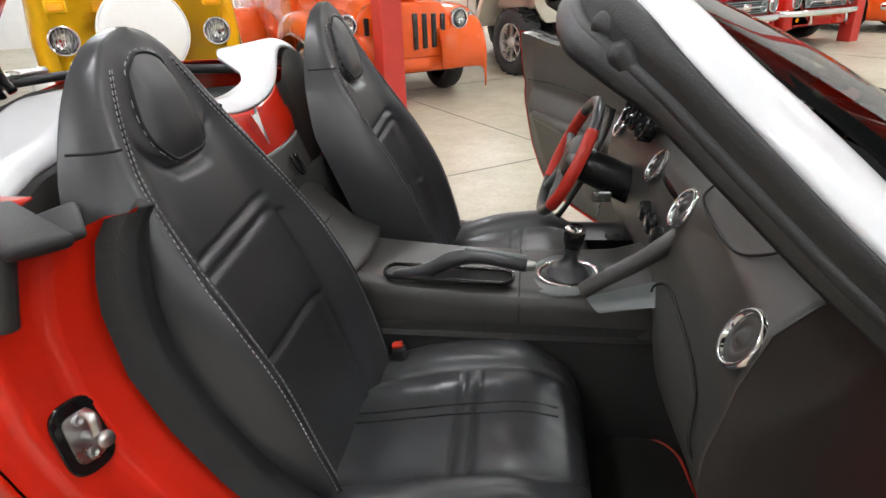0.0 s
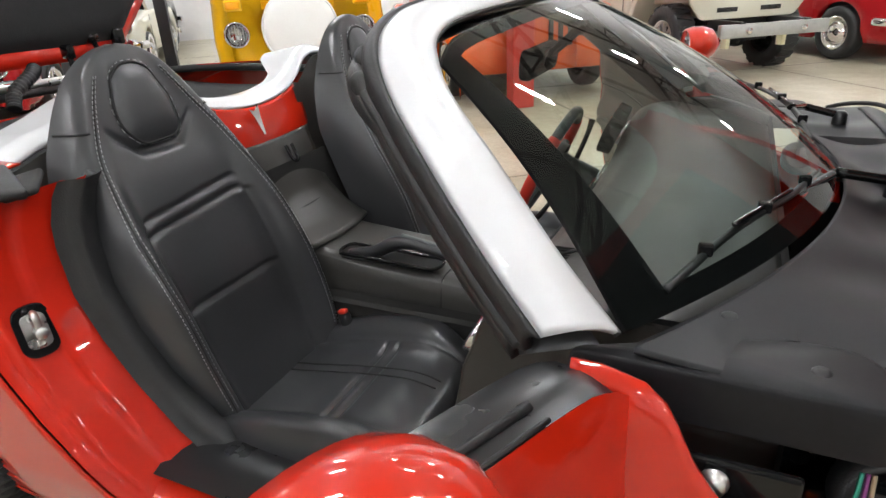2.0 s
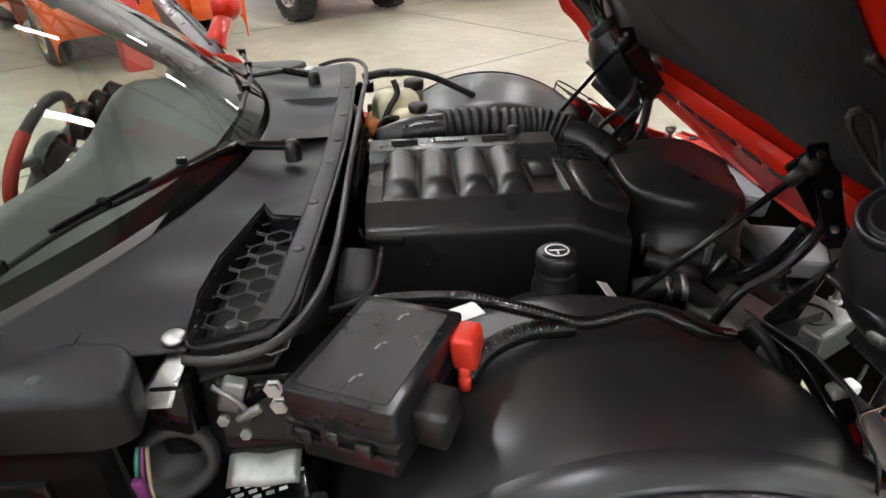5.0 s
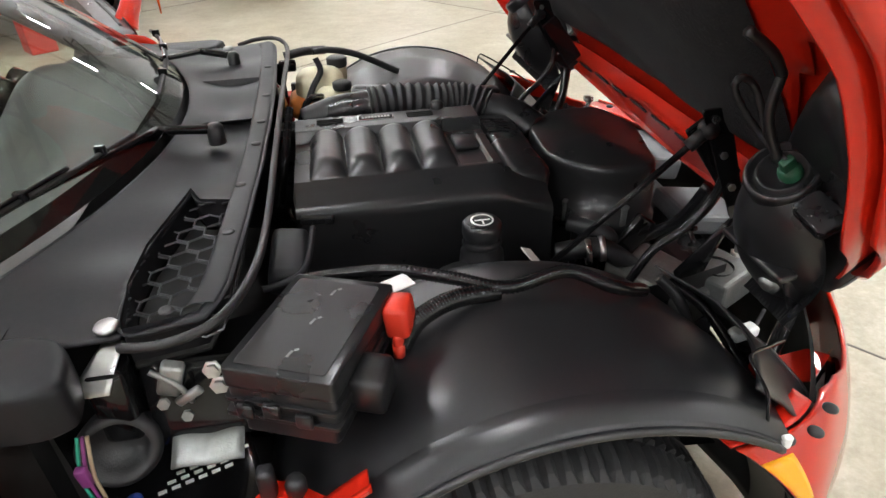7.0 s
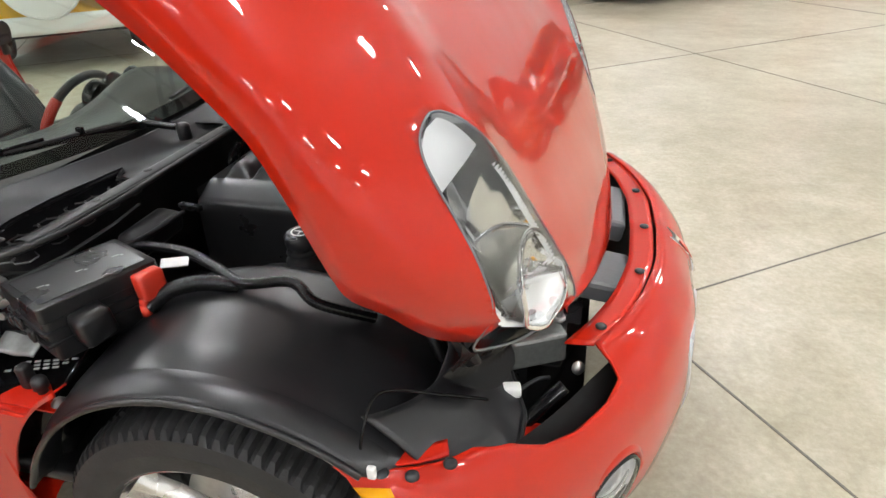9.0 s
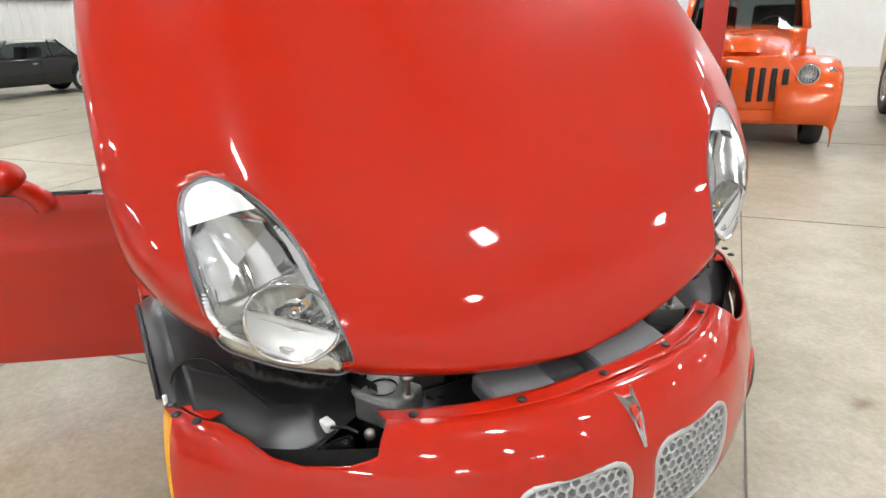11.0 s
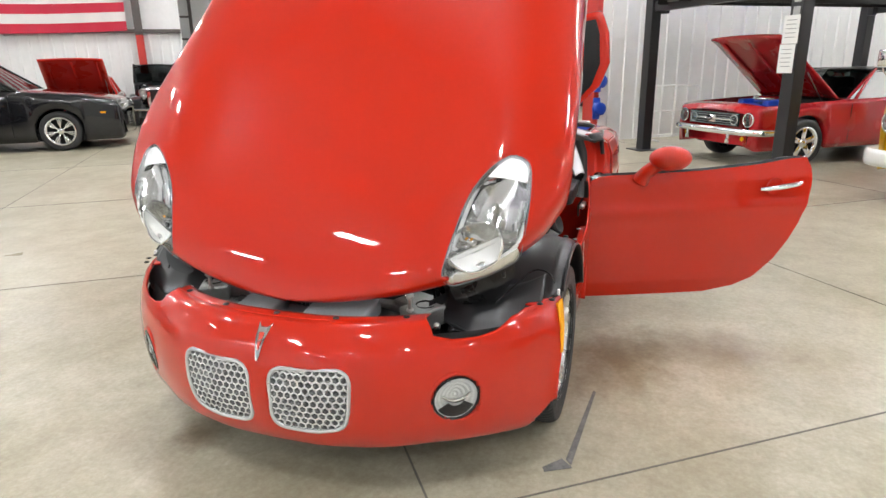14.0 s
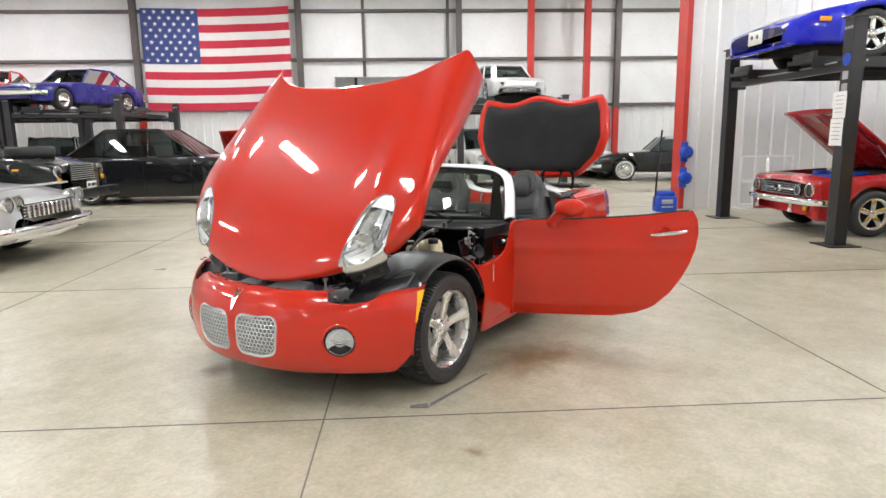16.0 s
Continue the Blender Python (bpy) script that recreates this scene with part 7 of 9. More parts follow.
part("hose", tube([(-.268, .50, .862), (-.258, .49, .825), (-.285, .47, .785), (-.31, .44, .74)], .009, 30, 8), RUBBER, car)
part("hose", tube([(-.36, .55, .86), (-.30, .56, .868), (-.24, .60, .858)], .013, 20, 8), RUBBER, car)
part("bracket", rbox(.05, .03, .03, .006, pose(-.35, .50, .845)), GLOSSBLACK, car)
part("pipe_bundle", join(*[tube([(-.34, .28 + .03 * k, .70), (-.30, .30 + .03 * k, .80 - .01 * k), (-.26, .40, .78 - .012 * k)], .008, 16, 6) for k in range(4)]), GLOSSBLACK, car)
for k in range(5):
    part("firewall_pipe", tube([(-.37, -.10 + .05 * k, .70), (-.345, -.10 + .05 * k, .80), (-.335, -.06 + .05 * k, .84)], .010, 14, 6), GLOSSBLACK, car)

# wiring loom and hoses round the right wheel arch
part("wiring_loom", tube([(-.30, -.545, .795), (-.245, -.554, .805), (-.158, -.573, .812), (-.075, -.607, .808), (.003, -.645, .806), (.096, -.637, .815), (.159, -.670, .800), (.24, -.62, .745)], .0105, 220, 8, ripple=.10, waves=90), GLOSSBLACK, car, "black corrugated wiring loom")
part("wiring_loom", tube([(-.165, -.695, .765), (-.135, -.672, .790), (-.08, -.650, .800), (-.01, -.640, .796)], .0145, 110, 10, ripple=.08, waves=40), GLOSSBLACK, car, "black corrugated wiring loom")
part("wiring_loom", tube([(.36, -.50, .66), (.40, -.56, .64), (.42, -.64, .60), (.40, -.74, .60), (.385, -.80, .64)], .0095, 90, 8, ripple=.10, waves=40), GLOSSBLACK, car, "black corrugated wiring loom")
part("loom_tail", tube([(.30, -.56, .72), (.335, -.58, .68), (.36, -.60, .61), (.34, -.64, .52)], .010, 30, 8), RUBBER, car)
part("plug_white", rbox(.055, .026, .022, .005, pose(.475, -.59, .59, 0, 0, 12)), PAPER, car, "white wiring plug")
part("plug_wire", tube([(.50, -.585, .592), (.53, -.56, .60), (.55, -.54, .59)], .004, 14, 6), RUBBER, car)
part("paper_tag", rbox(.05, .03, .002, .0, pose(-.16, -.61, .812, 6, 4, 30)), PAPER, car, smooth=False)
part("paper_tag", rbox(.03, .04, .002, .0, pose(.10, -.46, .73, 20, 30, 30)), PAPER, car, smooth=False)
part("inlet_duct", join(rbox(.065, .15, .05, .014, pose(-.325, -.465, .785, 0, 8, 0)), tube([(-.36, -.565, .80), (-.30, -.535, .805), (-.284, -.40, .805)], .006, 16, 6)), COWLPLASTIC, car)
part("prop_clip", rbox(.06, .016, .014, .003, pose(-.275, -.385, .812, 0, 0, -10)), GLOSSBLACK, car, smooth=False)
part("dipstick", tube([(-.34, -.20, .74), (-.325, -.28, .76), (-.285, -.37, .80)], .004, 14, 6), GLOSSBLACK, car)

# cast cross member, hood latches and bumper beam at the front
part("cross_member", join(rbox(.13, .20, .07, .01, pose(.40, -.41, .585, 0, 0, 25)), rbox(.13, .20, .07, .01, pose(.40, .41, .585, 0, 0, -25)), rbox(.06, .70, .05, .01, pose(.40, 0, .575))), DULLSTEEL, car, "cast metal cross member", smooth=False)
for s in (-1, 1):
    lt = part("hood_latch", rbox(.12, .11, .07, .008, pose(.50, s * .44, .605, 0, 0, -s * 28)), DULLSTEEL, car, "metal hood latch block with a threaded stop", smooth=False)
    part("latch_pocket", lathe([(.035, .0), (.03, -.012), (0, -.016)], 20, pose(.49, s * .45, .645)), GLOSSBLACK, lt)
    part("stop_screw", join(lathe([(.007, .0), (.007, .05)], 10, pose(.556, s * .417, .635)), lathe([(.010, .05), (.016, .056), (.016, .066), (0, .068)], 14, pose(.556, s * .417, .635)), lathe([(.013, .0), (.013, .008), (.007, .008)], 6, pose(.556, s * .417, .640))), STEEL, lt)
    part("latch_spring", tube([(.47, s * (.38 + .01 * math.sin(k)), .655 + .006 * k) for k in range(8)], .006, 30, 6), GLOSSBLACK, lt)
    part("end_bolt", lathe([(.013, 0), (.013, .006), (0, .008)], 12, axis((.60, s * .53, .615), (.6, s * .7, .3))), STEEL, lt)
    part("lamp_bracket", join(rbox(.10, .02, .10, .006, pose(.50, s * .60, .50, 0, 20, 0)), tube([(.46, s * .66, .47), (.52, s * .62, .55), (.58, s * .57, .60)], .014, 12, 8)), GLOSSBLACK, lt)
    part("black_brace", join(tube([(.36, s * .30, .62), (.44, s * .36, .70), (.47, s * .40, .80)], .013, 12, 6), rbox(.05, .02, .12, .006, pose(.36, s * .33, .65, 0, 35, 0))), GLOSSBLACK, car)
part("radiator_shroud", join(rbox(.16, .17, .05, .012, pose(.62, -.16, .60, 0, 8, 0)), rbox(.18, .24, .06, .012, pose(.60, .17, .615, 0, 10, 0)), rbox(.10, .20, .03, .01, pose(.56, .0, .58))), GREYPLASTIC, car, "grey plastic radiator shroud", smooth=False)
part("radiator_top", rbox(.10, .90, .05, .012, pose(.52, 0, .56)), BLACKPLASTIC, car, smooth=False)
part("shroud_panel", grid(lambda x, y: (x, y, .585 + .02 * math.sin(y * 9)), steps(.46, .60, 6), steps(-.35, .35, 20)), BLACKPLASTIC, car)
part("front_hose", join(tube([(.20, -.33, .64), (.28, -.36, .66), (.36, -.36, .60)], .022, 20, 10), tube([(.24, -.28, .68), (.30, -.33, .675), (.34, -.30, .62)], .018, 20, 10)), RUBBER, car)
for q in ((.285, -.36, .658), (.255, -.36, .655)):
    part("pipe_clip", lathe([(.024, -.006), (.027, -.006), (.027, .006), (.024, .006)], 20, axis(q, (.8, -.2, .1)), True), STEEL, car)

# ================= the other vehicles of the hall =================
YELLOW = mk("yellow_paint", (0.80, 0.44, 0.010), rough=0.3, var=0.04, scale=3, coat=0.8)
ORANGE = mk("orange_paint", (0.72, 0.10, 0.012), rough=0.28, var=0.04, scale=3, coat=1.0)
CREAM = mk("cream_paint", (0.68, 0.66, 0.55), rough=0.35, var=0.04, scale=3, coat=0.5)
DARKRED = mk("deep_red_paint", (0.40, 0.012, 0.016), rough=0.26, var=0.04, scale=3, coat=1.0)
BRIGHTRED = mk("bright_red_paint", (0.55, 0.02, 0.012), rough=0.28, var=0.04, scale=3, coat=1.0)
BLUE = mk("blue_paint", (0.012, 0.020, 0.50), rough=0.26, var=0.04, scale=3, coat=1.0)
PURPLEBLUE = mk("violet_blue_paint", (0.035, 0.030, 0.22), rough=0.28, var=0.05, scale=3, coat=0.8)
SILVERGREY = mk("silver_grey_paint", (0.42, 0.43, 0.43), rough=0.34, metal=0.4, var=0.05, scale=3, coat=0.7)
PALEGREY = mk("pale_silver_paint", (0.58, 0.58, 0.57), rough=0.34, metal=0.3, var=0.04, scale=3, coat=0.7)
BLACKPAINT = mk("black_paint", (0.010, 0.010, 0.012), rough=0.2, var=0.1, scale=3, coat=1.0)
WHITECAR = mk("white_car_paint", (0.74, 0.74, 0.72), rough=0.3, var=0.04, scale=3, coat=0.7)
GREYBROWN = mk("grey_brown_paint", (0.11, 0.105, 0.095), rough=0.3, var=0.06, scale=3, coat=0.7)
DARKGREEN = mk("green_black_paint", (0.012, 0.015, 0.014), rough=0.26, var=0.1, scale=3, coat=1.0)
TAILRED = mk("tail_lens", (0.45, 0.012, 0.01), rough=0.15, var=0.1, coat=0.8)
WHITEWALL = mk("white_wall_rubber", (0.62, 0.61, 0.58), rough=0.6, var=0.08, scale=12)
CABIN = mk("dark_upholstery", (0.03, 0.028, 0.028), rough=0.7, var=0.2, scale=9)
VINYL = mk("white_vinyl", (0.82, 0.82, 0.81), rough=0.38, var=0.04, scale=4, bump=0.15, bscale=60)
WHEELS = {}


def shared(name, me, parent, place, label=""):
    ob = new(name, me)
    ob.parent = parent
    ob.matrix_local = place
    if label:
        tagged(ob, label)
    return ob


def mesh_of(name, bm, material, smooth=True):
    me = bpy.data.meshes.new(name)
    for f in bm.faces:
        f.smooth = smooth
    bm.to_mesh(me)
    bm.free()
    me.materials.append(material)
    return me


def wheel_meshes(style, r, w):
    """Tyre and rim of one kind of wheel; the outer face looks along +y."""
    key = (style, r, w)
    if key in WHEELS:
        return WHEELS[key]
    out = Matrix.Rotation(-math.pi / 2, 4, "X")
    rr = r * {"cap": 0.60, "alloy": 0.70, "off": 0.56, "mag": 0.66}[style]
    tyre = lathe([(rr, -w / 2), (r * 0.93, -w / 2 - 0.005), (r * 0.99, -w * 0.36), (r, 0), (r * 0.99, w * 0.36), (r * 0.93, w / 2 + 0.005), (rr + 0.01, w / 2), (rr, w / 2 - 0.02), (rr, -w / 2)], 40, out)
    lugs = None
    if style == "off":
        for k in range(30):
            lugs = join(lugs or bmesh.new(), rbox(0.05, w * 0.9, 0.035, 0, Matrix.Rotation(k * math.pi / 15, 4, "Y") @ pose(0, 0, r - 0.006, 0, 0, 14 if k % 2 else -14)))
    out_parts = [("tyre", mesh_of("tyre", tyre, TYRE), "")]
    if lugs:
        out_parts.append(("tread", mesh_of("tread", lugs, TYRE, False), ""))
    h = w / 2
    barrel = lathe([(rr, -h), (rr - 0.012, h - 0.02), (rr + 0.008, h + 0.003), (rr - 0.018, h - 0.004), (rr - 0.035, h - 0.05), (rr - 0.04, -h)], 36, out)
    if style == "cap":
        disc = lathe([(rr - 0.02, h - 0.01), (rr * 0.8, h - 0.035), (rr * 0.62, h - 0.03), (rr * 0.58, h + 0.005), (rr * 0.35, h + 0.03), (0.0001, h + 0.038)], 36, out)
        out_parts.append(("rim", mesh_of("rim", join(barrel, disc), CHROME), "chrome hubcap"))
    else:
        n = {"alloy": 7, "off": 8, "mag": 5}[style]
        disc = lathe([(rr - 0.03, -0.02), (0.0001, -0.02)], 24, out)
        spokes = lathe([(0.0001, h + 0.01), (0.05, h + 0.006), (0.065, h - 0.03), (0.07, -0.01)], 24, out)
        for k in range(n):
            m = Matrix.Rotation(k * 2 * math.pi / n, 4, "Y")
            wd = {"alloy": 0.030, "off": 0.05, "mag": 0.075}[style]
            spokes = join(spokes, rbox(wd, 0.03, rr - 0.06, 0.008, m @ pose(0, h - 0.035, rr * 0.5 + 0.01, -4)))
            if style == "alloy":
                for q in (-0.16, 0.16):
                    spokes = join(spokes, rbox(0.018, 0.025, rr * 0.52, 0.006, m @ Matrix.Rotation(q, 4, "Y") @ pose(0, h - 0.03, rr * 0.74)))
        out_parts.append(("rim", mesh_of("rim", join(barrel, spokes), {"alloy": CHROME, "off": STEEL, "mag": CHROME}[style]), "bright metal rim"))
        out_parts.append(("backing", mesh_of("backing", disc, DARK), ""))
    WHEELS[key] = out_parts
    return out_parts


def add_wheel(car_ob, x, y, r, w, style="cap", white=False, steer=0.0, z=None):
    s = 1 if y > 0 else -1
    ms = wheel_meshes(style, r, w)
    place = pose(x, y, r if z is None else z, 0, 0, (0 if s > 0 else 180) + steer)
    wh = shared("wheel", ms[0][1], car_ob, place, "black tyre on a bright wheel")
    for nm, me, lab in ms[1:]:
        shared(nm, me, wh, Matrix.Identity(4), lab)
    if white:
        part("white_wall", lathe([(r * 0.66, w / 2 + 0.001), (r * 0.70, w / 2 + 0.008), (r * 0.82, w / 2 + 0.008), (r * 0.84, w / 2)], 36, Matrix.Rotation(-math.pi / 2, 4, "X")), WHITEWALL, wh, "white sidewall ring")
    return wh


def bent_bar(points, h, d):
    """A rounded bar of height h and depth d along points that lie in plan."""
    line = curve_at(points, 28) if len(points) > 2 else curve_at(points, 2)
    prof = [(-d / 2, -h * .35), (-d / 2, h * .35), (-d * .2, h / 2), (d * .25, h / 2), (d / 2, h * .25), (d / 2, -h * .25), (d * .25, -h / 2), (-d * .2, -h / 2)]
    verts, faces, n = [], [], len(line)
    for k, p in enumerate(line):
        t = (line[min(k + 1, n - 1)] - line[max(k - 1, 0)])
        t.z = 0
        t.normalize()
        nv = Vector((t.y, -t.x, 0))
        for a, b in prof:
            verts.append(p + nv * a + Vector((0, 0, b)))
    m = len(prof)
    for k in range(n - 1):
        for j in range(m):
            faces.append((k * m + j, k * m + (j + 1) % m, (k + 1) * m + (j + 1) % m, (k + 1) * m + j))
    faces += [tuple(range(m))[::-1], tuple((n - 1) * m + j for j in range(m))]
    bm = bmesh_from(verts, faces)
    bmesh.ops.recalc_face_normals(bm, faces=bm.faces)
    return bm


def lamp(car_ob, x, y, z, r, tilt=0.0, yaw=0.0, ring=CHROME, name="headlight"):
    m = pose(x, y, z) @ Matrix.Rotation(radians(yaw), 4, "Z") @ Matrix.Rotation(math.pi / 2 + radians(tilt), 4, "Y")
    hl = part(name, lathe([(r, -.06), (r + .014, -.01), (r + .016, .008), (r + .004, .016), (r - .004, .004)], 28, m), ring, car_ob, "round headlight in a bright ring")
    part("reflector", lathe([(r - .003, .005), (r * .8, -.008), (r * .4, -.018), (.0001, -.021)], 24, m), CHROME, hl)
    part("lens", lathe([(r - .002, .006), (r * .75, .022), (r * .4, .032), (.0001, .035)], 24, m), LENSGLASS, hl)
    part("lens_rib", join(*[rbox(2 * math.sqrt(max(.0004, (r * .85) ** 2 - (r * q) ** 2)), .004, .003, 0, m @ pose(0, r * q, .004)) for q in (-.6, -.36, -.12, .12, .36, .6)]), GALV, hl, smooth=False)
    return hl


def shell(top, width, sill, arches, cut=(), mid=0.0, r=0.07, crown=0.03, nose=0.10, front_drop=0.06):
    """A car's lower body: tables (x, height) and (x, half width), wheel arches (x, centre height, radius); cut lists stretches of x with no top skin."""
    x0, x1 = top[0][0], top[-1][0]
    xs = set(steps(x0, x1, 44)) | {x1 - nose, x1 - nose * .5, x1 - nose * .2, x0 + nose, x0 + nose * .5, x0 + nose * .2}
    for ax, az, ar in arches:
        xs |= {ax + ar * math.cos(a) for a in steps(0, math.pi, 18)}
    for a, b in cut:
        xs |= {a, b}
    xs = sorted(x for x in xs if x0 <= x <= x1)
    verts, faces, n = [], [], 0
    for x in xs:
        e = max(0.0, (nose - (x1 - x)) / nose, (nose - (x - x0)) / nose)
        k = 1 - math.sqrt(max(0, 1 - e * e))
        w, zt = interp(x, width) - 0.14 * k, interp(x, top) - front_drop * k
        zb = sill + 0.05 * k
        for ax, az, ar in arches:
            if abs(x - ax) < ar:
                zb = max(zb, az + math.sqrt(ar * ar - (x - ax) ** 2))
        zb = min(zb, zt - 0.10)
        h = zt - zb
        half = [(w - .10, zb + .02), (w - .025, zb), (w - .004, zb + h * .12), (w + mid, zb + h * .5), (w - .004, zb + h * .8), (w - .012, zt - r * .8), (w - r * .35, zt - r * .28), (w - r, zt), (w * .5, zt + crown * .75), (w * .18, zt + crown)]
        row = [(x, y, z) for y, z in half] + [(x, -y, z) for y, z in reversed(half)]
        n = len(row)
        verts += row
    for i in range(len(xs) - 1):
        xm = (xs[i] + xs[i + 1]) / 2
        for j in range(n - 1):
            if 7 <= j <= n - 9 and any(a < xm < b for a, b in cut):
                continue
            faces.append((i * n + j, i * n + j + 1, (i + 1) * n + j + 1, (i + 1) * n + j))
    faces.append(tuple(range(n)))
    faces.append(tuple((len(xs) - 1) * n + j for j in reversed(range(n))))
    bm = bmesh_from(verts, faces)
    loose = [v for v in bm.verts if not v.link_faces]
    bmesh.ops.delete(bm, geom=loose, context="VERTS")
    return bm


def patch(a, b, c, d, bow=(0, 0, 0), n=8):
    """A sheet between four corners, bowed in its middle."""
    A, B, C, D, W = Vector(a), Vector(b), Vector(c), Vector(d), Vector(bow)
    return grid(lambda u, v: A.lerp(B, u).lerp(D.lerp(C, u), v) + W * (4 * u * (1 - u)) , steps(0, 1, n), steps(0, 1, 4))


def cabin(car_ob, paint, base, roof, wb, wr, zb, zr, posts=(0.5,), roof_paint=None, post_r=0.03, glass=CARGLASS, trim=None, rear_glass=True, side_glass=True):
    """Glazed cabin: base and roof give (rear x, front x); wb, wr half widths; zb, zr heights; posts along the side."""
    (br, bf), (rr, rf) = base, roof
    roof_bm = grid(lambda u, v: (rr - .03 + (rf - rr + .06) * u, wr * v * (1 + .03), zr - .05 * v * v - .035 * (2 * u - 1) ** 4 + .03), steps(0, 1, 12), steps(-1, 1, 12))
    part("roof", roof_bm, roof_paint or paint, car_ob, solid=.03)
    for s in (1, -1):
        edges = [((bf, s * wb, zb), (rf, s * wr, zr)), ((br, s * wb, zb), (rr, s * wr, zr))]
        for q in posts:
            edges.append(((br + (bf - br) * q, s * (wb + .005), zb), (rr + (rf - rr) * min(1, max(0, (br + (bf - br) * q - rr) / (rf - rr))), s * (wr + .005), zr)))
        for a, b in edges:
            part("pillar", tube([a, b], post_r, 3, 6), paint, car_ob)
        part("roof_rail", tube([(rr, s * wr, zr), (rf, s * wr, zr)], post_r, 3, 6), roof_paint or paint, car_ob)
        if side_glass:
            part("side_window", patch((br, s * wb, zb), (bf, s * wb, zb), (rf, s * wr, zr), (rr, s * wr, zr)), glass, car_ob, "tinted side glass")
        if trim:
            part("belt_trim", tube([(br - .05, s * (wb + .03), zb - .01), (bf, s * (wb + .03), zb - .01)], .012, 2, 6), trim, car_ob)
    part("windscreen", patch((bf, -wb, zb), (bf, wb, zb), (rf, wr, zr), (rf, -wr, zr), (.07, 0, 0), 10), glass, car_ob, "curved windscreen glass")
    if rear_glass:
        part("rear_window", patch((br, -wb, zb), (br, wb, zb), (rr, wr, zr), (rr, -wr, zr), (-.06, 0, 0), 10), glass, car_ob)
    part("cabin_tub", rbox(bf - br, 2 * wb - .06, .08, .02, pose((bf + br) / 2, 0, zb - .42)), CABIN, car_ob)
    part("dashboard", rbox(.22, 2 * wb - .08, .22, .05, pose(bf - .16, 0, zb - .10)), CABIN, car_ob)
    for s in (-.5, .5):
        part("seat", join(rbox(.14, wb * .72, .72, .05, pose((bf + br) / 2 - .1, s * wb, zb - .08, 0, -12)), rbox(.5, wb * .72, .16, .05, pose((bf + br) / 2 + .18, s * wb, zb - .33))), CABIN, car_ob)
    part("steering_wheel", lathe([(.18 + .014 * math.cos(a), .014 * math.sin(a)) for a in steps(0, 2 * math.pi, 8)], 24, axis((bf - .42, wb * .5, zb - .02), (-1, 0, .35))), BLACKPLASTIC, car_ob)


def grille(car_ob, x, w, z0, z1, n, upright=False, bar=CHROME, back=DARK, thick=.012, name="grille"):
    g = part(name, rbox(.03, 2 * w, z1 - z0, .008, pose(x, 0, (z0 + z1) / 2)), back, car_ob, "dark grille opening with bars")
    for k in range(n):
        if upright:
            y = -w + 2 * w * (k + .5) / n
            part("bar", rbox(.02, thick, z1 - z0 - .02, .003, pose(x + .02, y, (z0 + z1) / 2)), bar, g)
        else:
            z = z0 + (z1 - z0) * (k + .5) / n
            part("bar", rbox(.02, 2 * w - .02, thick, .003, pose(x + .02, 0, z)), bar, g)
    return g


def underside(car_ob, x0, x1, w, sill):
    part("floor_pan", rbox(x1 - x0, 2 * w, .12, .02, pose((x0 + x1) / 2, 0, sill + .06)), DARK, car_ob)


def seams(car_ob, xs, w, z0, z1):
    for s in (1, -1):
        for x in xs:
            part("door_gap", rbox(.008, .006, z1 - z0, 0, pose(x, s * (w + .001), (z0 + z1) / 2)), DARK, car_ob, smooth=False)
        part("door_handle", rbox(.13, .025, .022, .008, pose(xs[0] + .16, s * (w + .02), z1 - .08)), CHROME, car_ob)


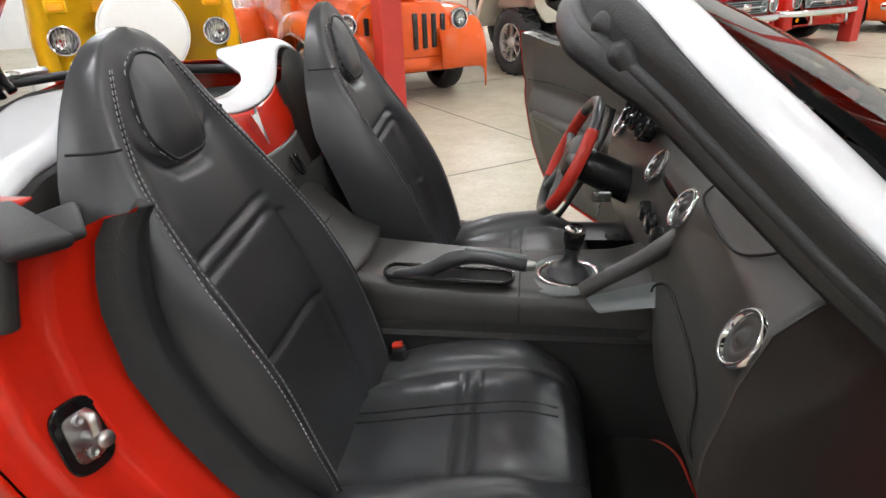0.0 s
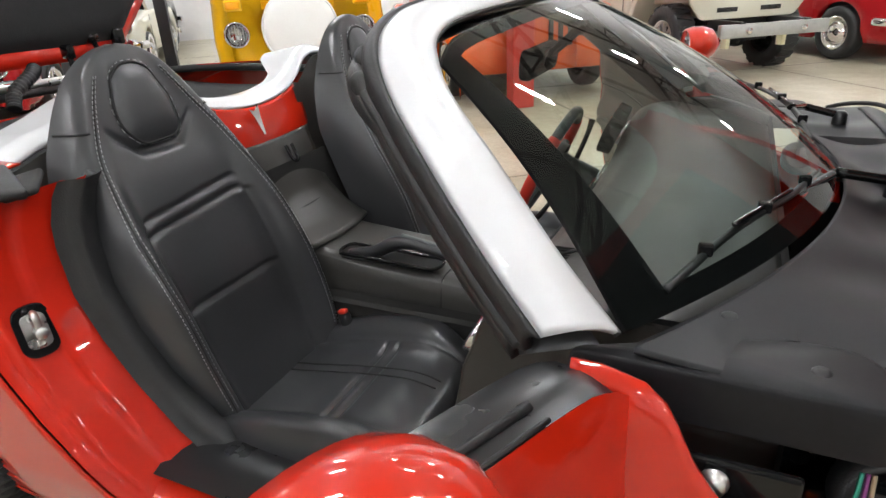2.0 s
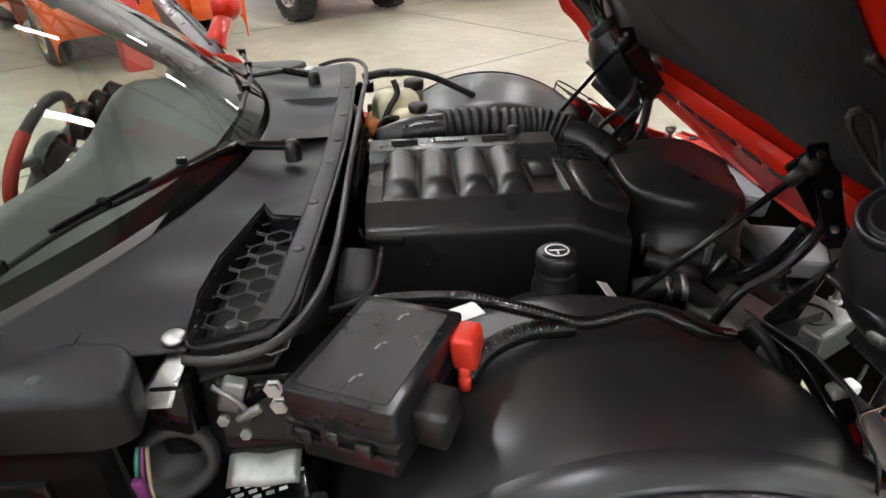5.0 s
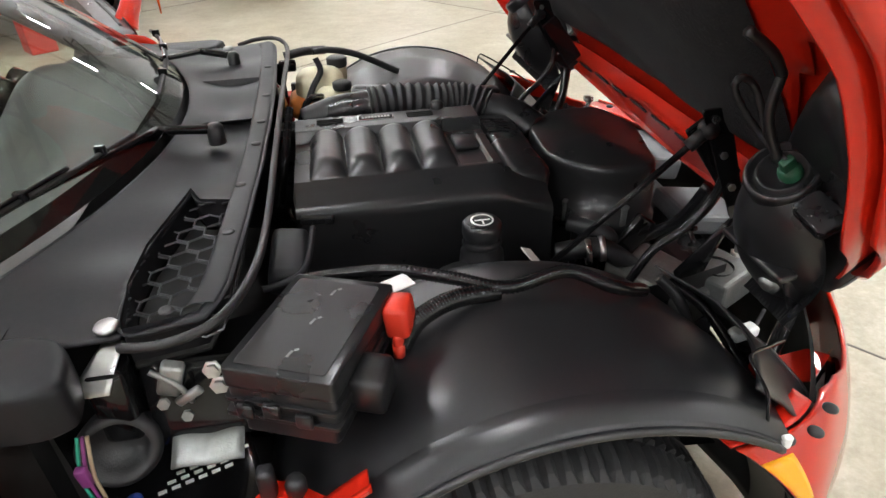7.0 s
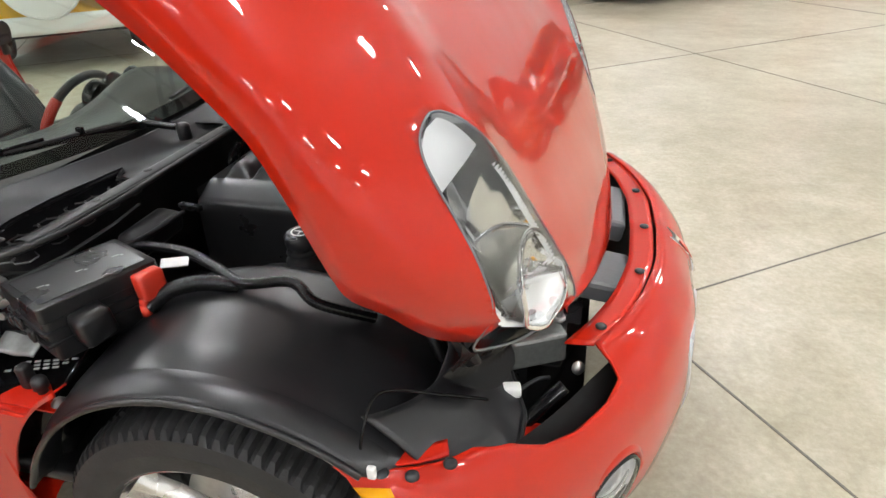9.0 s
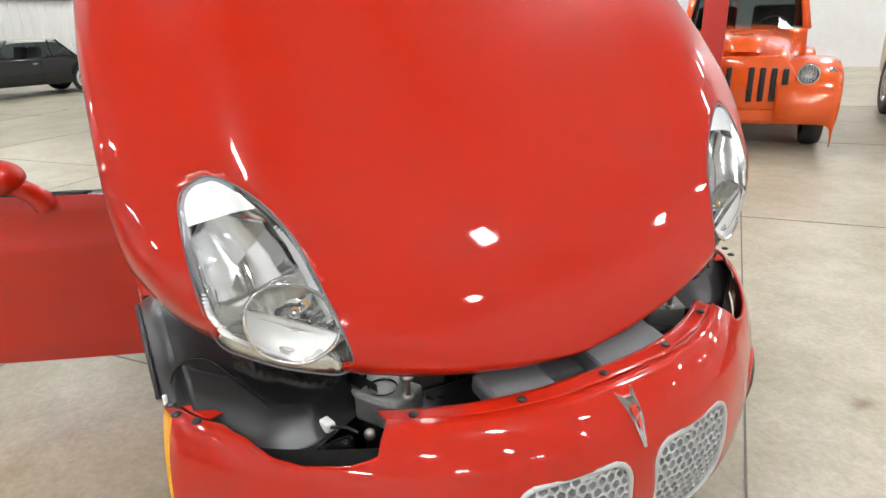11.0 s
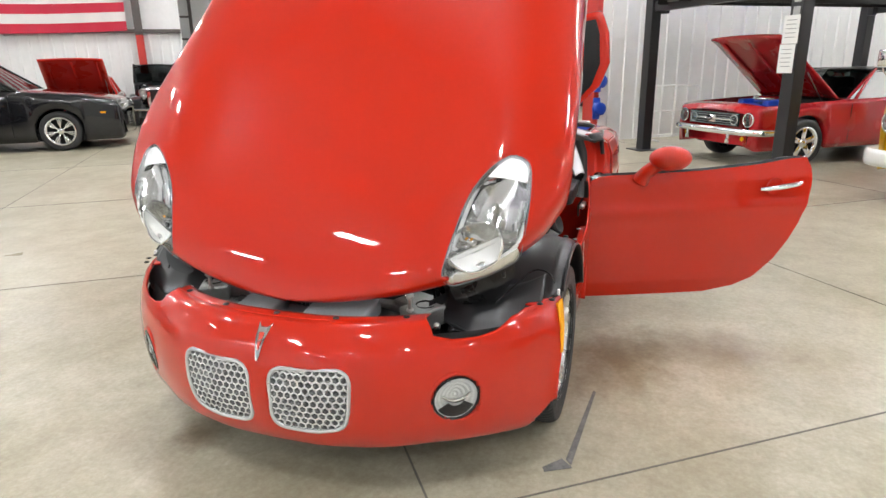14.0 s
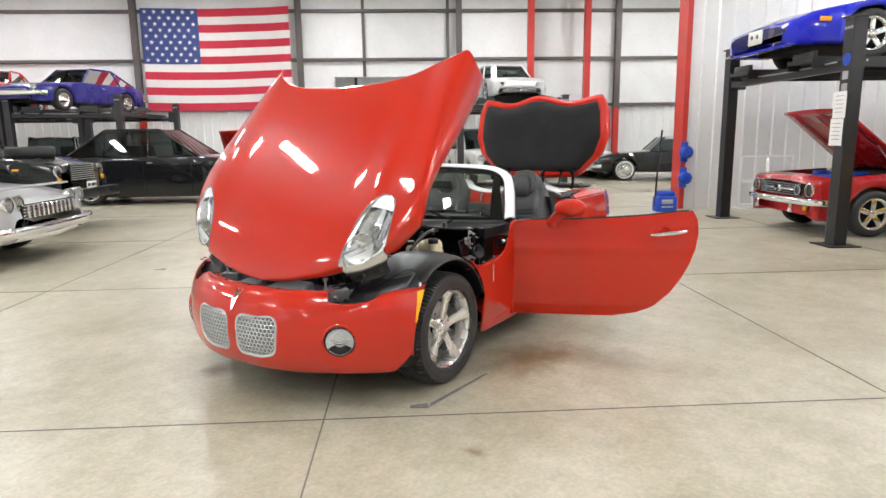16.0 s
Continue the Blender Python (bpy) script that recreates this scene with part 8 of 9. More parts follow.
def coupe(name, label, place, paint, group="", hood=None, style="cap", white=False, roof_paint=None, tags=(), scale=1.0, high=0.0, front="pony", blue_engine=False, sill=.24, stripe=None):
    """A 1960s two-door: long bonnet, short deck."""
    c = thing(name, label, "car", place, group)
    top = [(-2.30, .80), (-1.7, .90), (-1.05, .93), (.55, .90), (1.2, .88), (2.08, .84), (2.20, .80)]
    wid = [(-2.30, .78), (-1.8, .86), (0, .87), (1.4, .86), (2.2, .82)]
    part("body", shell(top, wid, sill, [(-1.35, .33, .37), (1.36, .33, .37)], [(-1.1, .55)] + ([(.72, 2.02)] if hood else []), mid=.012, nose=.07), paint, c)
    underside(c, -1.9, 1.9, .70, sill)
    cabin(c, paint, (-1.25, .60), (-.75, -.02), .76, .60, .90, 1.30, (.30, .92), roof_paint, .022, trim=CHROME)
    for x in (-1.35, 1.36):
        for s in (1, -1):
            add_wheel(c, x, s * .745, .33, .20, style, white)
    seams(c, (-.35, .62), .868, .34, .84)
    for s in (1, -1):
        lamp(c, 2.20, s * .66, .66, .085)
        part("indicator", lathe([(.035, 0), (.03, .02), (.0001, .025)], 12, axis((2.19, s * .58, .40), (1, 0, 0))), AMBER, c, "small amber lamp")
        part("bumper_guard", rbox(.05, .05, .18, .015, pose(2.30, s * .42, .42, 0, -8)), CHROME, c)
        part("tail_light", rbox(.03, .16, .12, .02, pose(-2.30, s * .55, .66)), TAILRED, c)
    part("front_bumper", bent_bar([(1.95, -.90, .50), (2.16, -.87, .50), (2.29, -.6, .50), (2.33, 0, .50), (2.29, .6, .50), (2.16, .87, .50), (1.95, .90, .50)], .085, .05), CHROME, c, "chrome front bumper")
    part("rear_bumper", bent_bar([(-2.0, .90, .50), (-2.33, .8, .50), (-2.4, 0, .50), (-2.33, -.8, .50), (-2.0, -.90, .50)], .085, .05), CHROME, c, "chrome rear bumper")
    g = grille(c, 2.205, .50, .56, .74, 6, bar=GREYPLASTIC)
    part("centre_bar", rbox(.03, .80, .02, .006, pose(2.235, 0, .65)), CHROME, g)
    part("emblem", rounded_plate(.17, .10, 2.245, .65), CHROME, g)
    for s in (1, -1):
        lamp(c, 2.215, s * .415, .65, .062, name="inner_lamp")
    if hood:
        bay = part("engine_bay", rbox(1.28, 1.30, .10, .02, pose(1.37, 0, .50)), DARK, c)
        part("engine_block", join(rbox(.62, .42, .26, .04, pose(1.3, 0, .70)), rbox(.50, .12, .10, .03, pose(1.3, .24, .84)), rbox(.50, .12, .10, .03, pose(1.3, -.24, .84))), BLUEPLASTIC if blue_engine else DULLSTEEL, c, "engine block")
        part("air_cleaner", lathe([(.0001, .93), (.17, .93), (.18, .90), (.18, .86), (.0001, .86)], 28, pose(1.3, 0, 0)), CHROME, c)
        part("radiator", rbox(.06, .62, .36, .02, pose(1.98, 0, .66)), BLACKPLASTIC, c)
        a = radians(hood)
        hm = Matrix.Translation((.70, 0, .92)) @ Matrix.Rotation(-a, 4, "Y")
        lid = grid(lambda u, v: (1.42 * u, .70 * v * (1 - .05 * u), .03 * (1 - v * v) - .05 * max(0, u - .9) * 10 * .5), steps(0, 1, 14), steps(-1, 1, 12))
        bmesh.ops.transform(lid, matrix=hm, verts=lid.verts)
        hd = part("bonnet", lid, paint, c, "raised bonnet", solid=.03)
        part("frame_rib", join(*[rbox(1.2, .05, .02, .006, hm @ pose(.70, y, -.04)) for y in (-.5, 0, .5)]), paint, hd)
        part("bonnet_stay", tube([(.9, .62, .86), hm @ Vector((.62, .60, -.04))], .008, 2, 6), STEEL, c)
    if stripe:
        for s in (-.16, .16):
            part("stripe", grid(lambda u, v: (.66 + 1.52 * u, s + .11 * v, interp(.66 + 1.52 * u, top) + .034 - .04 * max(0, u - .95) * 20 * .5), steps(0, 1, 12), steps(-1, 1, 2)), WHITECAR, c)
    return c


def rounded_plate(w, h, x, z):
    return prism(rounded([(-w / 2, -h / 2), (w / 2, -h / 2), (w / 2, h / 2), (-w / 2, h / 2)], .02), .012, Matrix.Translation((x, 0, z)) @ Euler((math.pi / 2, 0, math.pi / 2)).to_matrix().to_4x4())


def plate_bars(parent, m, rows=1):
    """A small plate with plain dark bars for its writing; m puts its face on y, z looking along x."""
    p = part("number_plate", rbox(.012, .32, .11, .003, m), WHITEPAINT, parent, "white plate with plain dark bars")
    for k, (y, w) in enumerate(((-.09, .10), (.07, .16))):
        part("bar", rbox(.004, w, .05, 0, m @ pose(.008, y, 0)), BLACKPLASTIC, p)


def sedan(name, label, place, paint, long=5.0, belt=.95, roof_z=1.42, wide=.92, style="alloy", sill=.20, r=.35, four=True, lamps="slim", group="", white=False, roof_paint=None, grill=None, bumper=None, rear_lamps=True, base=(-1.55, 1.05), roof=(-.80, .35), box=False, wr=None, hubs=None, trim=CHROME):
    """A saloon of any age by its main sizes."""
    c = thing(name, label, "car", place, group)
    h = long / 2
    k = .02 if box else .10
    top = [(-h, belt - .12 + k * .5), (-h * .82, belt - .03), (base[0], belt), (base[1], belt), (h * .78, belt - k), (h - .05, belt - .12 - k), (h, belt - .18 - k)]
    wid = [(-h, wide - .10), (-h * .75, wide), (h * .7, wide), (h, wide - .10)]
    fx, rx = h * .60, -h * .57
    part("body", shell(top, wid, sill, [(rx, r, r + .045), (fx, r, r + .045)], [(base[0] + .05, base[1] - .02)], mid=.015, nose=.12 if not box else .05, front_drop=.12 if not box else .04), paint, c)
    underside(c, -h * .8, h * .85, wide - .16, sill)
    cabin(c, paint, base, roof, wide - .10, wr or wide - .26, belt - .01, roof_z, (.28, .62) if four else (.30,), roof_paint, .026, trim=trim)
    for x in (rx, fx):
        for s in (1, -1):
            add_wheel(c, x, s * (wide - .12), r, .21, style, white)
    seams(c, ((-.25, .85, -1.15) if four else (-.35, .95)), wide + .008, sill + .1, belt - .06)
    for s in (1, -1):
        if lamps == "slim":
            part("headlight", prism(rounded([(-.18, -.05), (.16, -.04), (.16, .05), (-.10, .06)], .03), .03, Matrix.Translation((h - .10, s * (wide - .28), belt - .30)) @ Matrix.Rotation(s * radians(38), 4, "Z") @ Euler((math.pi / 2, 0, math.pi / 2)).to_matrix().to_4x4()), CHROME, c, "bright slim headlight")
            part("indicator", rbox(.10, .012, .035, .005, pose(h - .30, s * (wide - .005), belt - .42)), AMBER, c, "amber side lamp")
        else:
            for q in range(lamps):
                lamp(c, h - .02, s * (wide - .20 - .20 * q), belt - .22, .085)
        if rear_lamps:
            t = part("tail_light", rbox(.03, .24, .12, .015, pose(-h - .005, s * (wide - .28), belt - .25)), TAILRED, c, "red tail lamp")
            part("amber_lens", rbox(.034, .10, .12, .012, pose(-h - .006, s * (wide - .16), belt - .25)), AMBER, t)
    if grill:
        grille(c, h - .01, *grill)
    if bumper:
        b = bumper
        for s, nm in ((1, "front_bumper"), (-1, "rear_bumper")):
            part(nm, bent_bar([(s * (h - .25), -s * (wide + .03), b), (s * (h + .04), -s * (wide - .06), b), (s * (h + .10), 0, b), (s * (h + .04), s * (wide - .06), b), (s * (h - .25), s * (wide + .03), b)], .12, .05), CHROME, c, "chrome bumper")
    return c

# ---------------- row facing the aisle ----------------
def camper_van(u, v):
    c = thing("camper_van", "yellow camper van with a white spare-wheel cover on its nose", "van", hall(u, v, 0, -90))
    top = [(-2.2, 1.26), (2.1, 1.28), (2.25, 1.26)]
    wid = [(-2.2, .80), (-1.9, .85), (1.8, .85), (2.25, .80)]
    part("body", shell(top, wid, .30, [(-1.05, .33, .38), (1.35, .33, .38)], [(-2.0, 1.95)], mid=.02, nose=.22, r=.04, front_drop=.0, crown=.005), YELLOW, c)
    underside(c, -1.9, 1.9, .70, .28)
    cabin(c, YELLOW, (-2.1, 2.14), (-1.95, 1.84), .78, .68, 1.27, 1.96, (.22, .50, .76), WHITECAR, .035)
    for x in (-1.05, 1.35):
        for s in (1, -1):
            add_wheel(c, x, s * .70, .33, .18, "cap")
    part("front_bumper", bent_bar([(1.75, -.90, .47), (2.22, -.86, .46), (2.36, -.55, .46), (2.39, 0, .46), (2.36, .55, .46), (2.22, .86, .46), (1.75, .90, .47)], .17, .05), WHITECAR, c, "white front bumper")
    for s in (1, -1):
        lamp(c, 2.282, s * .60, .83, .105, yaw=s * 6)
        ind = part("indicator_box", rbox(.05, .17, .10, .015, pose(2.245, s * .60, 1.09, 0, 0, s * 8)), YELLOW, c)
        part("indicator", rbox(.03, .13, .07, .012, pose(2.268, s * .60, 1.09, 0, 0, s * 8)), AMBER, ind, "amber indicator lens")
        part("wiper", tube([(2.24, s * .35 + .15, 1.29), (2.17, s * .35 - .05, 1.38), (2.155, s * .35 - .22, 1.40)], .008, 8, 5), BLACKPLASTIC, c)
        part("mirror_arm", tube([(2.0, s * .80, 1.2), (2.06, s * .95, 1.3), (2.06, s * .98, 1.42)], .008, 6, 5), CHROME, c)
        part("door_mirror", rbox(.03, .13, .17, .02, pose(2.06, s * .98, 1.45)), CHROME, c)
        part("door_gap", rbox(.008, .006, .85, 0, pose(1.0, s * .863, .78)), DARK, c, smooth=False)
        part("door_handle", rbox(.14, .025, .025, .008, pose(1.12, s * .88, .98)), CHROME, c)
    for k in range(7):
        part("vent_slat", rbox(.02, .68, .008, 0, pose(2.246, 0, 1.04 + .012 * k)), AMBER if k % 2 else YELLOW, c, smooth=False)
    part("swage_line", bent_bar([(2.21, -.55, 1.03), (2.25, 0, 1.0), (2.21, .55, 1.03)], .02, .015), YELLOW, c)
    cov = part("spare_wheel_cover", lathe([(.0001, .135), (.28, .132), (.335, .118), (.36, .07), (.36, -.02), (.33, -.04)], 48, axis((2.33, 0, .86), (1, 0, .06))), VINYL, c, "white vinyl spare-wheel cover")
    part("piping", lathe([(.345 + .007 * math.cos(a), .115 + .007 * math.sin(a)) for a in steps(0, 2 * math.pi, 8)], 48, axis((2.33, 0, .86), (1, 0, .06))), VINYL, cov)
    ps = part("price_sheet", rbox(.004, .36, .26, 0, pose(1.99, -.30, 1.54, 0, -24)), PAPER, c, "white price sheet behind the windscreen", smooth=False)
    for k in range(5):
        part("print_bar", rbox(.003, .26 - .04 * (k % 2), .012, 0, pose(1.994 - .012 * (k - 2) * -1, -.30, 1.62 - .04 * k, 0, -24)), GREYPLASTIC, ps, smooth=False)


camper_van(-1.49, 8.07)


def old_pickup(u, v):
    c = thing("vintage_pickup", "orange 1940s pickup truck with black upright grille bars", "pickup truck", hall(u, v, 0, -90))
    part("bonnet", shell([(-.95, 1.22), (0, 1.17), (.45, 1.10), (.62, 1.0)], [(-.95, .66), (0, .52), (.62, .42)], .55, [], mid=.01, nose=.25, r=.22, crown=.05, front_drop=.10), ORANGE, c, "orange rounded bonnet")
    for s in (1, -1):
        def dome(a, b, s=s):
            x = .02 + .72 * math.cos(a) * (1.0 if math.cos(a) > 0 else 1.25)
            z = .42 + .50 * math.sin(a) ** .8
            return (x, s * (.36 + .60 * (1 - (1 - b) ** 2.4) ** .5 * (0.86 + .14 * math.sin(a))), z - .22 * b ** 4 - (0.12 if math.sin(a) < .05 else 0))
        fd = part("front_fender", grid(dome, steps(.02, math.pi - .02, 28), steps(0, 1, 12), None, s < 0), ORANGE, c, solid=.02)
        lamp(c, .66, s * .62, .80, .09, yaw=s * 4)
        part("parking_lamp", lathe([(.04, 0), (.035, .03), (.0001, .04)], 14, axis((.50, s * .84, .82), (1, s * .3, 0))), CHROME, c)
        add_wheel(c, 0, s * .775, .34, .18, "mag")
        add_wheel(c, -2.9, s * .775, .36, .20, "mag")
        part("running_board", rbox(1.0, .24, .05, .015, pose(-1.4, s * .80, .42)), ORANGE, c)
        part("rear_fender", grid(lambda a, b, s=s: (-2.9 + .62 * math.cos(a), s * (.62 + .36 * (1 - (1 - b) ** 2.4) ** .5), .36 + .52 * math.sin(a) - .06 * b ** 3), steps(.02, math.pi - .02, 20), steps(0, 1, 8), None, s < 0), ORANGE, c, solid=.02)
    g = part("grille_panel", prism(rounded([(-.50, .44), (.50, .44), (.52, .80), (.40, .98), (-.40, .98), (-.52, .80)], .06), .10, Matrix.Translation((.56, 0, 0)) @ Euler((math.pi / 2, 0, math.pi / 2)).to_matrix().to_4x4(), .02), ORANGE, c)
    for k in range(9):
        y = -.42 + .105 * k
        if abs(y) > .03:
            part("grille_slot", rbox(.02, .055, .36 - .10 * abs(y), .01, pose(.668, y, .70)), BLACKPLASTIC, g, "black upright grille slot")
    part("front_valance", rbox(.25, 1.3, .26, .06, pose(.52, 0, .42)), ORANGE, c)
    part("cab", shell([(-2.1, 1.18), (-.95, 1.22), (-.80, 1.2)], [(-2.1, .72), (-.80, .70)], .45, [], [(-2.0, -.9)], r=.05, nose=.06), ORANGE, c)
    cabin(c, ORANGE, (-2.05, -.85), (-1.9, -1.10), .68, .60, 1.20, 1.68, (), None, .045)
    part("cargo_bed", join(rbox(1.9, 1.30, .06, .01, pose(-3.1, 0, .62)), rbox(1.9, .05, .46, .01, pose(-3.1, .64, .84)), rbox(1.9, .05, .46, .01, pose(-3.1, -.64, .84)), rbox(.05, 1.30, .46, .01, pose(-4.04, 0, .84)), rbox(.05, 1.30, .46, .01, pose(-2.16, 0, .84))), ORANGE, c)
    underside(c, -3.8, .4, .55, .42)


old_pickup(.88, 6.25)


def off_roader(name, label, place, paint, grille_white=True, roof=True):
    """A boxy off-road car, its front axle at the origin."""
    c = thing(name, label, "off-road car", place)
    part("bonnet", shell([(-.95, 1.26), (.35, 1.20), (.42, 1.18)], [(-.95, .62), (.42, .46)], .78, [], r=.05, nose=.06, crown=.03), paint, c)
    part("body", shell([(-2.95, 1.30), (-.95, 1.28), (-.88, 1.27)], [(-2.95, .80), (-.88, .80)], .52, [(-2.285, .40, .50)], [(-2.85, -.95)], r=.03, nose=.04), paint, c)
    part("front_panel", prism(rounded([(-.76, .84), (-.60, .64), (.60, .64), (.76, .84), (.72, 1.18), (-.72, 1.18)], .05), .05, Matrix.Translation((.42, 0, 0)) @ Euler((math.pi / 2, 0, math.pi / 2)).to_matrix().to_4x4(), .015), paint, c)
    g = part("grille_recess", prism(rounded([(-.30, .93), (.30, .93), (.30, 1.12), (-.30, 1.12)], .05), .014, Matrix.Translation((.468, 0, 0)) @ Euler((math.pi / 2, 0, math.pi / 2)).to_matrix().to_4x4()), BLACKPLASTIC, c, "black grille between the headlights")
    part("lettering_bar", rbox(.006, .34, .035, 0, pose(.484, 0, 1.03)), GREYPLASTIC, g)
    for y in (-.28, .28):
        part("lower_slot", rbox(.01, .26, .05, .004, pose(.472, y, .74)), BLACKPLASTIC, c)
    for s in (1, -1):
        lamp(c, .47, s * .44, 1.02, .10)
        fender = prism([(-.86, .62), (-.62, 1.0), (-.50, 1.06), (.50, 1.06), (.58, 1.0), (.58, .93), (.50, .92), (.36, 1.0), (-.40, 1.0), (-.60, .86), (-.80, .54)], .36, pose(0, s * .46, 0, 90) if s < 0 else pose(0, .82, 0, 90), .015)
        part("front_fender", fender, paint, c)
        part("indicator", rbox(.09, .07, .09, .02, pose(.42, s * .72, 1.10)), AMBER, c, "amber indicator on the fender")
        add_wheel(c, 0, s * .69, .40, .22, "off")
        add_wheel(c, -2.285, s * .69, .40, .22, "off")
        part("leaf_spring", bent_bar([(.55, s * .44, .50), (0, s * .44, .38), (-.55, s * .44, .50)], .05, .06), BLACKPLASTIC, c)
        part("door_gap", rbox(.008, .006, .62, 0, pose(-1.02, s * .803, .94)), DARK, c, smooth=False)
        part("door_gap", rbox(.008, .006, .62, 0, pose(-1.80, s * .803, .94)), DARK, c, smooth=False)
        part("door_handle", rbox(.12, .025, .03, .008, pose(-1.68, s * .82, 1.16)), BLACKPLASTIC, c)
        part("bumper_bolt", lathe([(.03, 0), (.03, .03), (.0001, .032)], 12, axis((.965, s * .34, .55), (1, 0, 0))), CHROME, c)
        part("shackle_hanger", rbox(.10, .06, .26, .01, pose(.62, s * .36, .46)), YELLOWED, c)
    part("front_bumper", rbox(.06, 1.34, .14, .006, pose(.93, 0, .55)), GALV, c, "plain grey steel bumper bar")
    part("chassis_rail", join(rbox(4.1, .08, .12, .01, pose(-1.1, .40, .58)), rbox(4.1, .08, .12, .01, pose(-1.1, -.40, .58))), BLACKPLASTIC, c)
    part("axle_beam", join(tube([(0, -.66, .40), (0, .66, .40)], .045, 2, 10), lathe([(.0001, -.14), (.12, -.08), (.14, 0), (.12, .08), (.0001, .14)], 16, pose(0, .22, .40, 0, 90))), BLACKPLASTIC, c)
    part("tie_rod", tube([(.18, -.62, .40), (.18, .62, .40)], .014, 2, 8), STEEL, c)
    part("radiator", rbox(.06, .8, .5, .01, pose(.30, 0, .62)), DARK, c)
    if roof:
        cabin(c, paint, (-2.9, -.98), (-2.85, -1.12), .78, .70, 1.30, 1.90, (.40, .62), WHITECAR, .035)
    return c


off_roader("off_road_car", "cream boxy off-road car with a grey steel bumper bar", hall(3.55, 6.48, 0, -90), CREAM)
coupe("red_coupe", "deep red 1960s two-door coupe with wire wheels", hall(6.0, 7.88, 0, -88), DARKRED, "classic coupes", style="cap")
coupe("red_coupe", "bright red 1960s coupe with chrome wheels", hall(8.15, 7.98, 0, -92), BRIGHTRED, "classic coupes", style="mag")
pony = coupe("open_bonnet_coupe", "deep red 1960s coupe with black roof and its bonnet raised", hall(-5.0, 8.30, 0, -90), DARKRED, "classic coupes", hood=38, style="mag", roof_paint=BLACKPLASTIC, blue_engine=True)
sedan("red_saloon", "orange-red saloon parked at the end of the row", hall(11.2, 8.1, 0, -90), ORANGE, 4.5, lamps=1, style="cap", bumper=.45, grill=(.45, .5, .66, 5))

# red steel columns standing in the hall
for u, v in ((.59, 5.38), (8.9, 5.8), (-18.9, 5.0), (-18.9, 7.05)):
    hall_box("steel_column", u - .11, u + .11, v - .11, v + .11, 0, TOP - .2, REDSTEEL, "red painted square steel column", "column", r=.012)


# ---------------- four-post lifts ----------------
def lift(place, label, wide=3.0, deep=4.6, deck=2.40, high=2.85):
    c = thing("four_post_lift", label, "car lift", place, group="four-post lifts")
    w = wide / 2
    for x in (0, deep):
        for s in (1, -1):
            p = part("lift_post", join(rbox(.03, .18, high, .004, pose(x + .07, s * w, high / 2)), rbox(.14, .03, high, .004, pose(x, s * (w - .075), high / 2)), rbox(.14, .03, high, .004, pose(x, s * (w + .075), high / 2)), rbox(.03, .18, high, .004, pose(x - .07, s * w, high / 2))), LIFTBLACK, c, "black steel lift post", smooth=False)
            part("base_plate", rbox(.42, .42, .014, .002, pose(x, s * w, .007)), LIFTBLACK, p, smooth=False)
            part("top_cap", rbox(.22, .24, .02, .003, pose(x, s * w, high + .01)), LIFTBLACK, p, smooth=False)
            part("carriage", rbox(.10, .12, .34, .01, pose(x + (.10 if x else -.10) * -1, s * (w - .16), deck - .06)), LIFTBLACK, p, smooth=False)
            for k in range(3):
                part("bolt", lathe([(.018, 0), (.018, .014), (.0001, .016)], 8, axis((x - .085, s * w - .05 + .05 * k, high - .12), (-1, 0, 0))), GALV, p)
        beam = part("cross_beam", rbox(.12, wide - .22, .15, .006, pose(x, 0, deck - .12)), LIFTBLACK, c, smooth=False)
        part("hydraulic_line", tube([(x - .07, -w + .2, deck - .08), (x - .075, 0, deck - .10), (x - .07, w - .2, deck - .06)], .012, 8, 6), GALV, beam)
    for s in (1, -1):
        rw = part("runway", rbox(deep + .5, .50, .05, .006, pose(deep / 2, s * .78, deck - .025)), LIFTBLACK, c, "black steel runway with tread plate", smooth=False)
        for e in (-.26, .26):
            part("runway_edge", rbox(deep + .5, .02, .14, .002, pose(deep / 2, s * .78 + e, deck - .05)), LIFTBLACK, rw, smooth=False)
        for k in range(14):
            part("tread_hole", lathe([(.014, 0), (.0001, .001)], 8, axis((.2 + .3 * k, s * .78 + s * .272, deck - .03), (0, s, 0))), GALV, rw)
        part("wheel_stop", rbox(.06, .46, .10, .01, pose(-.18, s * .78, deck + .05)), LIFTBLACK, c)
    return c


lift(hall(-5.12, 6.05, 0, 90), "black four-post car lift with white notices on a post", 2.95, 4.6, 2.42, 2.85)
LIFTPOST = hall(-3.64, 6.05, 0, 90)
for k, (z, h) in enumerate(((1.80, .33), (1.46, .34))):
    ob = alone("notice_sheet", rbox(.004, .235, h, 0, LIFTPOST @ pose(-.096, .04 + .02 * k, z)), PAPER, "white printed notice taped to the lift post", "notice")
    for q in range(5):
        part("print_bar", rbox(.002, .15, .006, 0, LIFTPOST @ pose(-.0995, .04 + .02 * k, z + .11 - .05 * q)), GREYPLASTIC, ob, smooth=False)
sign = alone("lift_emblem", lathe([(.075, 0), (.072, .004), (.0001, .005)], 24, LIFTPOST @ axis((-.087, 0, 2.35), (-1, 0, 0))), BLUEPLASTIC, "blue round emblem with grey bars on the lift post", "emblem")
for k in range(5):
    part("lettering_bar", rbox(.004, .10, .10, 0, LIFTPOST @ pose(-.088, 0, 2.16 - .15 * k)), GALV, sign, smooth=False)

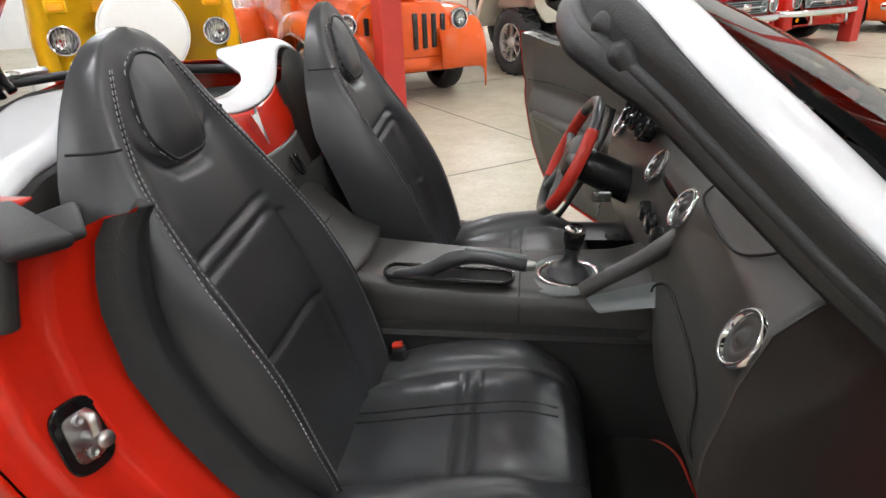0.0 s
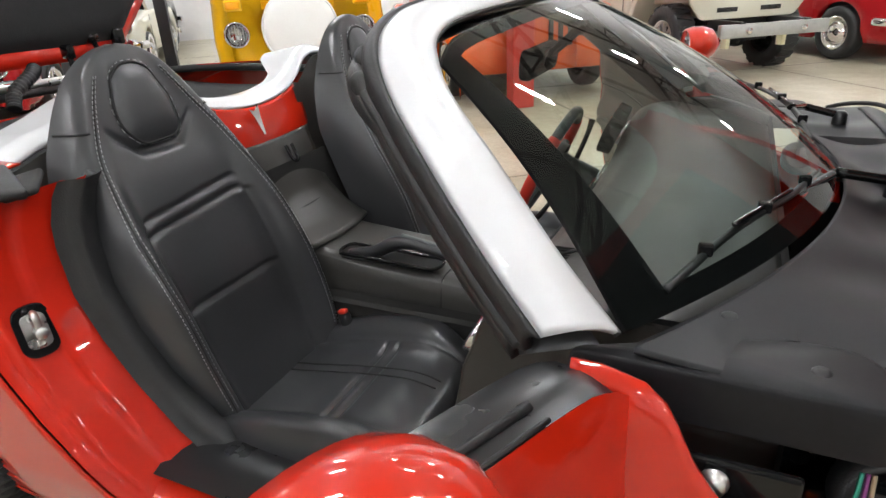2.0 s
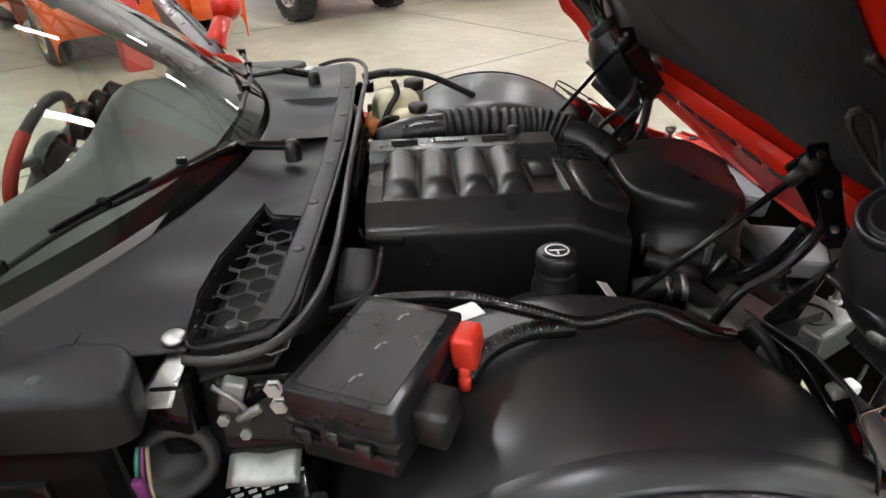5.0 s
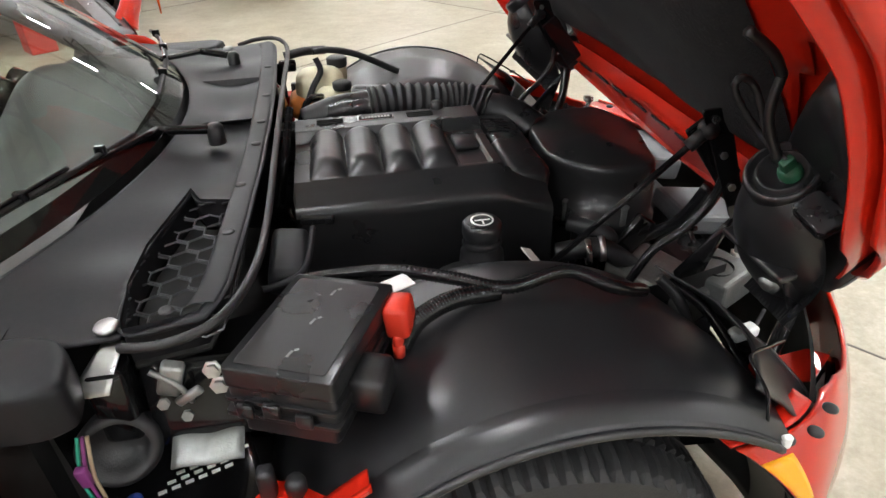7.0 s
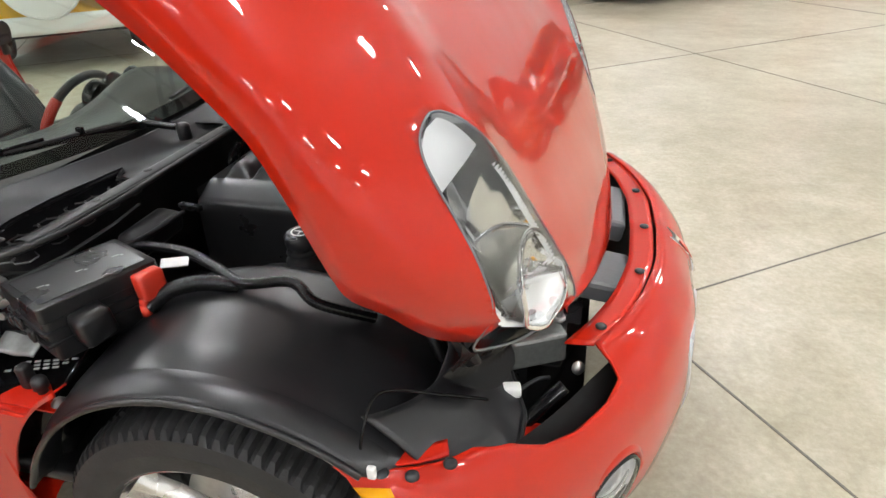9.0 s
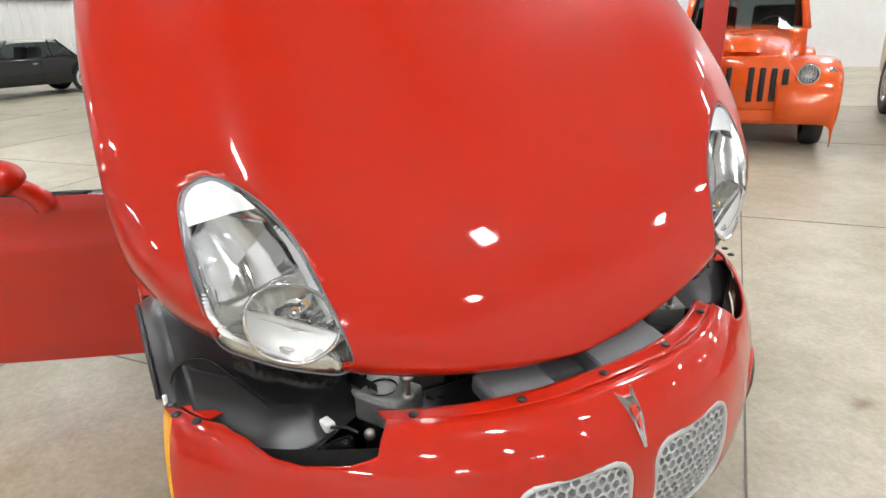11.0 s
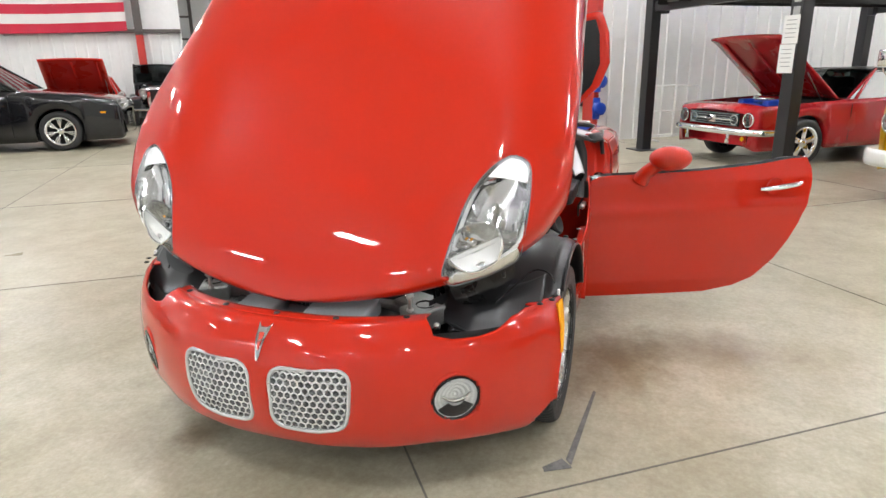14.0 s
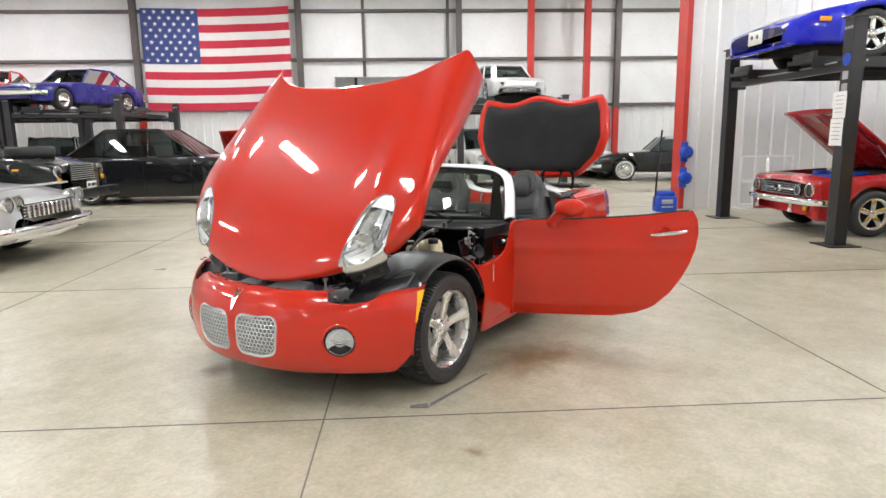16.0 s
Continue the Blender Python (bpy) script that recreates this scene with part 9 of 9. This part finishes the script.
# blue sports car up on the lift
def wedge_car(place):
    c = thing("blue_sports_car", "bright blue wedge-nosed sports car with a white centre stripe", "car", place)
    top = [(-2.3, .92), (-1.5, .95), (.5, .90), (1.3, .80), (2.1, .64), (2.45, .50)]
    wid = [(-2.3, .84), (-1.5, .92), (1.5, .91), (2.2, .86), (2.45, .80)]
    part("body", shell(top, wid, .20, [(-1.25, .33, .375), (1.35, .33, .375)], [(-1.3, .45)], mid=.015, nose=.10, front_drop=.03), BLUE, c)
    underside(c, -2.0, 2.0, .72, .20)
    cabin(c, BLUE, (-1.6, .55), (-.75, -.15), .78, .58, .92, 1.27, (.42,), None, .026)
    for x in (-1.25, 1.35):
        for s in (1, -1):
            add_wheel(c, x, s * .79, .33, .24, "mag")
    for s in (1, -1):
        part("nose_intake", rbox(.03, .42, .11, .02, pose(2.43, s * .50, .40)), DARK, c, "dark nose intake")
        part("indicator", rbox(.16, .02, .06, .008, pose(2.02, s * .905, .52)), AMBER, c, "amber side marker")
        part("fog_lamp", lathe([(.035, 0), (.03, .02), (.0001, .022)], 14, axis((2.455, s * .07, .42), (1, 0, 0))), BLACKPLASTIC, c)
    part("stripe", grid(lambda u, v: (.55 + 1.88 * u, .20 * v, interp(.55 + 1.88 * u, top) + .033), steps(0, 1, 14), steps(-1, 1, 4)), WHITECAR, c, "white stripe along the bonnet")
    part("nose_panel", rbox(.03, .36, .20, .02, pose(2.452, 0, .41)), WHITECAR, c, "white nose panel")
    part("chin_spoiler", rbox(.10, 1.5, .05, .02, pose(2.38, 0, .22)), BLUE, c)


wedge_car(hall(-5.12, 8.05, 2.42, -90))
sedan("cream_saloon", "small cream 1950s saloon with chrome bumper", hall(-4.85, 12.7, 0, -90), CREAM, 3.7, .92, 1.45, .76, "cap", .26, .30, False, 1, white=True, bumper=.42, base=(-1.2, .55), roof=(-.85, .2))
sedan("black_pickup", "black pickup truck parked against the wall", hall(-5.3, 14.6, 0, -90), BLACKPAINT, 4.6, 1.05, 1.7, .88, "cap", .38, .38, False, 2, bumper=.55, base=(-.9, .6), roof=(-.75, .25), box=True)
# white frame leaning on the partition, blue caddies at its edge
wf = thing("white_rack", "white tubular frame standing against the partition", "rack", hall(-7.6, 6.9, 0, 0))
for a, b in (((0, 0, 0), (0, 0, 1.02)), ((0, 1.0, 0), (0, 1.0, 1.02)), ((0, 0, 1.02), (0, 1.0, 1.02)), ((0, 0, .55), (0, 1.0, .55)), ((0, .5, .05), (0, .5, 1.02)), ((-.25, 0, .02), (.25, 0, .02)), ((-.25, 1.0, .02), (.25, 1.0, .02)), ((0, 0, .1), (0, 1.0, .1))):
    part("rail", tube([a, b], .018, 2, 8), WHITEPAINT, wf)
ck = thing("blue_tool_caddy", "blue plastic tool caddy with a long black handle", "tool caddy", hall(-7.62, 5.42, 0, 0))
part("body", rbox(.26, .40, .30, .03, pose(0, 0, .15)), BLUEPLASTIC, ck)
part("hood", rbox(.22, .34, .12, .04, pose(0, 0, .34)), BLUEPLASTIC, ck)
part("label_plate", rbox(.004, .22, .08, .0, pose(.132, 0, .20)), GALV, ck)
part("label_plate", rbox(.004, .22, .03, .0, pose(.132, 0, .10)), GALV, ck)
part("handle", tube([(0, -.20, .1), (-.02, -.16, .8), (-.04, -.10, 1.55)], .018, 8, 8), BLACKPLASTIC, ck)
for z in (.62, 1.12):
    b = thing("blue_hose_reel", "blue plastic reel hung on the red post", "hose reel", hall(-7.85, 5.90, z, 0))
    part("drum", lathe([(.06, -.06), (.12, -.05), (.12, -.03), (.08, -.02), (.08, .02), (.12, .03), (.12, .05), (.06, .06)], 24, pose(.0, 0, 0, 0, 90), caps=True), BLUEPLASTIC, b)
    part("bracket", rbox(.06, .14, .40, .02, pose(-.10, 0, 0)), BLUEPLASTIC, b)

# ---------------- across the aisle ----------------
def finned_saloon():
    c = sedan("silver_saloon", "silver-grey 1950s saloon with toothed chrome grille and twin lamps", hall(-4.1, -6.75, 0, 90), SILVERGREY, 5.3, .98, 1.42, .98, "cap", .30, .36, True, 2, white=False, bumper=.44, base=(-1.4, .75), roof=(-.9, .3))
    grille(c, 2.64, .58, .56, .74, 5, bar=CHROME)
    for k in range(11):
        part("grille_tooth", rbox(.05, .03, .16, .01, pose(2.67, -.5 + .1 * k, .65)), CHROME, c, "chrome grille tooth")
    part("bonnet_lip", bent_bar([(2.45, -.80, .93), (2.62, 0, .95), (2.45, .80, .93)], .03, .08), SILVERGREY, c)
    part("lower_bumper", bent_bar([(2.5, -.98, .36), (2.72, 0, .36), (2.5, .98, .36)], .10, .05), CHROME, c)
    part("price_sheet", rbox(.004, .34, .26, 0, pose(.62, -.2, 1.16, 0, -50)), PAPER, c, "white sheet in the windscreen", smooth=False)


finned_saloon()


def boxy_wagon():
    c = sedan("dark_off_roader", "dark green-black boxy off-road wagon with barred grille", hall(-6.95, -7.35, 0, 90), DARKGREEN, 4.5, 1.22, 1.98, .88, "off", .50, .40, True, 1, base=(-2.15, .60), roof=(-2.1, .35), box=True, wr=.78, rear_lamps=False)
    grille(c, 2.25, .38, .84, 1.12, 8, bar=GALV)
    part("front_bumper", rbox(.16, 1.76, .16, .01, pose(2.38, 0, .62)), BLACKPLASTIC, c)
    plate_bars(c, pose(2.40, 0, .76))
    for s in (1, -1):
        part("indicator", lathe([(.045, 0), (.04, .03), (.0001, .035)], 14, axis((2.24, s * .70, .86), (1, 0, 0))), AMBER, c, "round amber indicator")
        part("side_marker", rbox(.10, .02, .03, .005, pose(1.7, s * .895, 1.05)), AMBER, c)
    sp = part("bonnet_spare_tyre", lathe([(.20, -.09), (.34, -.09), (.37, -.05), (.37, .05), (.34, .09), (.20, .09)], 32, pose(1.45, 0, 1.32), closed=True), TYRE, c, "spare tyre lying on the bonnet")


boxy_wagon()
BLK = sedan("black_saloon", "glossy black four-door luxury saloon with chrome wheels", hall(-11.9, -5.45, 0, 90), BLACKPAINT, 5.4, 1.12, 1.74, .97, "alloy", .18, .37, True, "slim", base=(-2.05, 1.0), roof=(-1.15, .10), grill=(.30, .40, .66, 6), trim=CHROME)
for s in (1, -1):
    for k in range(3):
        part("side_vent", rbox(.10, .012, .04, .012, pose(1.02 + .13 * k, s * .963, .76)), CHROME, BLK)
coupe("open_bonnet_coupe", "red coupe with its bonnet raised behind a black saloon", hall(-16.0, -4.35, 0, 6), BRIGHTRED, "classic coupes", hood=36, style="cap")


def vintage_car(place, label, open_top=False):
    c = thing("vintage_car", label, "car", place, group="vintage cars")
    part("bonnet", shell([(-.6, 1.10), (.9, 1.02), (1.0, 1.0)], [(-.6, .52), (1.0, .34)], .50, [], r=.12, nose=.05), BLACKPAINT, c)
    part("body", shell([(-2.1, 1.05), (-.6, 1.12), (-.55, 1.12)], [(-2.1, .60), (-1.5, .68), (-.55, .62)], .45, [], [(-1.9, -.65)], r=.06, nose=.08), BLACKPAINT, c)
    cabin(c, BLACKPAINT, (-1.95, -.62), (-1.85, -.75), .60, .55, 1.10, 1.62, (.5,), None, .03)
    part("radiator_shell", prism(rounded([(-.34, .48), (.34, .48), (.32, 1.02), (-.32, 1.02)], .08), .08, Matrix.Translation((1.0, 0, 0)) @ Euler((math.pi / 2, 0, math.pi / 2)).to_matrix().to_4x4(), .015), CHROME, c)
    part("radiator_core", rbox(.02, .5, .42, .01, pose(1.085, 0, .74)), DARK, c)
    for s in (1, -1):
        part("front_fender", grid(lambda a, b, s=s: (.75 + .52 * math.cos(a) * (1 if math.cos(a) > 0 else 1.5), s * (.46 + .34 * b), .36 + .42 * math.sin(a) - .05 * b ** 3), steps(.1, math.pi - .02, 20), steps(0, 1, 6), None, s < 0), BLACKPAINT, c, solid=.015)
        part("rear_fender", grid(lambda a, b, s=s: (-1.75 + .52 * math.cos(a), s * (.50 + .30 * b), .36 + .42 * math.sin(a) - .05 * b ** 3), steps(.02, math.pi - .1, 20), steps(0, 1, 6), None, s < 0), BLACKPAINT, c, solid=.015)
        part("running_board", rbox(1.5, .26, .04, .01, pose(-.55, s * .70, .38)), BLACKPAINT, c)
        lamp(c, 1.05, s * .42, .86, .10)
        add_wheel(c, .78, s * .68, .36, .14, "cap", True)
        add_wheel(c, -1.75, s * .68, .36, .14, "cap", True)
    part("front_bumper", bent_bar([(1.3, -.75, .44), (1.36, 0, .44), (1.3, .75, .44)], .06, .03), CHROME, c)
    underside(c, -1.9, .9, .40, .40)


vintage_car(hall(-17.4, -2.75, 0, 8), "black vintage car with separate fenders and chrome lamps")
vintage_car(hall(-14.2, -9.6, 0, 20), "black vintage car parked under a lift")
lift(hall(-14.2, -9.05, 0, 180), "black four-post lift carrying a violet-blue coupe", 3.0, 4.4, 2.36, 2.75)
lift(hall(-14.2, -12.3, 0, 180), "black four-post lift carrying a red coupe", 3.0, 4.4, 2.36, 2.75)
sedan("violet_coupe", "dark violet-blue 1960s fastback coupe on a lift", hall(-15.9, -9.55, 2.36, -16), PURPLEBLUE, 4.3, .84, 1.28, .84, "cap", .24, .31, False, 1, bumper=.46, grill=(.48, .42, .58, 5), base=(-1.7, .5), roof=(-.9, -.02))
coupe("red_coupe", "red coupe parked up on a lift deck", hall(-16.2, -12.2, 2.36, 10), BRIGHTRED, "classic coupes")
# end of the aisle
TAIL = sedan("grey_saloon", "dark grey-brown 1970s saloon seen by its tail lamps", hall(-13.7, .42, 0, 188), GREYBROWN, 4.5, .92, 1.40, .84, "cap", .26, .32, True, 2, bumper=.44, base=(-1.35, .75), roof=(-.95, .25), box=True, grill=(.5, .5, .72, 5))
plate_bars(TAIL, pose(-2.27, 0, .60, 0, 0, 180))
sedan("white_wagon", "white off-road wagon under a lift", hall(-15.6, 2.9, 0, 8), WHITECAR, 4.5, 1.10, 1.72, .88, "cap", .42, .38, True, 1, bumper=.55, base=(-2.1, .7), roof=(-2.0, .3), box=True, wr=.76)
lift(hall(-13.8, 3.5, 0, 180), "black four-post lift carrying a silver coupe", 3.0, 4.4, 2.45, 2.6)
sedan("silver_coupe", "pale silver 1980s coupe up on a lift deck", hall(-16.2, 3.6, 2.45, 4), PALEGREY, 4.2, .80, 1.24, .86, "mag", .18, .31, False, "slim", base=(-1.5, .55), roof=(-.8, -.05), grill=(.5, .28, .40, 4))
sedan("black_hardtop", "black 1950s hardtop with a white roof and white-wall tyres", hall(-16.5, 9.2, 0, -102), BLACKPAINT, 5.0, .95, 1.38, .94, "cap", .28, .35, False, 1, white=True, roof_paint=WHITECAR, bumper=.48, base=(-1.3, .7), roof=(-.9, .25))
sedan("white_saloon", "white saloon parked along the wall", hall(-18.5, 6.2, 0, 90), WHITECAR, 4.4, .95, 1.42, .84, "cap", .26, .31, True, 1, bumper=.45)

# ---------------- annex seen through the wall opening ----------------
off_roader("orange_off_roader", "orange off-road car with large black tyres", hall(-31.5, -2.6, 0, -158), ORANGE)
sedan("yellow_coupe", "yellow low coupe behind the wall opening", hall(-29.5, -3.3, 0, 180), YELLOW, 4.3, .82, 1.2, .85, "mag", .2, .31, False, "slim", base=(-1.5, .5), roof=(-.8, 0))
coupe("violet_coupe", "violet coupe with its bonnet raised", hall(-38.0, -1.0, 0, 20), PURPLEBLUE, "classic coupes", hood=60)
sedan("white_saloon", "white saloon in the annex", hall(-33.5, .9, 0, 20), WHITECAR, 4.6, .95, 1.45, .88, "cap", .26, .32, True, 1, bumper=.45)
